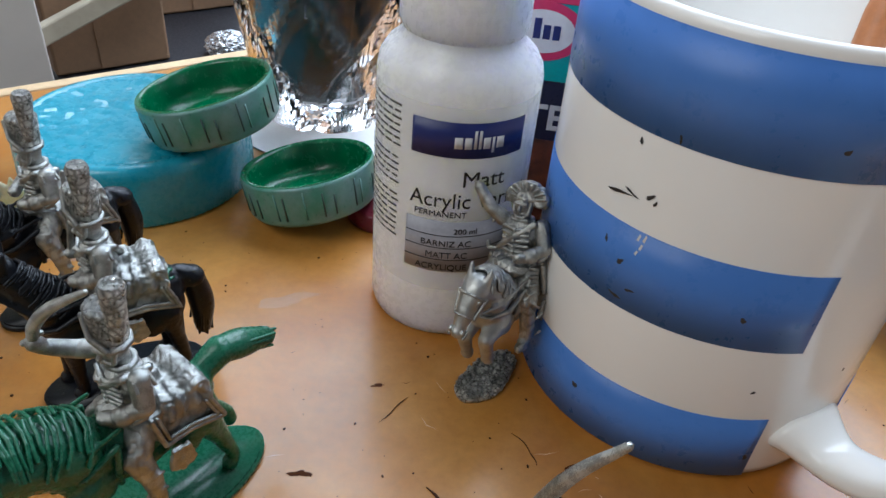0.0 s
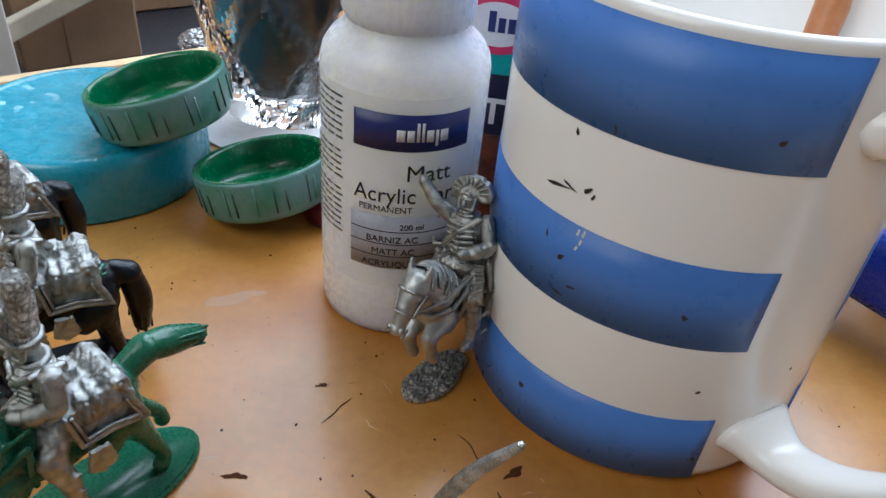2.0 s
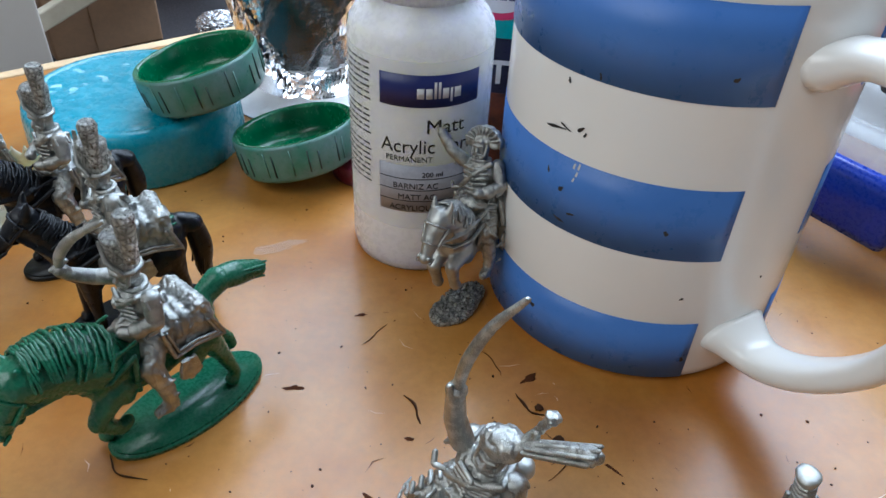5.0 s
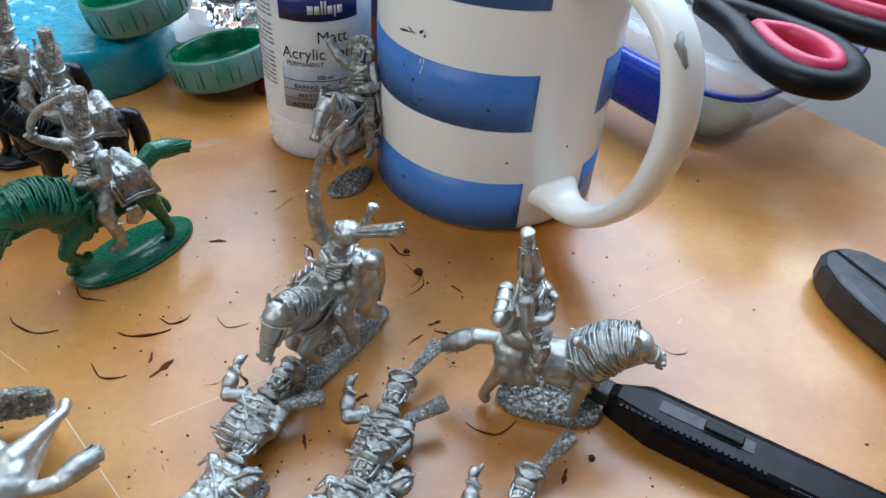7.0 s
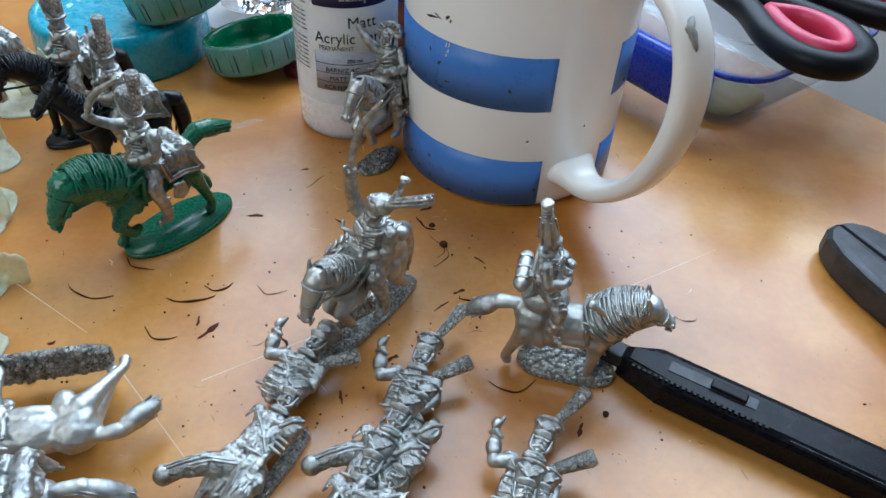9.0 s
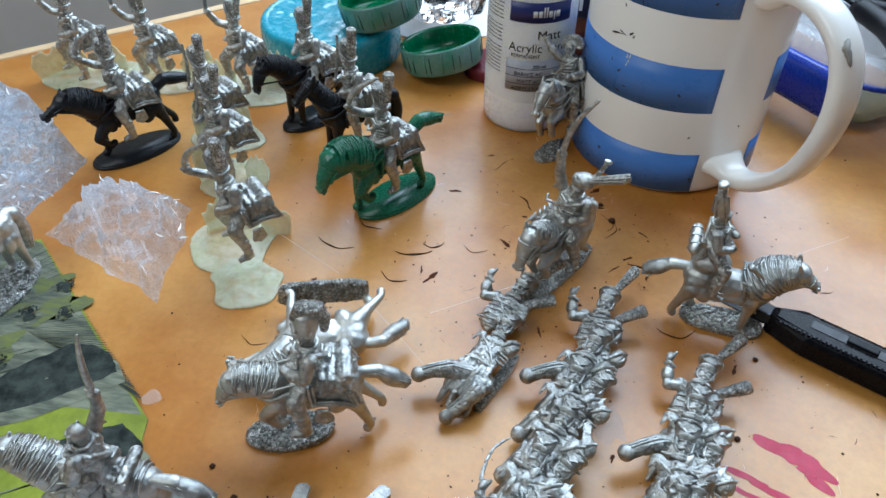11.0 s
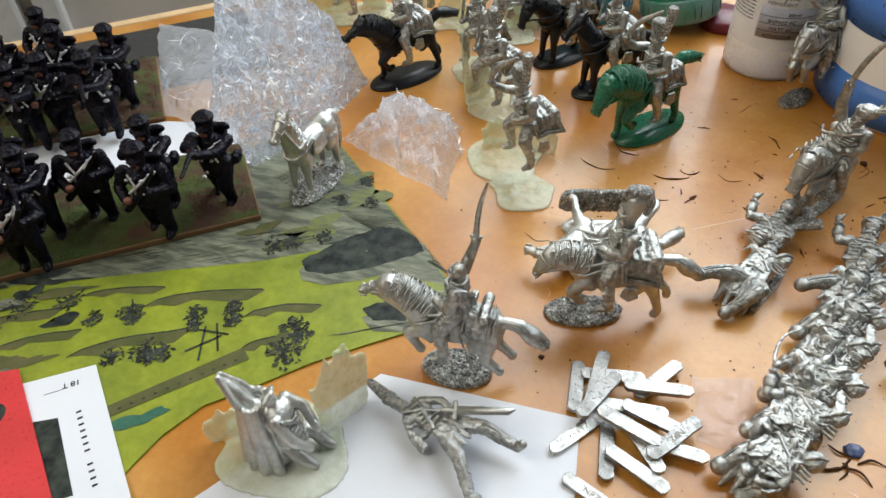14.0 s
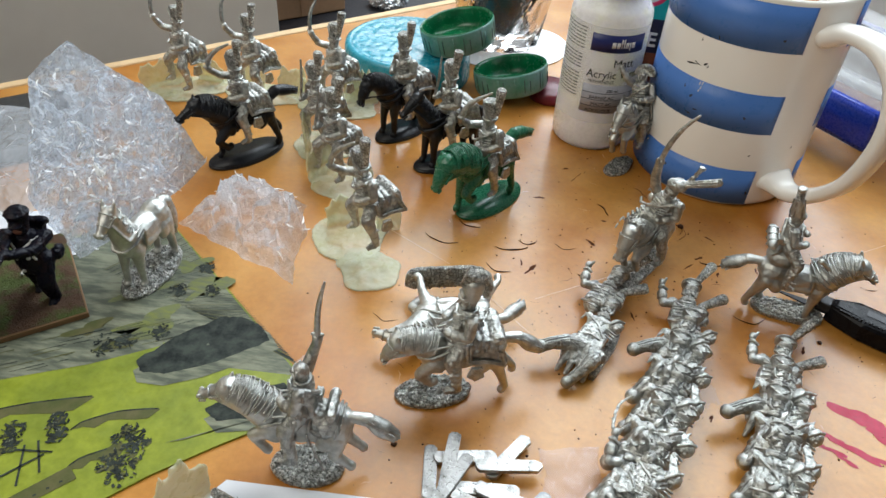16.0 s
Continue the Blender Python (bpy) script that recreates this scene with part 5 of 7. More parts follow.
part("salad", loft([(rounded(7, 38, 7, 26, 9), 2.4), (rounded(6, 39, 6, 27, 9), 4.0), (rounded(10, 33, 9, 22, 6), 6.0)]), material("olive_contents", (0.15, 0.17, 0.05), 0.7, color2=(0.26, 0.26, 0.13), scale=160, fine=500, bump=0.6, depth=0.001), tub, "olive green contents")

sc = thing("scissors", None, None, at(-4, 6, 0), "scissors with black and pink red rubber handles lying on the tub", "scissors")


def ring_handle(pts, r, flat):
    p = smooth_path([(*q, r) for q in pts] + [(*pts[0], r)], 6)
    bm = tube(p, 12)
    for v in bm.verts:
        v.co.z = 42 + (v.co.z - 42) * flat
    return bm


h1 = [(140, 190, 42), (146, 170, 42), (147, 150, 42), (153, 134, 42), (166, 130, 42), (176, 140, 42), (176, 156, 42), (166, 170, 42), (154, 182, 42)]
part("grip", ring_handle(h1, 5.0, 0.95), RUBBER, sc, "black rubber grip")
h1i = [(151, 166, 43), (153, 150, 43), (158, 140, 43), (166, 137, 43), (171, 144, 43), (170, 154, 43), (163, 163, 43)]
part("grip_lining", ring_handle(h1i, 3.2, 1.3), RED, sc, "pink red rubber lining")
h2 = [(152, 202, 46), (168, 188, 46), (184, 168, 46), (204, 158, 46), (220, 168, 46), (220, 186, 46), (204, 200, 46), (180, 212, 46)]
part("grip", ring_handle(h2, 5.0, 0.95), RUBBER, sc, "black rubber grip")
h2i = [(172, 197, 47), (184, 180, 47), (202, 168, 47), (212, 172, 47), (212, 182, 47), (198, 192, 47)]
part("grip_lining", ring_handle(h2i, 3.2, 1.3), RED, sc, "pink red rubber lining")
part("blade", moved(plate([(0, -6), (90, -2), (110, 2), (88, 6), (0, 7)], 2.2, 0, 0.6), Matrix.Translation((146, 188, 40)) @ Matrix.Rotation(radians(118), 4, "Z")), STEEL, sc, "steel blade", smooth=False)
part("shank", moved(plate([(-8, -7), (40, -6), (46, 0), (40, 7), (-8, 8)], 4.5, 0, 1.2), Matrix.Translation((148, 184, 39.5)) @ Matrix.Rotation(radians(112), 4, "Z")), RUBBER, sc, smooth=False)

pl = thing("pliers", None, None, at(157, 95, 0, -64) @ Matrix.Diagonal((1, 0.92, 0.86, 1)), "dark steel cutting pliers lying on the table", "pliers")
def jaw(sg, k, z):
    o = [(0, 0.4), (0.6, 4.5), (4, 8.6), (11, 11.6), (22, 13.4), (38, 14), (52, 12), (62, 8), (62, 0.6), (40, 0.4), (20, 0.4)]
    c = (28, 6)
    p = [(c[0] + (x - c[0]) * k, sg * (c[1] + (y - c[1]) * k)) for x, y in o]
    return (p if sg < 0 else p[::-1], z)


for sg in (1, -1):
    j = part("jaw", loft([jaw(sg, 0.94, 0.6), jaw(sg, 1.0, 2.4), jaw(sg, 1.0, 9.6), jaw(sg, 0.93, 11.4)]), GUNMETAL, pl, "dark steel jaw", smooth=False)
    part("bevel", loft([jaw(sg, 0.86, 11.5), jaw(sg, 0.6, 11.9)]), GUNMETAL, j, "worn grey cutting face", smooth=False)
part("pivot", moved(turned([(5, 10), (5, 12.4), (4, 13)], 24), Matrix.Translation((52, 0, 0))), STEEL, pl)
for sgn in (1, -1):
    part("grip", tube(smooth_path([(58, 5 * sgn, 6, 4.5), (84, 12 * sgn, 6, 5.4), (130, 17 * sgn, 6, 5.6), (170, 13 * sgn, 6, 5)], 6), 12), RUBBER, pl, "black rubber grip")

kn = thing("craft_knife", None, None, at(83, 38.2, 0, -30.5), "black plastic snap-off craft knife lying on the table", "knife")
def knife_section(k, z):
    return ([(-3 + k, 1.5), (5 + k, 6.2 - k), (121 - k, 6.2 - k), (127 - k, 2.5), (127 - k, -3), (121 - k, -6.4 + k), (9 + k, -6.4 + k), (-3 + k, -2.5)][::-1], z)


part("sleeve", loft([knife_section(0.8, 0.6), knife_section(0, 1.6), knife_section(0, 7.4), knife_section(0.7, 8.6), knife_section(2.4, 9.2)]), KNIFEP, kn, "glossy black sleeve", smooth=False)
part("blade", plate([(-24, -1.5), (-3, 2.6), (20, 2.6), (20, -3)], 0.6, 3.0, 0.1), GUNMETAL, kn, "dull dark blade", smooth=False)
part("blade_holder", block(9, 5.4, 3.6, 0.5, 4.2), GUNMETAL, kn, "pitted grey blade holder", smooth=False, m=at(-4.5, 0))
part("slot", block(22, 3.4, 0.3, 0.0, 9.1), DARK, kn, smooth=False, m=at(20, 0.6))
part("slider", block(9, 2.8, 1.0, 0.4, 9.3), RUBBER, kn, smooth=False, m=at(24, 0.6))
for k in range(24):
    part("tooth", block(0.75, 0.8, 0.9, 0.0, 8.6), KNIFEP, kn, smooth=False, m=at(1 + 1.45 * k, -4.6))
part("rail", block(80, 0.6, 0.4, 0.0, 8.5), STEEL, kn, "bright worn edge", smooth=False, m=at(80, -4.6))

# ---- plastic horses with metal riders ----
ov = oval(19, 9.2)
BLK_STAND = horse_on_base("toy_horse", BLACKP, "stand", "arched", "down", oval(17, 8.5), rocky=0, bulk=(1.08, 1.12, 1.04))
BLK_WALK = horse_on_base("toy_horse", BLACKP, "stand", "up", "down", oval(17, 8.5), rocky=0, bulk=(1.08, 1.12, 1.04))
BLK_GALLOP = horse_on_base("toy_horse", BLACKP, "gallop", "out", "out", ov, rocky=0, bulk=(1.08, 1.12, 1.04))
GRN_GALLOP = horse_on_base("toy_horse", GREENP, "gallop", "level", "out", ov, rocky=0, xoff=6.0, bulk=(1.10, 1.18, 1.12))


def rider_mesh(name="toy_rider", **kw):
    s = Sculpt()
    rider(s, **kw)
    return s.cast(name, TIN, 0.42, 0.10)


R_SABRE = rider_mesh(arm="back", lean=3, fat=1.08)
R_CARRY = rider_mesh(arm="carry", lean=3, fat=1.08)
R_REST = rider_mesh(arm="rest", lean=3, fat=1.08)
R_HIGH = rider_mesh(arm="sabre", lean=-3, fat=1.08)


def put(name, me, m, label, category, group=""):
    ob = new(name, me)
    ob.matrix_basis = m
    return tagged(ob, label, category, group)


for me, rm, x, y, h, hl, rl in ((GRN_GALLOP, R_SABRE, -48.6, 91.0, 233, "green plastic galloping toy horse on an oval base", "bare metal toy rider with sabre drawn seated on the green horse"),
                                (BLK_STAND, R_REST, -96.5, 140.5, 231, "black plastic standing toy horse on an oval base", "bare metal toy rider in fur cap on black horse"),
                                (BLK_WALK, R_CARRY, -72, 116.5, 216, "black plastic toy horse with thick mane on oval base", "bare metal toy rider carrying a sabre on a black horse"),
                                (BLK_GALLOP, R_SABRE, -164, 104, 230, "black plastic galloping toy horse on an oval base", "bare metal toy rider with outstretched arm on the galloping black horse")):
    if me == GRN_GALLOP:
        x, y = x - 1.4, y - 1.6
    put("toy_horse", me, at(x, y, 0, h), hl, "toy horse", "plastic toy horses")
    ahead = 5.0 if me == GRN_GALLOP else 0.0
    put("toy_rider", rm, at(x + ahead * math.cos(radians(h)), y + ahead * math.sin(radians(h)), 1.0, h), rl, "toy figure", "metal riders in tall fur caps")
    if me == BLK_WALK:
        bm = bmesh.new()
        bmesh.ops.create_icosphere(bm, subdivisions=4, radius=1)
        for v in bm.verts:
            v.co = Vector((v.co.x * 4.2 - 9.2, v.co.y * 4.6, v.co.z * 1.6 + 26.2)) + v.co * 0.9 * noise.noise(v.co * 2.3)
        paint = thing("paint_lump", bm, GREENP, at(x, y, 0, h), "lump of green paint stuck on the black horse's rump", "paint")

# riders without horses, stuck in the putty
for x, y, z, h, rm, tl in ((-213, 154, -4, 236, R_HIGH, 0), (-175, 155, -4, 236, R_HIGH, 4), (-134, 153, -4, 232, R_HIGH, 0), (-131, 116, -5, 232, R_CARRY, 3), (-120, 90, -5, 236, R_CARRY, -3), (-93, 45, 0, 222, R_SABRE, 5)):
    put("toy_rider", rm, at(x, y, z, h, 0, tl), "bare metal toy rider stuck upright in pale putty", "toy figure", "metal riders in tall fur caps")

# ---- metal cavalry castings ----
s = Sculpt()
s.slab(blob_outline(19.4, 5.0, 40, 0.08, 3, 4), 0, 1.8)
s.m = Matrix.Translation((-1, 0, 0))
horse(s, "leap", "down", "down", 1.1)
rider(s, arm="high", hat="side", lean=2, cloth=False, fat=1.12, roll=True, side=15)
LEAP = s.cast("cavalry_casting", TIN, 0.42, 0.10, rocky=3.0)
put("cavalry_casting", LEAP, at(11.6, 53.2, 0, 235.7), "bare metal casting of a leaping horse and sabre rider", "toy figure")
s = Sculpt()
s.slab(blob_outline(13.5, 5.4, 40, 0.08, 6, 3), 0, 1.8)
rng = random.Random(15)
for _ in range(170):
    a, q = rng.uniform(0, 6.28), math.sqrt(rng.random())
    s.bead((12.6 * q * math.cos(a), 4.8 * q * math.sin(a), 1.9), (rng.uniform(0.4, 0.9), rng.uniform(0.3, 0.7), rng.uniform(0.4, 0.9)))
s.m = Matrix.Translation((-1.8, 0, 0.4)) @ Matrix.Diagonal((0.98, 1.12, 0.85, 1.0))
horse(s, "walk", "arch_out", "flow", 1.0, 1.5)
s.limb((6, 0, 25, 1.0), (8.4, -3.4, 30, 0.9), (5.4, -3.8, 33, 0.8), (4.0, -3.8, 34, 1.3))
s.ball((-7.2, 0, 29), (6.4, 4.8, 4.6))
rider(s, arm="rest", hat="colpack", lean=-8, sx=-7.2, fat=0.95, cloth=False, roll=True, seat=35.6)
BUG = s.cast("cavalry_casting", TIN, 0.42, 0.06, rocky=3.0)
put("cavalry_casting", BUG, at(66.3, 39.6, 0, -12), "bare metal casting of a walking horse and trumpeter on base", "toy figure")
OFF = horse_on_base("cavalry_casting", TIN, "leap", "out", "flow", oval(10.8, 7.2), 0.42, dict(arm="straight", hat="none", lean=-2, cloth=False, fat=1.02, blanket=True), zoff=2.0)
put("cavalry_casting", OFF, at(-92.4, -53.6, 0, 182), "bare metal casting of leaping horse and officer with straight sword", "toy figure")
PAIR = horse_on_base("cavalry_casting", TIN, "gallop", "low", "flow", oval(12.4, 6.6, 36, 8, 0), 0.42, dict(arm="rest", hat="shako", lean=-3))
put("cavalry_casting", PAIR, at(-52.5, -18.4, 0, 196), "bare metal casting of a horse and rider on an oval base", "toy figure")
LYING = horse_on_base("cavalry_casting", TIN, "gallop", "out", "flow", blob_outline(14.0, 5.0, 40, 0.05, 8, 5), 0.42)
put("cavalry_casting", LYING, Matrix.Translation((-0.0625, 0.0275, 0.0085)) @ Matrix.Rotation(radians(194), 4, "Z") @ Matrix.Rotation(radians(-90), 4, "X"), "bare metal casting of a horse lying on its side", "toy figure")
STANDH = horse_on_base("cavalry_casting", TIN, "stand", "tall", "down", oval(16, 8), 0.42)
put("cavalry_casting", STANDH, at(-171, 18, 0.8, 262), "bare metal casting of a standing riderless horse on base", "toy figure")
# the one before the bottle, horse towards the viewer
REAR = horse_on_base("cavalry_casting", TIN, "leap", "down", "down", blob_outline(10, 5, 30, 0.1, 12), 0.42, dict(arm="short", hat="bicorne", lean=-4, cloth=True, fat=1.0, side=-8), zoff=3.5, pitch=10, xoff=-1.0)
put("cavalry_casting", REAR, at(9.0, 128, 0, 241), "bare metal casting of rearing horse and rider beside the bottle", "toy figure")


def trooper(s, m, arm=True, plume=True, seed=1, pouch=True):
    """Half a trooper lying on his back, belly up: chest, face and peaked shako towards +y."""
    keep = s.m.copy()
    s.busy = True
    s.m = s.m @ m
    rng = random.Random(seed)
    s.ball((0, 0, 0), (5.6, 7.6, 3.9))
    s.ball((0, 5, 0.6), (5.8, 3.2, 3.4))
    s.fine, s.slot = True, 1
    s.limb((0, 8, 0.4, 2.1), (0, 10.4, 0.8, 1.9))
    s.limb(*[(2.5 * math.cos(a * 0.785), 8.9, 0.7 + 2.5 * math.sin(a * 0.785), 0.6) for a in range(9)])
    s.ball((0, 12, 1.4), (2.3, 2.6, 2.4))
    s.limb((0, 12.6, 3.6, 0.4), (0, 11.5, 4.2, 0.6))
    s.limb((-1.5, 13.0, 3.3, 0.4), (0, 12.9, 3.7, 0.35), (1.5, 13.0, 3.3, 0.4))
    s.limb((-1.4, 10.6, 3.2, 0.42), (0, 11.0, 3.8, 0.5), (1.4, 10.6, 3.2, 0.42))
    s.ball((0, 9.9, 3.0), (0.8, 0.7, 0.7))
    for x in (-1, 1):
        s.limb((x * 2.3, 14.0, 2.2, 0.4), (x * 2.1, 11, 2.4, 0.4), (x * 1.0, 9.6, 2.8, 0.4))
        s.limb((x * 2.2, 12.4, 1.2, 0.8), (x * 2.1, 13.4, 1.2, 0.7))
    # shako: wider at the crown, sharp rim, peak, sunburst plate and cords
    s.drum((0, 13.8, 1.2, 2.5), (0, 19.6, 0.7, 3.4), 1)
    s.limb(*[(3.4 * math.cos(a * 0.524), 19.0, 0.7 + 3.4 * math.sin(a * 0.524), 0.42) for a in range(13)])
    s.limb(*[(2.65 * math.cos(a * 0.524), 14.4, 1.2 + 2.65 * math.sin(a * 0.524), 0.38) for a in range(13)])
    s.ball((0, 13.7, 4.0), (2.5, 0.5, 1.4), (-35, 0, 0))
    s.fine, s.slot = False, 0
    for k in range(9):
        a = radians(20 + 17.5 * k)
        s.line(0.32, (0, 15.6, 3.5), (1.9 * math.cos(a), 15.6 + 1.9 * math.sin(a), 3.9))
    s.line(0.45, (-3.3, 19.0, 1.6), (0, 18.6, 4.0), (3.3, 19.0, 1.6))
    s.line(0.4, (-2.6, 17.8, 3.0), (0, 14.9, 4.2), (2.6, 17.8, 3.0))
    if plume:
        s.drum((0.8, 19.4, 1.0, 1.0), (5.6, 30.4, 4.2, 2.0))
    # coat: cross belts, buttons, epaulettes, collar
    s.line(0.36, (-4.6, 5.4, 2.4), (0, 1.4, 3.9), (4.4, -3.6, 2.8))
    s.line(0.35, (-5.0, -4.6, 1.8), (0, -5.0, 3.7), (5.0, -4.6, 1.8))
    s.line(0.6, (-2.2, 8.6, 2.0), (0, 8.2, 2.9), (2.2, 8.6, 2.0))
    for k in range(5):
        s.bead((1.4, 6 - 2.3 * k, 3.9), 0.4)
        s.bead((-1.4, 6 - 2.3 * k, 3.9), 0.4)
    for x in (-1, 1):
        s.ball((x * 5.0, 6.6, 1.6), (1.9, 1.7, 0.9))
        for k in range(6):
            s.line(0.32, (x * (5.6 + 0.2 * k), 7.8 - 0.6 * k, 1.6), (x * (6.8 + 0.1 * k), 7.6 - 0.7 * k, 0.8))
    # sleeves
    s.fine, s.slot = True, 1
    if arm:
        s.limb((-9.2, 6.2, 2.2, 1.9), (-9.5, 7.2, 2.5, 1.9))
        s.limb((-5.0, 6, 0.8, 1.8), (-8.2, 3.8, 1.4, 1.5), (-9.4, 7.0, 2.4, 1.25), (-10.4, 10.4, 3.6, 1.05))
        s.ball((-10.7, 11.6, 4.2), (1.3, 1.7, 1.3))
        s.limb((-10.0, 12.0, 4.6, 0.6), (-9.6, 13.2, 5.2, 0.5))
        s.line(0.5, (-8.4, 9.0, 3.8), (-9.8, 9.0, 4.6), (-11.2, 9.2, 3.6))
    if pouch:
        s.limb((5.4, 6, 0.8, 1.8), (7.0, 0.8, 1.4, 1.6), (5.0, -3.8, 3.0, 1.3), (2.8, -4.4, 4.0, 1.15))
    s.fine, s.slot = False, 0
    for k in range(5):
        s.line(0.36, (4.6 + 0.6 * (k % 2), 4.6 - 1.6 * k, 3.0), (7.6, 4.2 - 1.6 * k, 2.2))
    if not pouch:
        # round knapsack on the shoulder
        s.ball((6.4, 5.4, 2.6), (3.0, 3.6, 2.8))
        s.line(0.5, (4.2, 3.4, 4.4), (6.4, 5.4, 5.5), (8.4, 7.4, 4.0))
        s.m = keep
        return
    for k in range(7):
        # chased folds across the coat
        y0 = 5.2 - 1.9 * k
        s.line(0.24, (-4.9 + 0.25 * k, y0 + rng.uniform(-0.6, 0.6), 2.2), (-1.6, y0 - 0.7, 3.85), (1.4, y0 + rng.uniform(-0.9, 0.3), 3.9), (4.7 - 0.25 * k, y0 + 0.4, 2.4))
    # pouch or rolled cloak at the shoulder
    s.drum((4.6, 7.6, 1.3, 1.3), (12.4, 13.8, 3.8, 2.1))
    s.m = keep


def trooper_pair(seed, sabre=False, packed=False, reach=0.0):
    """Two overlapping troopers on one runner, with one bowed pair of legs; heads towards +y."""
    rng = random.Random(seed)
    s = Sculpt()
    s.fine, s.slot = True, 2
    s.slab([(4.6, -14), (6.6, -13.6), (7.6, 2), (7.0, 9.6), (5.0, 10), (4.4, 2)], 0, 2.6)
    s.fine, s.slot = False, 0
    trooper(s, Matrix.Translation((-1.4 - 0.35 * reach, 7.6 + reach, 5.2)) @ Matrix.Rotation(radians(rng.uniform(-6, 6)), 4, "Z"), not packed or sabre, not packed, seed, not packed)
    trooper(s, Matrix.Translation((3.0 - 0.3 * reach, -4.4 + 0.5 * reach, 6.6)) @ Matrix.Rotation(radians(rng.uniform(-14, 2)), 4, "Z") @ Matrix.Scale(0.9, 4), False, False, seed + 5, False)
    s.busy = True
    legs = ([(-1, -7, 5.6, 3.2), (-6.0, -10.0, 8.4, 2.8), (-9.4, -13, 8.6, 2.3), (-12.0, -15.4, 8.0, 2.1)], [(3, -8.6, 5.6, 3.2), (4.4, -13.0, 8.4, 2.8), (2.6, -17.4, 6, 2.2), (0.6, -20.6, 3.8, 1.9)])
    if packed:
        legs = ([(-1, -7, 5.6, 3.2), (-5.4, -9.0, 6.4, 2.8), (-7.4, -13, 5.0, 2.2)], [(3, -8.6, 5.6, 3.2), (3.4, -13.0, 6.0, 2.6), (1.0, -16.4, 4, 2.0)])
    for leg in legs:
        s.limb(*leg)
        e, d = leg[-1], [leg[-1][q] - leg[-2][q] for q in range(3)]
        s.fine, s.slot = True, 1
        s.limb(e, (e[0] + d[0] * 0.35, e[1] + d[1] * 0.35, e[2] + d[2] * 0.35, e[3] * 1.15))
        s.fine, s.slot = False, 0
        for o in (-0.55, 0.0, 0.5):
            s.line(0.28, *[(p[0] + p[3] * o, p[1], p[2] + p[3] * (0.97 - 0.5 * o * o)) for p in leg])
    s.ball((1, -6, 5), (5.4, 3.6, 4.2))
    s.limb((-5, -4, 6, 1.6), (-7, -8, 5, 1.4), (-6, -12, 3.4, 1.0))
    s.ball((5.4, -9, 7.0), (2.4, 3.0, 1.8), (8, 20, 12))
    for k in range(4):
        # hanging coat folds
        s.limb((-3 + 2.3 * k, -1, 8.0, 1.2), (-3.6 + 2.5 * k, -7, 8.0, 1.5), (-5.0 + 2.9 * k, -13.6, 4.4, 1.3), (-5.6 + 3.1 * k, -17, 1.6, 0.9))
    if packed:
        # slack coat skirts and straps between the bodies
        for k in range(22):
            l, w = rng.uniform(6, 11), rng.uniform(2.2, 4.2)
            keep = s.m.copy()
            s.m = s.m @ Matrix.LocRotScale((rng.uniform(-6, 7.5), rng.uniform(-14, 8), rng.uniform(6.4, 9.8)), Euler((radians(rng.uniform(-24, 24)), radians(rng.uniform(-55, 55)), radians(-90 + rng.uniform(-45, 45)))), (1, 1, 1))
            s.fine, s.slot = k % 2 == 0, 1
            s.slab([(-l / 2, 0.3), (-l / 4, w / 2), (l / 4, w * 0.4), (l / 2, 0), (l * 0.3, -w / 2), (-l * 0.3, -w * 0.35)], -0.45, 0.9)
            s.m, s.fine, s.slot = keep, False, 0
    if sabre:
        s.limb(*smooth_path([(-12.0, 19, 9, 0.6), (-14, 24, 9, 0.65), (-14.6, 30, 9, 0.55), (-12.6, 36, 8, 0.4)], 4))
    return s.cast("trooper_casting", TIN, 0.42, 0.08)


TP = [trooper_pair(1), trooper_pair(2, reach=2.5), trooper_pair(3, True, True), trooper_pair(4, False, True), trooper_pair(5, False, True), trooper_pair(1, reach=10.5)]
TL_ = "bare metal casting of two overlapping troopers lying on the table"
for k, x, y, z, rz, rx, ry in ((5, -8, 8.5, 0, -24, 0, 0), (1, 23, 13, 0, -22, 0, 0), (3, 17, -4, 1.5, -22, 7, 0), (4, 13, -17, 2, -20, 8, 2), (3, 8, -31, 2.4, -24, 9, 3), (4, 3, -44, 2.4, -22, 8, 2), (2, -3, -58, 1, -27, 5, 2),
                               (0, 50, -8, 0, -20, 0, 0), (3, 47, -22, 1.5, -14, 7, 2), (4, 43, -36, 2.2, -16, 8, 0), (3, 39, -51, 2.4, -16, 8, 0)):
    put("trooper_casting", TP[k], at(x, y, z, rz, rx, ry), TL_, "toy figure", "lying metal troopers")

# the lying swordsman on the white paper
s = Sculpt()
s.busy = True
s.m = Matrix.Scale(0.86, 4)
s.limb((-20, 0, 5, 2.2), (-17, 0, 5.5, 2.4))
s.ball((-21.5, 0, 5), (2.6, 2.3, 2.4))
s.ball((-24.4, 0.4, 5), (2.6, 3.0, 2.4))
s.ball((-11, 0, 6), (7.4, 4.4, 3.4))
s.ball((-3, 0, 6), (4.6, 3.8, 3.4))
s.limb((0, 2.4, 6, 3.0), (8, 5.6, 8.6, 2.6), (14.5, 6.2, 7.4, 2.0))
s.limb((14, 6.2, 7.2, 2.4), (20.6, 6.6, 6, 1.8), (22.4, 6.4, 9.4, 1.5))
s.limb((0, -2.4, 6, 3.0), (7, -6.4, 7.4, 2.6), (12, -10.4, 5, 2.0))
s.limb((11.4, -10, 5.2, 2.4), (16.4, -14.4, 3.4, 1.8), (17.8, -12.6, 2.2, 1.5))
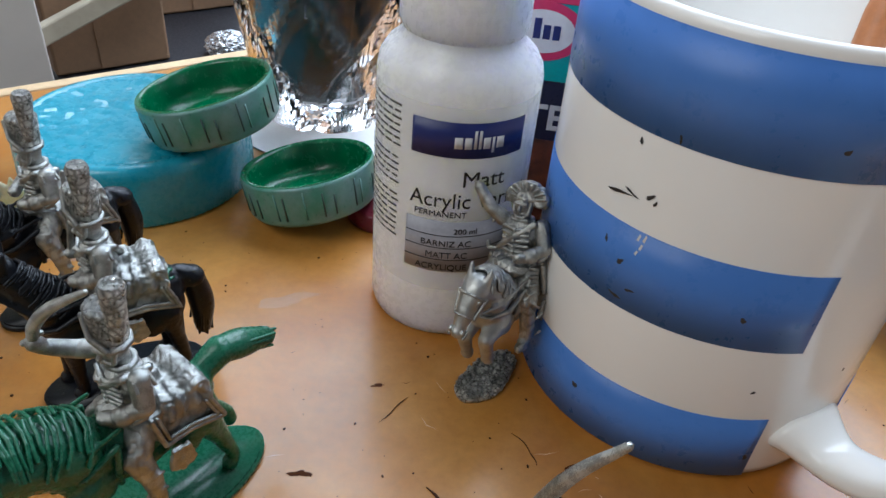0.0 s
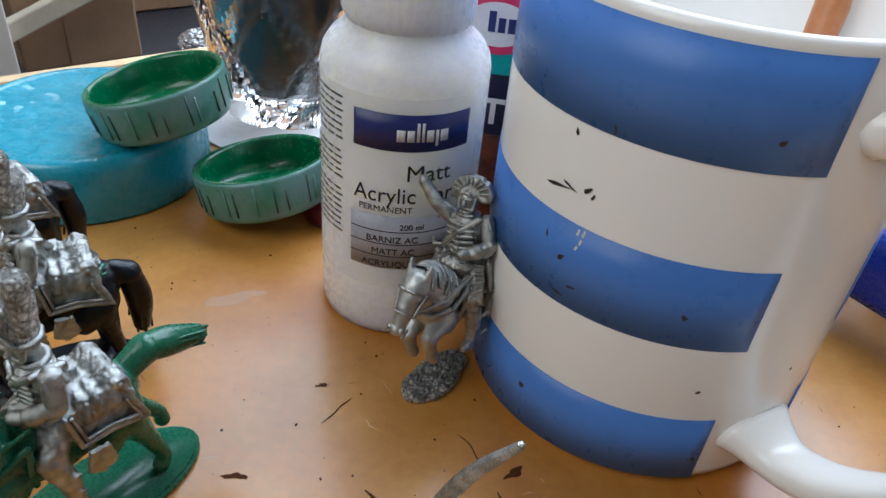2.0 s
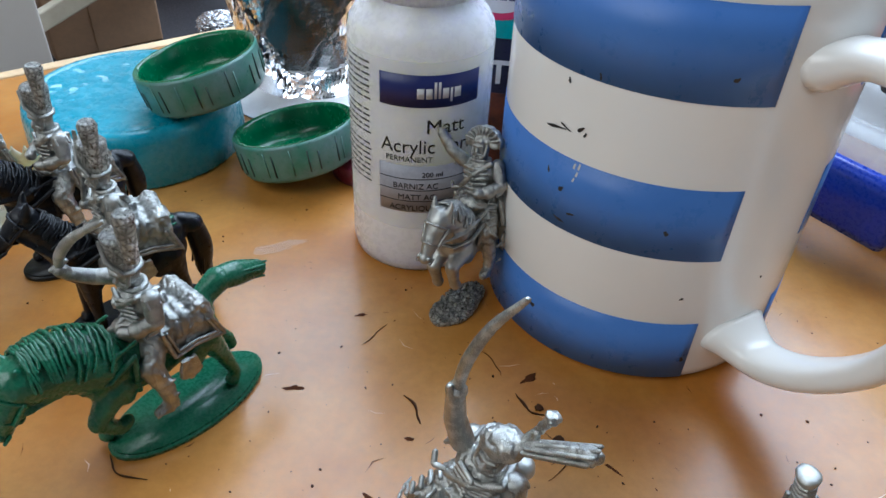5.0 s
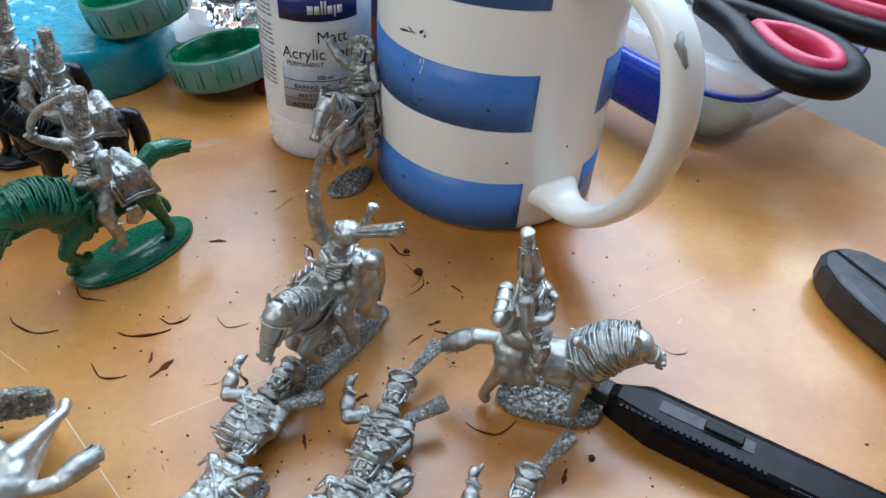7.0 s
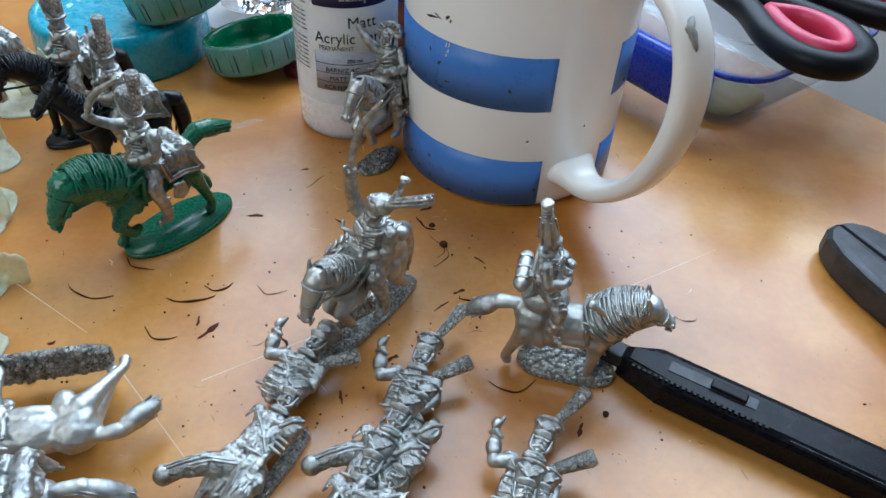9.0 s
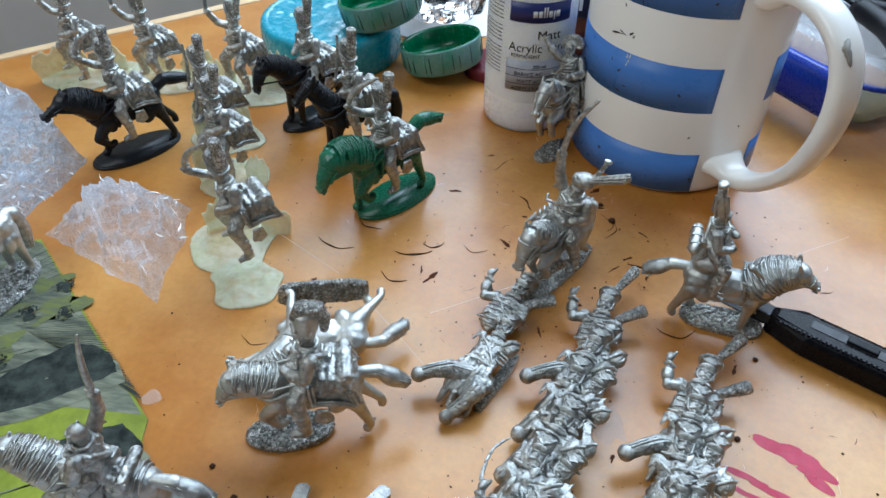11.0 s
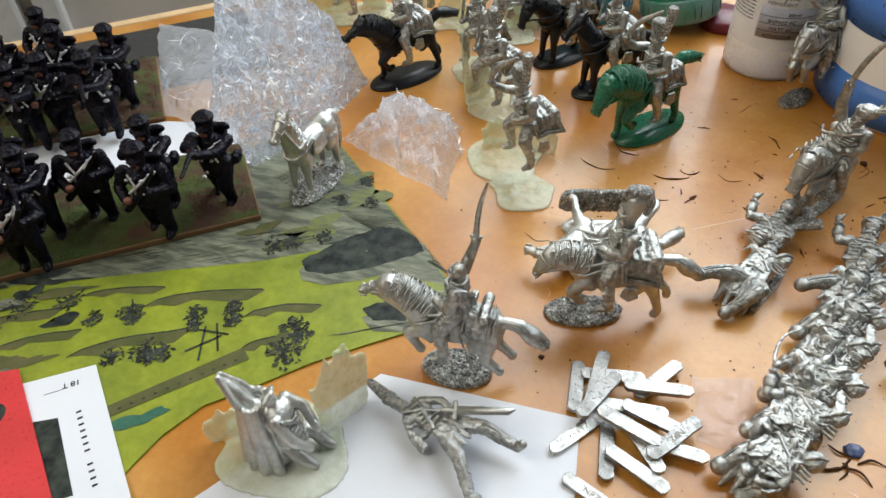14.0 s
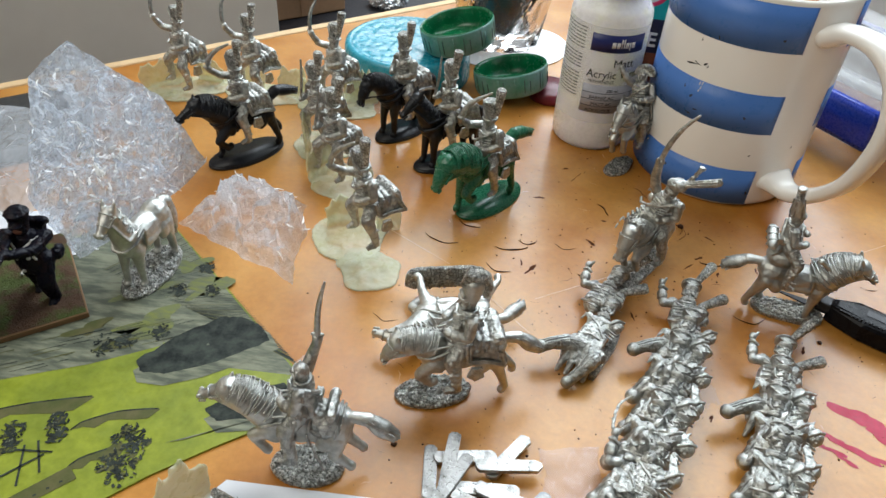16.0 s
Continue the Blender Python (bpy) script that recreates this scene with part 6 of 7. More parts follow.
for k in range(5):
    s.limb((-3, -3.6 + 1.8 * k, 8, 1.2), (3, -5 + 2.5 * k, 9.4, 1.1), (7.4, -6 + 3 * k, 9.2 + 0.6 * (k % 2), 0.8))
s.limb((-6, -4.6, 6, 1.4), (-7, -8.6, 7.4, 1.4), (-3, -9.8, 8.4, 1.2))
s.limb((-14, 4, 7, 1.7), (-8, 6.6, 9, 1.5), (-1, 4, 11.4, 1.3))
s.limb((-14, -4, 7, 1.7), (-10, -7, 4.6, 1.5), (-5, -8.6, 2.6, 1.3))
s.busy = False
blade = Matrix.Translation((10, 9, 14)) @ Euler((radians(20), radians(-11), radians(23))).to_matrix().to_4x4()
keep_m, s.m, s.fine = s.m.copy(), s.m @ blade, True
s.slab([(-12, -1.3), (5, -1.1), (7.4, 0.6), (5.6, 1.3), (-12, 1.3)], -0.5, 1.0)
s.limb((-12, -2.6, 0, 0.8), (-12, 2.6, 0, 0.8))
s.limb((-12, 0, 0, 0.9), (-16, 0, 0, 0.9))
s.m, s.fine = keep_m, False
s.fur((-25, 0.4, 5.2, 2.2), (-29, 1.0, 5.6, 1.9), (-33, 1.6, 6.0, 1.5))
s.line(0.6, (-16, -3.2, 8), (-11, 0, 9.6), (-5, 3.2, 9.2))
s.line(0.6, (-16, 3.2, 8), (-11, 0.4, 9.7), (-4, -3.2, 9.2))
s.line(0.7, (-5.4, -3.8, 7.4), (-5, 0, 9.6), (-5.4, 3.8, 7.4))
for k in range(6):
    s.line(0.4, (-16 + 1.8 * k, -1.6, 9.2), (-15.4 + 1.8 * k, 1.6, 9.4))
for lg in ([(0, 2.4, 8.8), (9, 6, 10.8), (18, 6.6, 7.8)], [(0, -2.4, 8.8), (8, -7, 9.8), (15, -13, 5.8)]):
    s.line(0.5, *lg)
rng = random.Random(4)
SW = s.cast("trooper_casting", TIN, 0.42, 0.10)
put("trooper_casting", SW, at(-87, -78, 0.4, -16), "bare metal casting of a swordsman lying on white paper", "toy figure")
# the cloaked one in the putty
s = Sculpt()
s.limb((0, 0, 2, 7.4), (-1.0, 0, 12, 6.4), (-2.2, 0, 20, 4.6))
for k in range(10):
    a = radians(64 + 25 * k)
    s.limb((9.6 * math.cos(a), 8.8 * math.sin(a), 0.6, 1.9), (7.0 * math.cos(a) - 1.4, 6.6 * math.sin(a), 13, 1.7), (4.4 * math.cos(a) - 3.4, 4.2 * math.sin(a), 25, 1.1))
# the raised hood, a thick folded leaf
for y in (-1, 1):
    s.limb((-3, y * 4.2, 20, 1.2), (-7.4, y * 3.4, 28, 1.0), (-11.4, y * 0.8, 35, 0.9))
s.limb((-4.6, 0, 22, 2.8), (-8.2, 0, 29, 1.9), (-11.2, 0, 34, 0.9))
# chest, arms and crumpled coat
s.ball((3.4, 0, 20), (4.2, 5.2, 4.6))
s.ball((4.6, 0, 12), (5.0, 5.6, 6.6))
s.ball((1.6, 0, 26.4), (2.4, 2.2, 2.6))
s.limb((1.6, -3, 28, 0.9), (2.6, 0, 29.2, 1.1), (1.6, 3, 28, 0.9))
s.limb((4, 4.4, 22, 1.9), (8.6, 5.2, 17.6, 1.7), (12, 2.4, 14, 1.5), (13.4, 1.4, 12.6, 1.6))
s.limb((4, -4.4, 22, 1.9), (8.4, -5.8, 15, 1.7), (12.4, -4, 10, 1.5))
s.limb((4, 3, 9, 2.6), (10.4, 3.8, 6.4, 2.2), (14.6, 2.6, 3.0, 1.8), (16.4, 2.4, 2.4, 1.4))
s.limb((4, -3, 8, 2.6), (10, -5, 4.6, 2.1), (13, -5, 2.2, 1.7))
for k in range(6):
    s.line(0.5, (6.2 + 0.5 * k, -4.6, 18 - 2.0 * k), (8.4 + 0.3 * k, 0, 19.4 - 2.2 * k), (6.4 + 0.4 * k, 4.6, 17 - 2.0 * k))
s.line(0.7, (6.4, -4.4, 22), (8.2, 0, 17), (7.4, 4.4, 11))
put("trooper_casting", s.cast("trooper_casting", TIN, 0.42, 0.10), at(-132, -93, 0, 8) @ Matrix.Scale(0.9, 4), "bare metal casting of a cloaked rider standing in pale putty", "toy figure")

# ---- putty ----
def putty(name, x, y, rx, ry, h, seed, rz=0, label="patch of pale green translucent putty on the table", fins=()):
    s = Sculpt()
    s.slab(blob_outline(rx, ry, 60, 0.13, seed), 0, 1.0)
    rng = random.Random(seed)
    for _ in range(12):
        a, q = rng.uniform(0, 6.28), rng.uniform(0, 0.7)
        s.ball((rx * q * math.cos(a), ry * q * math.sin(a), 0.6), (rng.uniform(3, 6), rng.uniform(3, 5), rng.uniform(0.8, h * 0.22)))
    for fx, fy, fw, fh, fr in fins:
        fw, fh = fw * 1.25, fh * 1.4
        # a torn upright sheet, ragged along its top
        top = [(-fw / 2 + fw * k / 12, fh * (0.72 + 0.3 * rng.random()) * (1 - 0.35 * abs(k / 6 - 1) ** 3)) for k in range(13)]
        side = [(-fw * 0.42, 0)] + top + [(fw * 0.42, 0)]
        keep, s.m = s.m.copy(), s.m @ Matrix.LocRotScale((fx, fy, 0), Euler((radians(90 + rng.uniform(-14, 14)), 0, radians(fr))), (1, 1, 1))
        s.slab(side[::-1], -0.65, 1.3)
        for _ in range(4):
            s.ball((rng.uniform(-0.35, 0.35) * fw, rng.uniform(0, fh * 0.5), rng.uniform(-0.6, 0.6)), (fw * 0.16, fh * 0.2, 1.2))
        s.m = keep
    return put(name, s.cast(name, PUTTY, 0.6, 0.35, 0.3), at(x, y, 0.1, rz), label, "putty", "patches of putty")


putty("putty", -212, 160, 24, 13, 9, 31, 20, fins=((-14, 2, 20, 13, 10), (10, 4, 12, 12, -20)))
putty("putty", -172, 160, 22, 12, 9, 32, 0, fins=((-10, 3, 14, 12, 0), (13, 2, 12, 15, 30)))
putty("putty", -134, 158, 22, 13, 9, 33, 0, fins=((12, 4, 16, 17, 20), (-12, 2, 12, 12, -10)))
putty("putty", -130, 118, 15, 14, 8, 34, 40, fins=((-9, 0, 10, 15, 60), (9, 4, 9, 14, 20)))
putty("putty", -116, 90, 15, 14, 8, 35, 0, fins=((-10, 3, 12, 14, 50), (10, -2, 8, 10, 0)))
putty("putty", -104, 52, 14, 17, 8, 36, 10, fins=((0, 8, 16, 13, 20), (16, 6, 9, 9, 10)))
putty("putty", -92, 34, 13, 11, 3, 37, 0)
putty("putty", -131, -93, 20, 15, 6, 38, 10, "pale green translucent putty holding the cloaked metal figure on paper", fins=((15, 12, 15, 25, 50), (-15, 2, 12, 10, 20)))

# ---- metal strips ----
STRIPS = []
for k in range(3):
    rr = random.Random(40 + k)
    so = [(-9.5, -0.9), (-8.4, -1.95), (-3, -2.05), (4, -2.0), (8.2, -2.0), (9.6, -0.6), (9.4, 0.9), (8.0, 1.9), (1, 2.05), (-6, 1.95), (-8.8, 1.9), (-9.6, 0.6)]
    STRIPS.append(mesh_of("metal_strip", plate([(x + rr.uniform(-0.3, 0.3), y + rr.uniform(-0.15, 0.15)) for x, y in so], 1.5, 0, 0.10), STRIPM, False))
BARS = [mesh_of("engraved_mark", block(0.22, h, 0.05, 0, 1.51), CRUMB, False) for h in (1.2, 1.7)]
NPZ = mesh_of("engraved_mark", moved(words("NPZ", 2.6, 0.02)[0], Matrix.Translation((-3.4, -0.9, 1.53))), CRUMB, False)
for k, (x, y, a) in enumerate(((-56.9, -50.4, -85), (-51.5, -47, -93), (-47, -43.6, 12), (-50.0, -54.1, -117), (-34.2, -47.1, 9), (-34.5, -42.9, -125), (-39.9, -54.7, 3), (-54.2, -65.9, -126), (-45.4, -69.0, -83),
                               (-36.3, -65.8, -53), (-34.0, -57.8, -13), (-28.7, -62.5, -129), (-37.0, -73.4, -25), (-28.8, -64.5, -3), (-46.5, -83.5, -24), (-41, -62, 160))):
    z = (0.1, 1.9, 0.1, 3.7, 3.6, 1.8, 2.0, 0.1, 0.1, 1.9, 3.8, 3.7, 1.9, 1.9, 0.1, 3.8)[k]
    ob = put("metal_strip", STRIPS[k % 3], at(x, y, z, a, (k * 37 % 7) - 3, (k * 53 % 9) - 4), "bare metal base strip with engraved marks in a loose pile", "metal strip", "pile of metal strips")
    if k in (11, 14):
        mk = new("engraved_mark", NPZ)
        mk.parent = ob
    if k in (4, 7, 9):
        for n in range(5):
            mk = new("engraved_mark", BARS[n % 2])
            mk.parent = ob
            mk.matrix_basis = at(-3.6 + 1.5 * n, 0.2 * (n % 3), 0, -20 + 17 * (n % 4))

# ---- papers and card ----
card = thing("printed_card", None, None, at(0, 0, 0), "glossy printed card with a green battlefield picture on the table", "card")
card_outline = [(-101.7, -22.5), (-173.4, 45), (-212, 32), (-310, -40), (-330, -120), (-230, -150), (-172, -128), (-168.5, -109), (-166, -99), (-160, -87), (-149, -77), (-136, -64), (-121.5, -52), (-107, -41), (-98.5, -37.5)]
part("sheet", plate(card_outline, 0.8, 0.05), LIME, card, "lime green printed sheet", smooth=False)


def printed(pts, mat, z, name="print"):
    bm = bmesh.new()
    bm.faces.new([bm.verts.new((x, y, CZ + 3 * (z - CZ))) for x, y in pts])
    bmesh.ops.triangulate(bm, faces=bm.faces)
    bmesh.ops.recalc_face_normals(bm, faces=bm.faces)
    return part(name, bm, mat, card, smooth=False)


def printed_all(polys, mat, name):
    bm = bmesh.new()
    for pts, z in polys:
        bm.faces.new([bm.verts.new((x, y, CZ + 3 * (z - CZ))) for x, y in pts])
    bmesh.ops.triangulate(bm, faces=bm.faces)
    return part(name, bm, mat, card, smooth=False)


def q4(cx, cy, rx, ry, rot, seed, wob=0.2, n=40):
    c, s_ = math.cos(radians(rot)), math.sin(radians(rot))
    return [(cx + x * c - y * s_, cy + x * s_ + y * c) for x, y in blob_outline(rx, ry, n, wob, seed)]


CZ = 0.87
printed([(-104, -21.5), (-172, 43), (-200, 50), (-216, 10), (-180, -14), (-150, -15), (-128, -22)], GREYPRINT, CZ, "grey_field")
printed([(-160, -6), (-152, -16), (-172, -28), (-226, -52), (-300, -84), (-306, -70), (-262, -40), (-186, -2)], GREYPRINT, CZ + 0.01, "grey_field")
# hedged dark fields with a softer shade under each
for pts in ([(-158, -24), (-155, -28), (-147, -28), (-137, -23), (-126, -15), (-118, -8), (-123, -2), (-131, 1), (-138, 0), (-149, -11)], [(-129, -39), (-124, -43), (-112, -40), (-101, -34), (-98, -38), (-99, -31), (-108, -25), (-120, -31)]):
    c = sum((Vector(p) for p in pts), Vector((0, 0))) / len(pts)
    printed([tuple(c + (Vector(p) - c) * 1.08 + Vector((2.5, -3.5))) for p in pts], GREYPRINT, CZ + 0.035, "field_shade")
    rough_edge = []
    for p, q in zip(pts, pts[1:] + pts[:1]):
        for n in range(5):
            v = Vector(p).lerp(Vector(q), n / 5)
            rough_edge.append(tuple(v + Vector((noise.noise(Vector((*v, 1))), noise.noise(Vector((*v, 5))))) * 1.1))
    printed(rough_edge, DARKPRINT, CZ + 0.04, "dark_field")
    for k in range(9):
        v = c + Vector((noise.noise(Vector((k, 2, 0))), noise.noise(Vector((k, 7, 0))))) * 13
        printed([tuple(v), tuple(v + Vector((1.1, 0.5))), tuple(v + Vector((0.2, 1.0)))], GREYPRINT, CZ + 0.046 + 0.001 * k, "pale_fleck")
printed([(-131, -51), (-136, -53), (-105, -36.5), (-103.5, -34)], GREYPRINT, CZ + 0.05, "path")


def bank(l, r, rise, fall, seed):
    """A turf bank: a crooked crest line from l to r and a fading olive slope below it."""
    rs = random.Random(seed)
    a, b = Vector(l), Vector(r)
    d = b - a
    n_ = Vector((-d.y, d.x)).normalized()
    top = [a + d * u + n_ * (rise * math.sin(math.pi * u ** 0.7) + rs.uniform(-0.25, 0.25)) for u in (0, 0.12, 0.25, 0.4, 0.55, 0.7, 0.85, 1)]
    low = [p - n_ * fall * w + d * 0.02 for p, w in zip(top, (0.05, 0.5, 0.9, 0.6, 0.8, 0.95, 0.9, 0.15))]
    printed([tuple(p) for p in top + low[::-1]], OLIVEPRINT, CZ + 0.020 + 0.001 * seed, "bank")
    edge = [p - n_ * 0.55 for p in top]
    printed([tuple(p) for p in top + edge[::-1]], DARKPRINT, CZ + 0.034 + 0.001 * seed, "bank_shadow")


for k, (l, r, rise, fall) in enumerate((((-223, -60), (-198, -48), 2.2, 4.0), ((-200, -58), (-165, -40), 3.4, 6.0), ((-165, -53), (-143, -41), 3.0, 4.6), ((-211, -83), (-180, -62), 2.6, 6.0), ((-160, -66), (-147, -55), 2.0, 4.5), ((-236, -88), (-214, -72), 2.0, 4.5), ((-250, -82), (-226, -66), 2.0, 5.0))):
    bank(l, r, rise, fall, k)
rng = random.Random(77)
for k, (cx, cy, sz) in enumerate(((-171, -19, 4.6), (-165, -17, 3.6), (-156, -11, 3.6), (-213, -67, 3.2), (-203, -61, 4.2), (-200, -63, 3.4), (-181, -56, 3.6), (-179, -60, 3.0), (-170, -51, 3.4), (-168, -55, 3.0), (-147, -53, 4.8), (-143, -56, 4.0), (-144, -64, 4.6), (-148, -62, 4.0), (-197, -79, 3.6), (-189, -74, 4.2), (-183, -73, 4.0), (-186, -76, 3.2), (-226, -62, 5), (-240, -70, 5), (-158, 10, 3.4), (-146, 12, 3), (-152, 24, 3))):
    polys = []
    for n in range(46):
        a, q = rng.uniform(0, 6.28), rng.random() ** 0.8
        x, y = cx + 0.95 * sz * q * math.cos(a), cy + 1.15 * sz * q * math.sin(a)
        polys.append((q4(x, y, rng.uniform(0.3, 1.1), rng.uniform(0.2, 0.55), rng.uniform(0, 180), k * 40 + n, 0.5, 9), CZ + 0.06 + 0.0012 * n))
    printed_all(polys, DARKPRINT, "dark_clump")
    printed_all([(q4(cx + rng.uniform(-0.6, 0.6) * sz, cy + rng.uniform(-0.8, 0.8) * sz, sz * 0.4, sz * 0.2, rng.uniform(20, 60), k * 7 + n, 0.4, 16), CZ + 0.046 + 0.002 * n) for n in range(4)], OLIVEPRINT, "olive_shade")
    printed_all([(q4(cx + rng.uniform(-0.8, 0.8) * sz, cy + rng.uniform(-0.9, 0.9) * sz, 0.32, 0.2, rng.uniform(0, 180), k * 9 + n, 0.3, 8), CZ + 0.125) for n in range(5)], GREYPRINT, "pale_fleck")
for a, b in (((-175, -60), (-170, -73)), ((-168, -62), (-176, -71)), ((-172, -58), (-166, -68)), ((-177, -62), (-166, -61))):
    d = (Vector(b) - Vector(a)).normalized()
    nx = Vector((-d.y, d.x)) * 0.32
    printed([tuple(Vector(a) + nx), tuple(Vector(b) + nx), tuple(Vector(b) - nx), tuple(Vector(a) - nx)], DARKPRINT, CZ + 0.09, "post")
for k in range(70):
    u = k / 69
    a, b = Vector((-106 - 66 * u, -17 + 60 * u)), Vector((-130 - 60 * u, -6 + 22 * u))
    w = Vector((0.2 + 0.2 * (k % 3), 0.25))
    printed([tuple(a), tuple(a + w), tuple(b + w), tuple(b)], DARKPRINT if k % 4 else OLIVEPRINT, CZ + 0.03, "furrow")
for k in range(90):
    p = Vector((-158, -20)) + Vector((-0.90, -0.44)) * rng.uniform(-20, 110) + Vector((0.44, -0.90)) * rng.uniform(-15, -2.0)
    l = rng.uniform(3, 14)
    d, n_ = Vector((-0.86, -0.51)) * l, Vector((0.51, -0.86)) * rng.uniform(0.15, 0.5)
    printed([tuple(p), tuple(p + d), tuple(p + d + n_ * 0.4), tuple(p + n_)], DARKPRINT if k % 3 else OLIVEPRINT, CZ + 0.03 + 0.0004 * k, "furrow")
for k in range(64):
    # dim hedges and ground at the far end of the picture
    cx, cy = rng.uniform(-285, -222), rng.uniform(-112, -55)
    printed(q4(cx, cy, rng.uniform(3, 10), rng.uniform(1.0, 3.0), rng.uniform(20, 45), 300 + k, 0.4, 22), (DARKPRINT, OLIVEPRINT, GREYPRINT)[k % 3], CZ + 0.05 + 0.0005 * k, "far_hedge")
for k, (cx, cy, rx, ry, rot) in enumerate(((-160, -7, 11, 4.5, 40), (-148, 14, 9, 4, 60), (-160, 24, 8, 3, 40), (-170, 8, 8, 3, 30))):
    printed(q4(cx, cy, rx, ry, rot, 500 + k, 0.6, 44), GRASSPRINT, CZ + 0.031 + 0.001 * k, "grass_patch")
printed(q4(-180, -13, 6, 3, 35, 521, 0.5, 26), OLIVEPRINT, CZ + 0.036, "grass_patch")
printed([(-187, -95), (-184, -98), (-155, -68), (-159, -64.5)], OLIVEPRINT, CZ + 0.05, "fence")
printed(q4(-175.8, -96.6, 7.4, 2.4, 44, 88, 0.35, 36), TEALPRINT, CZ + 0.05, "water")
for k in range(24):
    u = k / 23
    p = Vector((-185.5 + 28 * u, -97.6 + 29 * u))
    printed([(p.x - 0.3, p.y - 0.3), (p.x + 0.5, p.y + 0.1), (p.x + 0.3, p.y + 0.7), (p.x - 0.5, p.y + 0.3)], OLIVEPRINT if k % 2 else DARKPRINT, CZ + 0.08, "rail_tick")

thing("paper_sheet", plate([(-54, -60.5), (-114, -61.5), (-148, -114), (-128, -160), (-40, -150), (-51, -88)], 0.25, 0.06), SHEET, None, "plain white paper sheet lying on the table", "paper", smooth=False)
thing("paper_sheet", plate([(-203, 22), (-224, 46), (-254, 40), (-400, -64), (-380, -84), (-300, -24)], 0.3, 0.95), SHEET, None, "white paper strip lying between two figure stands", "paper", smooth=False)
thing("slate_board", plate([tw(392, 12), tw(985, 12), tw(985, 78), tw(392, 78)], 0.7, 0.05, 0.2), SLATE, None, "dark slate grey board along the back edge of the table", "board", smooth=False)
leaf = thing("leaflet", None, None, None, "white leaflet with a red cover edge and small print", "leaflet")
part("page", plate([(-199.5, -83.5), (-163, -118), (-150, -160), (-230, -170), (-250, -120)], 0.5, 1.1), SHEET, leaf, "white page", smooth=False)
part("cover", plate([(-221, -92), (-182.5, -124.5), (-190, -165), (-260, -150), (-255, -110)], 0.7, 1.7), REDCARD, leaf, "red cover", smooth=False)
part("roundel", plate(oval(3.7, 4.6, 30, -216.6, -108.6), 0.06, 2.42), DARKPRINT, leaf, "dark round printed emblem", smooth=False)
for dx, dy in ((-0.9, 0.9), (0.9, -0.7)):
    part("roundel_mark", plate(oval(0.7, 1.5, 14, -216.2 + dx, -108.4 + dy), 0.05, 2.49), PALEINK, leaf, "pale mark in the emblem", smooth=False)
part("photo", plate([(-204.5, -106.5), (-198, -103), (-178, -122), (-186, -128)], 0.06, 1.62), DARKPRINT, leaf, "dark printed picture", smooth=False)
for k in range(12):
    if k == 7:
        continue
    u = k / 12
    p = Vector((-193.5 + 21 * u, -99.5 - 20 * u))
    part("small_print", moved(block(0.7, 1.5, 0.05), Matrix.Translation((p.x, p.y, 1.62)) @ Matrix.Rotation(radians(-44), 4, "Z")), INK, leaf, smooth=False)
bmw, w = words("18 T", 2.8, 0.03)
part("lettering", moved(bmw, Matrix.Translation((-200.6, -89.5, 1.64)) @ Matrix.Rotation(radians(219), 4, "Z")), INK, leaf, "printed number", smooth=False)
part("rule", moved(block(5, 0.15, 0.05), Matrix.Translation((-205.5, -96.0, 1.64)) @ Matrix.Rotation(radians(39), 4, "Z")), INK, leaf, smooth=False)

# ---- crumpled film ----
def facets(p, size, seed):
    """Height of a sheet creased into randomly tilted flat facets of about the given size."""
    q = p / size + Vector((seed * 3.7, seed * 1.3, 0))
    c = noise.voronoi(q)[1][0]
    return noise.noise_vector(c * 5.31 + Vector((seed, 2.0, 9.0))).dot(q - c) * size


def crumple(pts, height, seed, cells=90, ridge=1.0, peak=(0.5, 0.5)):
    """A crumpled sheet over a four-cornered outline."""
    bm = bmesh.new()
    P = [Vector(p) for p in pts]
    rows = []
    for i in range(cells + 1):
        row = []
        for k in range(cells + 1):
            u, v = i / cells, k / cells
            p = (P[0] * (1 - u) + P[1] * u) * (1 - v) + (P[3] * (1 - u) + P[2] * u) * v
            e = min(1, 7 * min(u, 1 - u, v, 1 - v))
            uu, vv = u ** (math.log(0.5) / math.log(peak[0])), v ** (math.log(0.5) / math.log(peak[1]))
            dome = (4 * uu * (1 - uu)) ** 0.7 * (4 * vv * (1 - vv)) ** 0.7
            q = Vector((p.x * 0.055, p.y * 0.055, seed))
            rg = 0
            amp, fr = 1.0, 1.0
            for o in range(3):
                rg += amp * (1 - 2.2 * abs(noise.noise(q * fr + Vector((0, 0, o * 5)))))
                amp *= 0.55
                fr *= 2.1
            edge = 3.0 * noise.noise(Vector((p.x * 0.05, p.y * 0.05, seed + 9)))
            z = 0.4 + height * dome * (0.62 + 0.25 * noise.noise(q * 0.7)) + ridge * e * (1.2 + 0.5 * rg + 1.5 * facets(Vector((p.x, p.y, seed)), 9.0, seed) + 1.2 * facets(Vector((p.x, p.y, seed)), 4.2, seed + 1))
            row.append(bm.verts.new((p.x + edge + 1.2 * noise.noise(q * 3), p.y + edge * 0.8 + 1.2 * noise.noise(q * 3 + Vector((4, 4, 4))), max(0.4 + 0.5 * e, z))))
        rows.append(row)
    for a, b in zip(rows, rows[1:]):
        for k in range(cells):
            bm.faces.new((a[k], b[k], b[k + 1], a[k + 1]))
    return bm


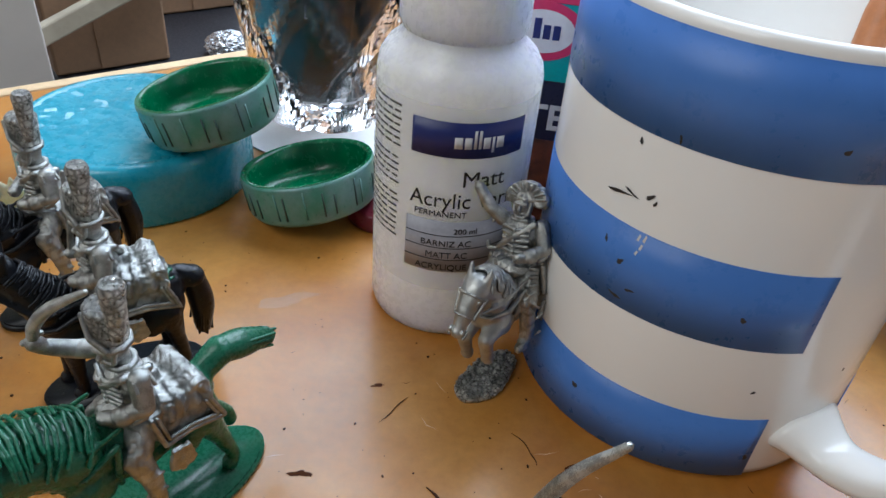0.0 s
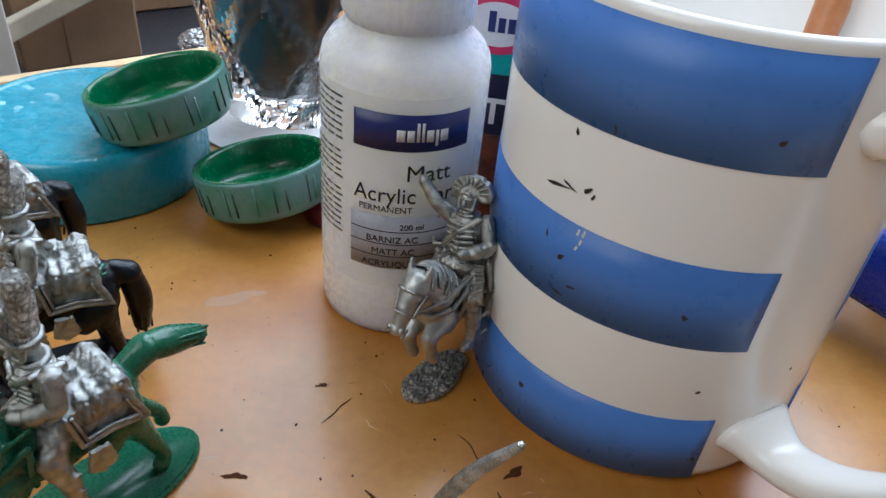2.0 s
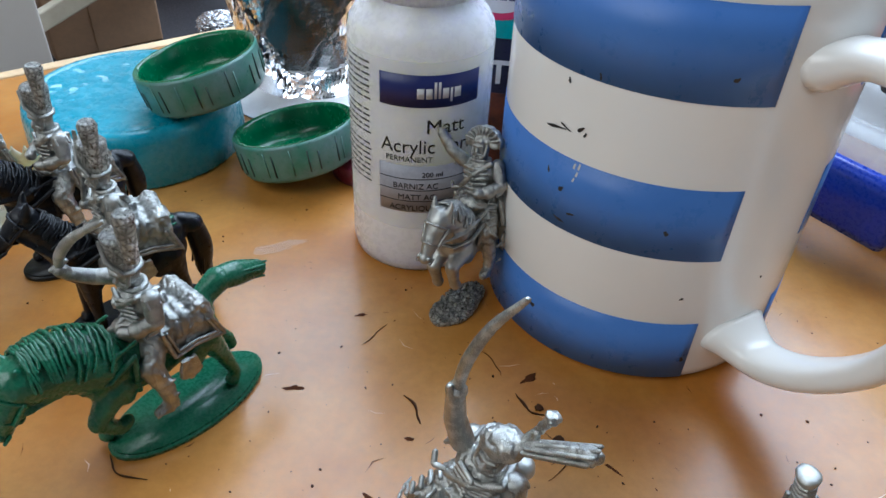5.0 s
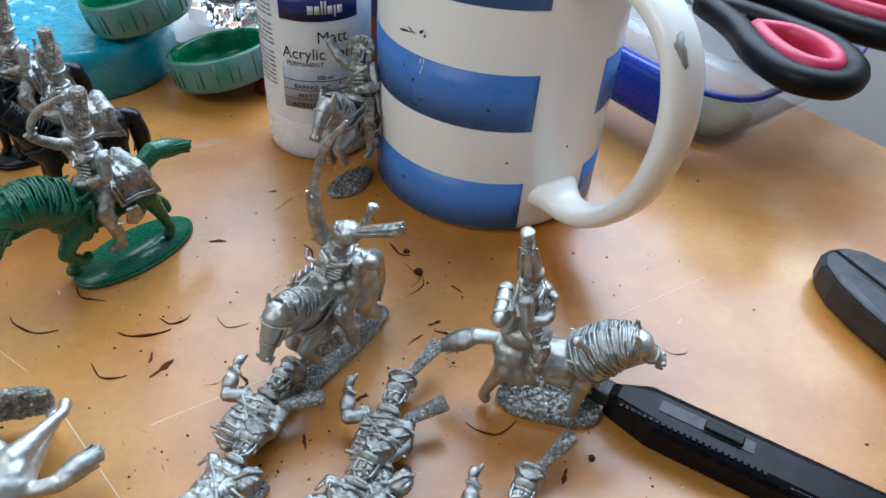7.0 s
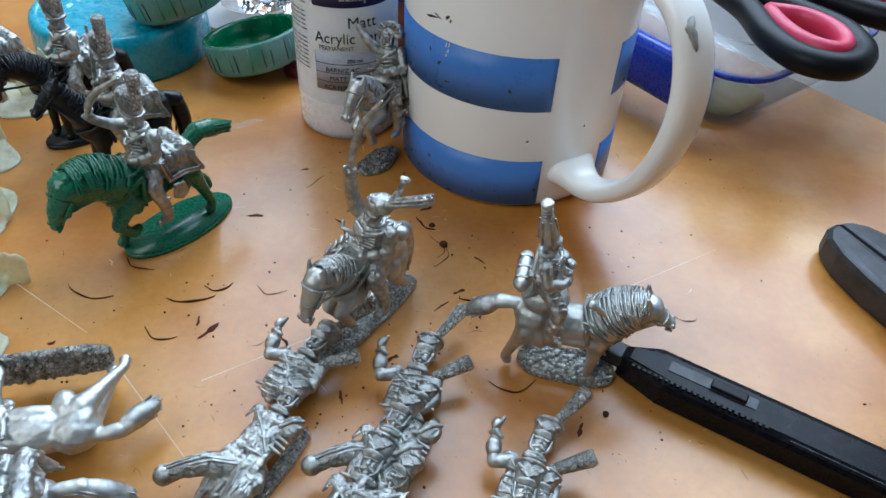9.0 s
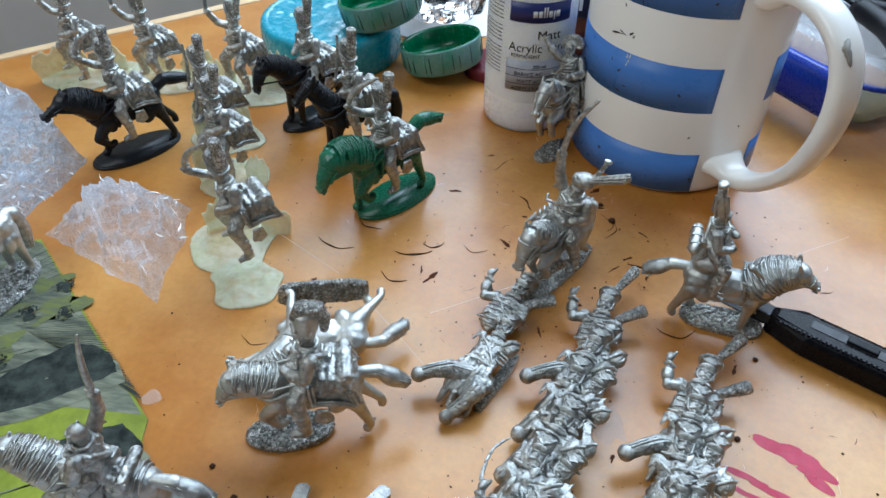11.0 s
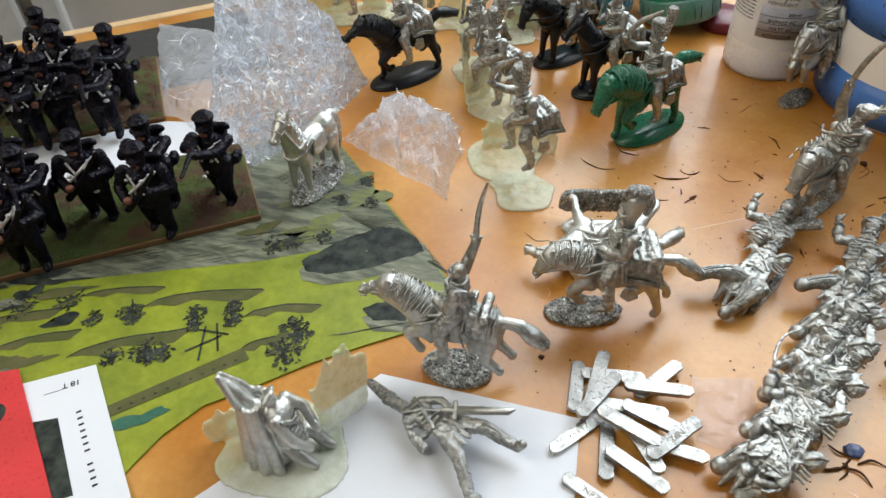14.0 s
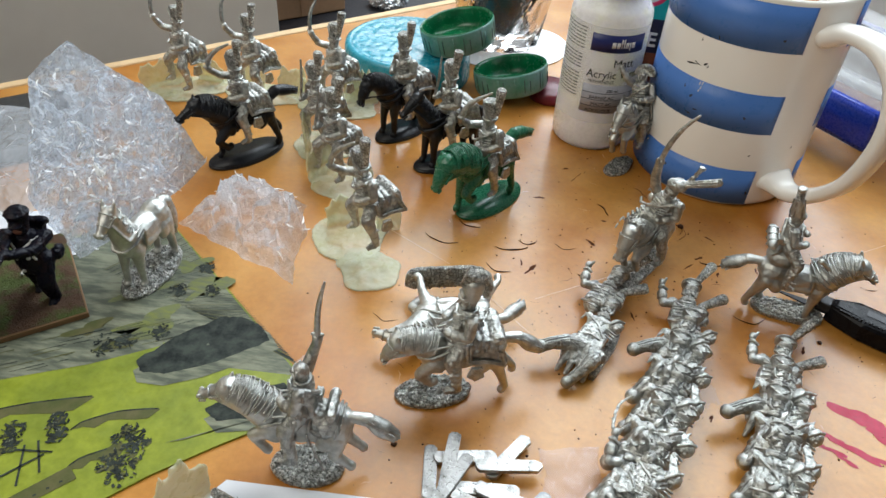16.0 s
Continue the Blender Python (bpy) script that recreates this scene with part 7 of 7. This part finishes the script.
def crumpled_bag(loop, front, back, amp, seed, turns=220, rows=70):
    """A limp closed bag: a crumpled face inside a crooked outline and a slack back."""
    P = [Vector(p) for p in loop]
    F, B = Vector(front), Vector(back)
    face = (F - B).normalized()
    bm = bmesh.new()
    grid = []
    for i in range(2 * rows + 1):
        r = i / rows
        row = []
        for k in range(turns):
            u = k / turns * len(P)
            e0, e1, w = P[int(u)], P[(int(u) + 1) % len(P)], u % 1
            edge = e0.lerp(e1, w) + face * 1.5 * noise.noise(Vector((u * 2.2, seed, 0)))
            p = F.lerp(edge, r) if r <= 1 else edge.lerp(B, r - 1)
            q, h, a, f = p * 0.055 + Vector((seed, 0, 0)), 0.0, 1.0, 1.0
            for o in range(4):
                h += a * (1 - 2.4 * abs(noise.noise(q * f)))
                a, f = a * 0.55, f * 2.0
            fade = min(1, 5 * abs(1 - r) + 0.15)
            w_ = noise.noise(Vector((p.x * 0.10, p.y * 0.10, p.z * 0.30 + seed)))
            h = 0.2 * h + 0.6 * w_ + 0.45 * facets(p, 11.0, seed) + 0.7 * facets(p, 5.0, seed + 1)
            v = p + (face if r <= 1 else -face) * amp * h * fade + Vector((0, 0, 0.5 * amp * noise.noise(q * 2.7)))
            row.append(bm.verts.new((v.x, v.y, max(v.z, 0.5))))
        grid.append(row)
    for a, b in zip(grid, grid[1:]):
        for k in range(turns):
            n_ = (k + 1) % turns
            bm.faces.new((a[k], b[k], b[n_], a[n_]))
    bmesh.ops.remove_doubles(bm, verts=bm.verts, dist=0.02)
    bmesh.ops.recalc_face_normals(bm, faces=bm.faces)
    return bm


def glint_strokes(src, toward, count, seed, length, width):
    """Short curved raised strokes laid on the film; their white paints in glints."""
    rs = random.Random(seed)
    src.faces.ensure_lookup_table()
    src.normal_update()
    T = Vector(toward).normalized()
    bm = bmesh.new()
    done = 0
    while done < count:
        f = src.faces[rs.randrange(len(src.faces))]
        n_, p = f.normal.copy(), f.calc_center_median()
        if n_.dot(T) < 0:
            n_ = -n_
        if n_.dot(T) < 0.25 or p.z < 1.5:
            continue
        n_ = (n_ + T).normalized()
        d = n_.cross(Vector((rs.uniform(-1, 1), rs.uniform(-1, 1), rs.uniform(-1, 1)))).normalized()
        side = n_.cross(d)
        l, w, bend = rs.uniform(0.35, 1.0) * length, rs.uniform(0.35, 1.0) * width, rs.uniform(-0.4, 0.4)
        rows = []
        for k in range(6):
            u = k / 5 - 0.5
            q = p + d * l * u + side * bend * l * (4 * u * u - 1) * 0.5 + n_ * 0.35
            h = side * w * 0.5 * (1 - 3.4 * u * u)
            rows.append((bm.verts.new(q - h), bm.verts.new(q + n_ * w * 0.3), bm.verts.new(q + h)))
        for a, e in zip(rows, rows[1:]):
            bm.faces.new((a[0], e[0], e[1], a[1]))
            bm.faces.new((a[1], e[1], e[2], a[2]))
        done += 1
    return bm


big_bag = thing("plastic_bag", None, None, at(0, 0, 0.9), "large crumpled clear plastic bubble bag standing on the table", "plastic bag")
film_bm = crumpled_bag([(-199, 18, 1.5), (-238, 50, 1.5), (-222, 54, 57), (-209, 62, 68), (-191, 88, 34), (-176, 87, 4), (-184, 52, 2)], (-200, 46, 26), (-212, 92, 8), 3.2, 2.0, 300, 70)
glints = glint_strokes(film_bm, (0.45, -0.7, 0.5), 330, 5, 4.6, 1.2)
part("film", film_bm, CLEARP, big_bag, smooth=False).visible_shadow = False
tagged(part("glint_stroke", glints, GLINT, big_bag, "white strokes painted as glints on the crumpled film", smooth=True), kind="stuff")
small_bag = thing("plastic_bag", None, None, None, "small crumpled clear plastic bag on the table", "plastic bag")
film_bm = crumple([(-119, 21), (-127, 70), (-158, 78), (-174, 49)], 19, 6.0, 80, 1.0)
glints = glint_strokes(film_bm, (0.3, -0.5, 0.8), 24, 6, 7.0, 0.8)
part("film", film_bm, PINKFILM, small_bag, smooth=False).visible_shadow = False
tagged(part("glint_stroke", glints, GLINT, small_bag, "white strokes painted as glints on the crumpled film", smooth=True), kind="stuff")
sleeve = thing("plastic_sleeve", None, None, at(0, 0, 1.3), "flat clear plastic sleeve lying under the bag", "plastic sleeve")
film_bm = crumple([(-231, 36), (-250, 120), (-312, 120), (-262, 44)], 3, 4.0, 50, 0.2)
glints = glint_strokes(film_bm, (0.3, -0.5, 0.8), 14, 7, 14.0, 0.4)
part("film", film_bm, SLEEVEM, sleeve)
tagged(part("glint_stroke", glints, GLINT, sleeve, "white strokes painted as glints on the sleeve", smooth=True), kind="stuff")
thing("film_scrap", crumple([(-24, -36), (-8, -34), (-6, -56), (-22, -60)], 1.2, 8.0, 24, 0.15), THINFILM, None, "scrap of pinkish clear film under the metal troopers", "film", smooth=False)
thing("film_scrap", crumple([(-140, 150), (-98, 156), (-104, 176), (-146, 172)], 1.0, 9.0, 24, 0.12), THINFILM, None, "flat scrap of clear film on the table", "film", smooth=False)

# ---- painted infantry on turf stands ----
def foot_soldier(seed, aim=False):
    rng = random.Random(seed)
    s = Sculpt()
    s.m = Matrix.Diagonal((1.45, 1.48, 1.25, 1.0))
    st = rng.uniform(1.5, 3)
    s.busy = True
    s.limb((0, 2, 14, 2.4), (st, 2.2, 8, 2.0), (st * 0.6, 2.4, 1.6, 1.4), (st * 0.6 + 2.4, 2.4, 0.9, 1.1))
    s.limb((0, -2, 14, 2.4), (-st * 0.4, -2.2, 8, 2.0), (-st, -2.4, 1.6, 1.4), (-st + 2.4, -2.4, 0.9, 1.1))
    s.limb((0, 0, 13, 3.6), (0, 0, 17, 3.0))
    s.ball((0.2, 0, 20), (3.0, 4.4, 3.8))
    s.box((-3.6, 0, 20.2), (2.6, 5.6, 5.4))
    s.limb((-3.6, -3, 23.6, 1.3), (-3.6, 3, 23.6, 1.3))
    s.ball((0.6, 0, 25.6), (2.2, 2.0, 2.5))
    s.limb((0.2, 0, 27.4, 2.3), (0, 0, 29.0, 2.5))
    s.ball((0.2, 0, 29.5), (2.9, 2.8, 0.8))
    s.ball((2.4, 0, 27), (1.5, 1.9, 0.4))
    if aim:
        s.limb((0, -4.4, 22, 1.7), (3.4, -5, 21, 1.5), (6, -2, 23.6, 1.3))
        s.limb((0, 4.4, 22, 1.7), (5, 3.4, 21.4, 1.5), (9.4, 0, 23.8, 1.2))
        s.limb((2, -2.4, 23.4, 1.0), (8, -0.8, 24.4, 0.8), (20, 1.8, 26, 0.55))
    else:
        s.limb((0, -4.4, 22, 1.7), (1.4, -6, 17.4, 1.5), (5, -3.4, 16, 1.3))
        s.limb((0, 4.4, 22, 1.7), (2, 6, 17.6, 1.5), (5.6, 3, 19.4, 1.2))
        s.limb((4, -4.6, 12, 1.0), (5.4, 0, 18, 0.8), (7, 6.4, 28, 0.5))
    s.ball((-2.4, 4.4, 14), (2.4, 1.4, 2.2))
    s.slot = 1
    s.line(0.36, (3.2, -3, 17), (3.4, 0, 20), (1.8, 3.6, 22.8))
    for y in (-1.7, 1.7):
        s.line(0.28, (-5.0, y, 18.6), (-5.1, y, 22.4), (-4.2, y, 24.6))
        s.line(0.24, (3.0, y * 1.2, 16.4), (3.5, y * 0.7, 19.6), (2.6, y * 1.4, 22.6))
    for _ in range(6):
        a, z = rng.uniform(0, 6.28), rng.uniform(12, 23)
        s.bead((3.5 * math.cos(a), 4.1 * math.sin(a), z), (0.5, rng.uniform(0.4, 0.9), rng.uniform(0.3, 0.7)))
    s.slot = 2
    s.bead((1.9, 0, 25.2), (1.0, 1.1, 1.3))
    s.bead((5.4, -3.0, 16.4) if not aim else (6.2, -2, 23.4), 1.1)
    return s.cast("painted_soldier", [UNIFORM, BRAIDW, SKIN], 0.55, 0.06)


SOLD = [foot_soldier(1), foot_soldier(2, True), foot_soldier(3), foot_soldier(4, True)]


def turf_stand(x, y, w, d, spots, seed, label):
    rot = 216.9
    ob = thing("figure_stand", None, None, at(x, y, 0.9, rot), label, "figure base", "figure stands")
    part("base_board", plate([(0, 0), (w, 0), (w, -d), (0, -d)], 2.2, 0.1, 0.3), BASEWOOD, ob, "brown painted edge", smooth=False)
    bm = bmesh.new()
    bmesh.ops.create_grid(bm, x_segments=80, y_segments=30, size=0.5)
    for v in bm.verts:
        v.co.x, v.co.y = (v.co.x + 0.5) * (w - 1) + 0.5, -(v.co.y + 0.5) * (d - 1) - 0.5
        e = min(1, 0.4 * min(v.co.x, w - v.co.x, -v.co.y, d + v.co.y))
        v.co.z = 2.35 + e * (1.1 + 0.9 * noise.noise(Vector((v.co.x * 0.25, v.co.y * 0.25, seed))) + 0.5 * noise.noise(Vector((v.co.x * 1.2, v.co.y * 1.2, seed))))
    part("turf", bm, TURF, ob, "scattered green and brown turf")
    rng = random.Random(seed)
    bm = bmesh.new()
    for _ in range(1500):
        px, py = rng.uniform(1.5, w - 1.5), -rng.uniform(1.5, d - 1.5)
        h = rng.uniform(1.2, 3.0)
        a = rng.uniform(0, 6.28)
        lx, ly = rng.uniform(-1, 1), rng.uniform(-1, 1)
        v0 = bm.verts.new((px - 0.2 * math.cos(a), py - 0.2 * math.sin(a), 2.6))
        v1 = bm.verts.new((px + 0.2 * math.cos(a), py + 0.2 * math.sin(a), 2.6))
        v2 = bm.verts.new((px + lx, py + ly, 2.6 + h))
        bm.faces.new((v0, v1, v2))
    tagged(part("grass_tufts", bm, TURF, ob, smooth=False), kind="stuff")
    for k in range(5):
        bm = bmesh.new()
        bmesh.ops.create_icosphere(bm, subdivisions=1, radius=rng.uniform(0.9, 1.5))
        part("stone", bm, PEBBLE, ob, "pale stone", m=at(w * (0.10 + 0.015 * k) if k < 3 else w * 0.6, -d * (0.55 + 0.06 * (k % 2)), 4 + 0.5 * k))
    m0 = at(x, y, 0.9, rot)
    for k, (px, py) in enumerate(spots):
        q = Vector((px - x, py - y))
        lo = Matrix.Rotation(radians(-rot), 2) @ q
        if not (-2 < lo.x < w + 2):
            continue
        so = put("painted_soldier", SOLD[(k * 3 + seed) % 4], at(px, py, 2.8, 300 + (k * 47 % 40) - 20), "small painted soldier figure in dark blue black on a turf base", "toy figure", "painted soldiers")


turf_stand(-182, -8, 130, 50, ((-199.5, -2), (-212.5, -24.5), (-220.5, -10), (-238.6, -24), (-252, -37), (-246, -53), (-268, -52), (-266, -30)), 1, "rectangular turf covered stand for painted soldiers")
turf_stand(-255, 41, 110, 58, ((-298, 40), (-276, 46), (-287, 18), (-270, 24), (-316, 27), (-295, 8), (-316, 52), (-334, 14), (-310, 0)), 2, "rectangular turf covered stand with painted soldiers at the back")

# ---- small debris on the table ----
rng = random.Random(5)
for k, pts in enumerate((((-21, 64.5), (-17, 61.5), (-12, 63)), ((-36, 63.5), (-31, 62), (-28, 65.5)), ((-45, 58), (-38, 57), (-31.5, 60)), ((28.5, 90), (33, 84), (31, 80)), ((46, 34), (52, 30.5), (58, 35)), ((38, 63), (43, 62), (48, 63.5)),
                         ((-14, 111), (-11, 116), (-9, 119)), ((-48, 47), (-43, 43), (-38, 44)), ((-12, 47), (-9, 44), (-9, 41)), ((30, 76), (34, 80), (34, 85)), ((-74, 62), (-68, 57), (-60, 58)), ((-2, 96), (1, 92), (2, 88)), ((15, 112), (19, 108), (20, 104)), ((-62, 74), (-58, 70), (-52, 69)), ((5, 130), (9, 127), (13, 128)), ((100, 60), (104, 58), (107, 60)), ((-66, -6), (-60, -9), (-56, -7)), ((24, 99), (26, 95), (30, 93)), ((-86, 12), (-82, 9), (-77, 10)))):
    w = 0.12 + 0.10 * (k % 3)
    a, m_, e = [Vector(q) for q in pts]
    ctl = m_ * 2 - (a + e) * 0.5
    p = []
    for i in range(13):
        u = i / 12
        q = a * (1 - u) ** 2 + ctl * 2 * u * (1 - u) + e * u * u
        p.append((q.x + 0.25 * math.sin(9 * u + k), q.y + 0.25 * math.cos(7 * u + k), 0.22, w * (0.35 + 0.9 * math.sin(3.1 * u + 0.02) * (0.7 + 0.3 * math.sin(11 * u + k)))))
    thing("metal_shaving", tube(p, 6), SHAVING, None, "thin dark curled metal shaving on the table", "shaving", "shavings on the table")
NAVYLUMP = material("dark_blue_dried_paint", (0.03, 0.045, 0.12), 0.4, color2=(0.12, 0.15, 0.26), scale=500, fine=900, bump=0.4)
bm = bmesh.new()
bmesh.ops.create_icosphere(bm, subdivisions=3, radius=1)
for v in bm.verts:
    v.co = Vector((v.co.x * 2.4, v.co.y * 2.2, max(v.co.z, -0.4) * 1.1 + 0.5)) * (1 + 0.3 * noise.noise(v.co * 2.1))
thing("paint_lump", bm, NAVYLUMP, at(18.1, -50.3, 0.05), "small dark blue lump of dried paint on the table", "paint")
for x, y, a, l in ((17, -53, 215, 9), (17.5, -52, 160, 6), (15, -56, 330, 8), (14, -56.5, 190, 7), (19, -54, 10, 7), (16, -54.5, 250, 6)):
    e = Vector((math.cos(radians(a)), math.sin(radians(a)))) * l
    n_ = Vector((-e.y, e.x)) * 0.18
    p = smooth_path([(x, y, 0.3, 0.3), (x + e.x * 0.5 + n_.x, y + e.y * 0.5 + n_.y, 0.7, 0.34), (x + e.x, y + e.y, 0.25, 0.15)], 4)
    thing("metal_shaving", tube(p, 6), SHAVING, None, "dark twisted shaving beside the blue paint lump", "shaving", "shavings on the table")
for k, (x, y, r) in enumerate(((33, 86, 1.4), (-70, 28, 1.3), (29, 95, 1.0), (75, 25, 0.9), (-78, -34, 0.8), (-69, -42, 0.9), (65, -5, 1.0))):
    bm = bmesh.new()
    bmesh.ops.create_icosphere(bm, subdivisions=2, radius=1)
    for v in bm.verts:
        v.co *= r * (1 + 0.35 * noise.noise(v.co * 1.7 + Vector((k, 0, 0))))
        v.co.z *= 0.45
    thing("paint_crumb", bm, SHAVING, at(x, y, r * 0.35), "small dark crumb of dried paint on the table", "crumb", "crumbs on the table")
bm = bmesh.new()
for _ in range(900):
    x, y = rng.uniform(-130, 150), rng.uniform(-110, 190)
    if rng.random() < 0.4:
        x, y = rng.gauss(-5, 40), rng.gauss(10, 50)
    r = rng.uniform(0.10, 0.22) if rng.random() < 0.7 else rng.uniform(0.22, 0.5)
    bmesh.ops.create_icosphere(bm, subdivisions=1, radius=r, matrix=Matrix.LocRotScale((x, y, 0.1), Euler((0, 0, rng.uniform(0, 6))), (1, rng.uniform(0.5, 1), 0.6)))
thing("crumbs", bm, SHAVING, None, "fine dark dust and crumbs scattered over the table", "debris", kind="stuff")


def stain(name, pts, mat, label, z=0.06):
    bm = bmesh.new()
    bm.faces.new([bm.verts.new((x, y, z)) for x, y in pts])
    bmesh.ops.triangulate(bm, faces=bm.faces)
    return thing(name, bm, mat, None, label, "paint stain", smooth=False)


for cx, cy, rx, ry, rot, sd in ((80, -8.5, 8.4, 3.4, -28, 3), (84, -13, 6.0, 3.0, -35, 5), (76, -5.4, 4.6, 1.8, -12, 8), (67, -17.5, 6.4, 1.2, -22, 11), (73, -21.2, 7.4, 1.4, -26, 12), (66, -22.4, 4.6, 1.0, -30, 14), (79, -23.6, 5.4, 0.9, -24, 15), (63, -15.2, 2.6, 0.7, -14, 16), (70, -26, 3.4, 0.7, -30, 17)):
    stain("paint_stain", q4(cx, cy, rx, ry, rot, sd, 0.42, 60), PAINTRED, "flat streaky dried crimson paint stain on the table", 0.055 + 0.002 * sd)
stain("paint_stain", q4(29, -5, 4.5, 7, 20, 14, 0.25), WHITEGLAZE, "faint white smear on the table top", 0.05)
stain("paint_stain", q4(-44, 148, 7, 2.2, 20, 15, 0.4), WHITEGLAZE, "faint pale scuff on the table top", 0.05)
BROWNINK = material("dried_brown_paint", (0.085, 0.030, 0.012), 0.85, scale=400, spec=0.08)
rs = random.Random(91)
for x, y, l, a in ((33, 60, 5, 60), (38, 66, 4, 40), (44, 57, 3, 70), (-28, 96, 5, 20), (12, 78, 4, 50), (60, 62, 3.4, 100), (-30, 47, 7, 30), (-34, 50, 4, 80), (8, 27, 3.6, 120), (20, 40, 4, 35), (0, 84, 3, 10), (27, 104, 6, 15), (-16, 122, 4, 0), (68, 20, 4, 50), (-70, 40, 3, 20), (30, -16, 4, 70), (44, 80, 4, 130), (-6, 68, 5, 155)):
    stain("paint_stain", q4(x, y, l * 0.42, l * rs.uniform(0.07, 0.18), a + rs.uniform(-20, 20), int(x * 3 + y), 0.5, 22), BROWNINK, "small dried brown paint smear on the table")
for a, b in (((-48, 31), (-24, 6)), ((-90, 62), (-62, 44)), ((-28, 30), (20, 60)), ((70, 60), (120, 90))):
    d = (Vector(b) - Vector(a)).normalized()
    nx = Vector((-d.y, d.x)) * 0.18
    stain("table_scratch", [tuple(Vector(a) + nx), tuple(Vector(b) + nx * 0.4), tuple(Vector(b) - nx * 0.4), tuple(Vector(a) - nx)], SCRATCH, "long thin scratch in the table varnish", 0.04)
for mat, count, seed, label in ((SCRATCH, 60, 61, "fine pale scuffs and scratches in the table varnish"), (BROWNINK, 70, 62, "fine dark scratches and paint ticks on the table")):
    bm = bmesh.new()
    rs = random.Random(seed)
    for k in range(count):
        x, y, a, l = rs.uniform(-90, 110), rs.uniform(-70, 150), rs.uniform(0, 3.14), rs.uniform(1.0, 6.0)
        w = rs.uniform(0.05, 0.16)
        dx, dy, bend = math.cos(a), math.sin(a), rs.uniform(-0.2, 0.2) * l
        mid = (x + dx * l / 2 - dy * bend, y + dy * l / 2 + dx * bend)
        vs = [bm.verts.new((p[0], p[1], 0.045)) for p in ((x, y), (mid[0] + dy * w, mid[1] - dx * w), (x + dx * l, y + dy * l), (mid[0] - dy * w, mid[1] + dx * w))]
        bm.faces.new(vs)
    thing("table_marks", bm, mat, None, label, "scratches", kind="stuff", smooth=False)
bm = plate(blob_outline(2.4, 3.2, 24, 0.25, 3), 0.5, 0.1, 0.15)
thing("plastic_scrap", bm, TUB, at(-104, -15, 0, 20), "small clear plastic offcut on the table", "plastic scrap")
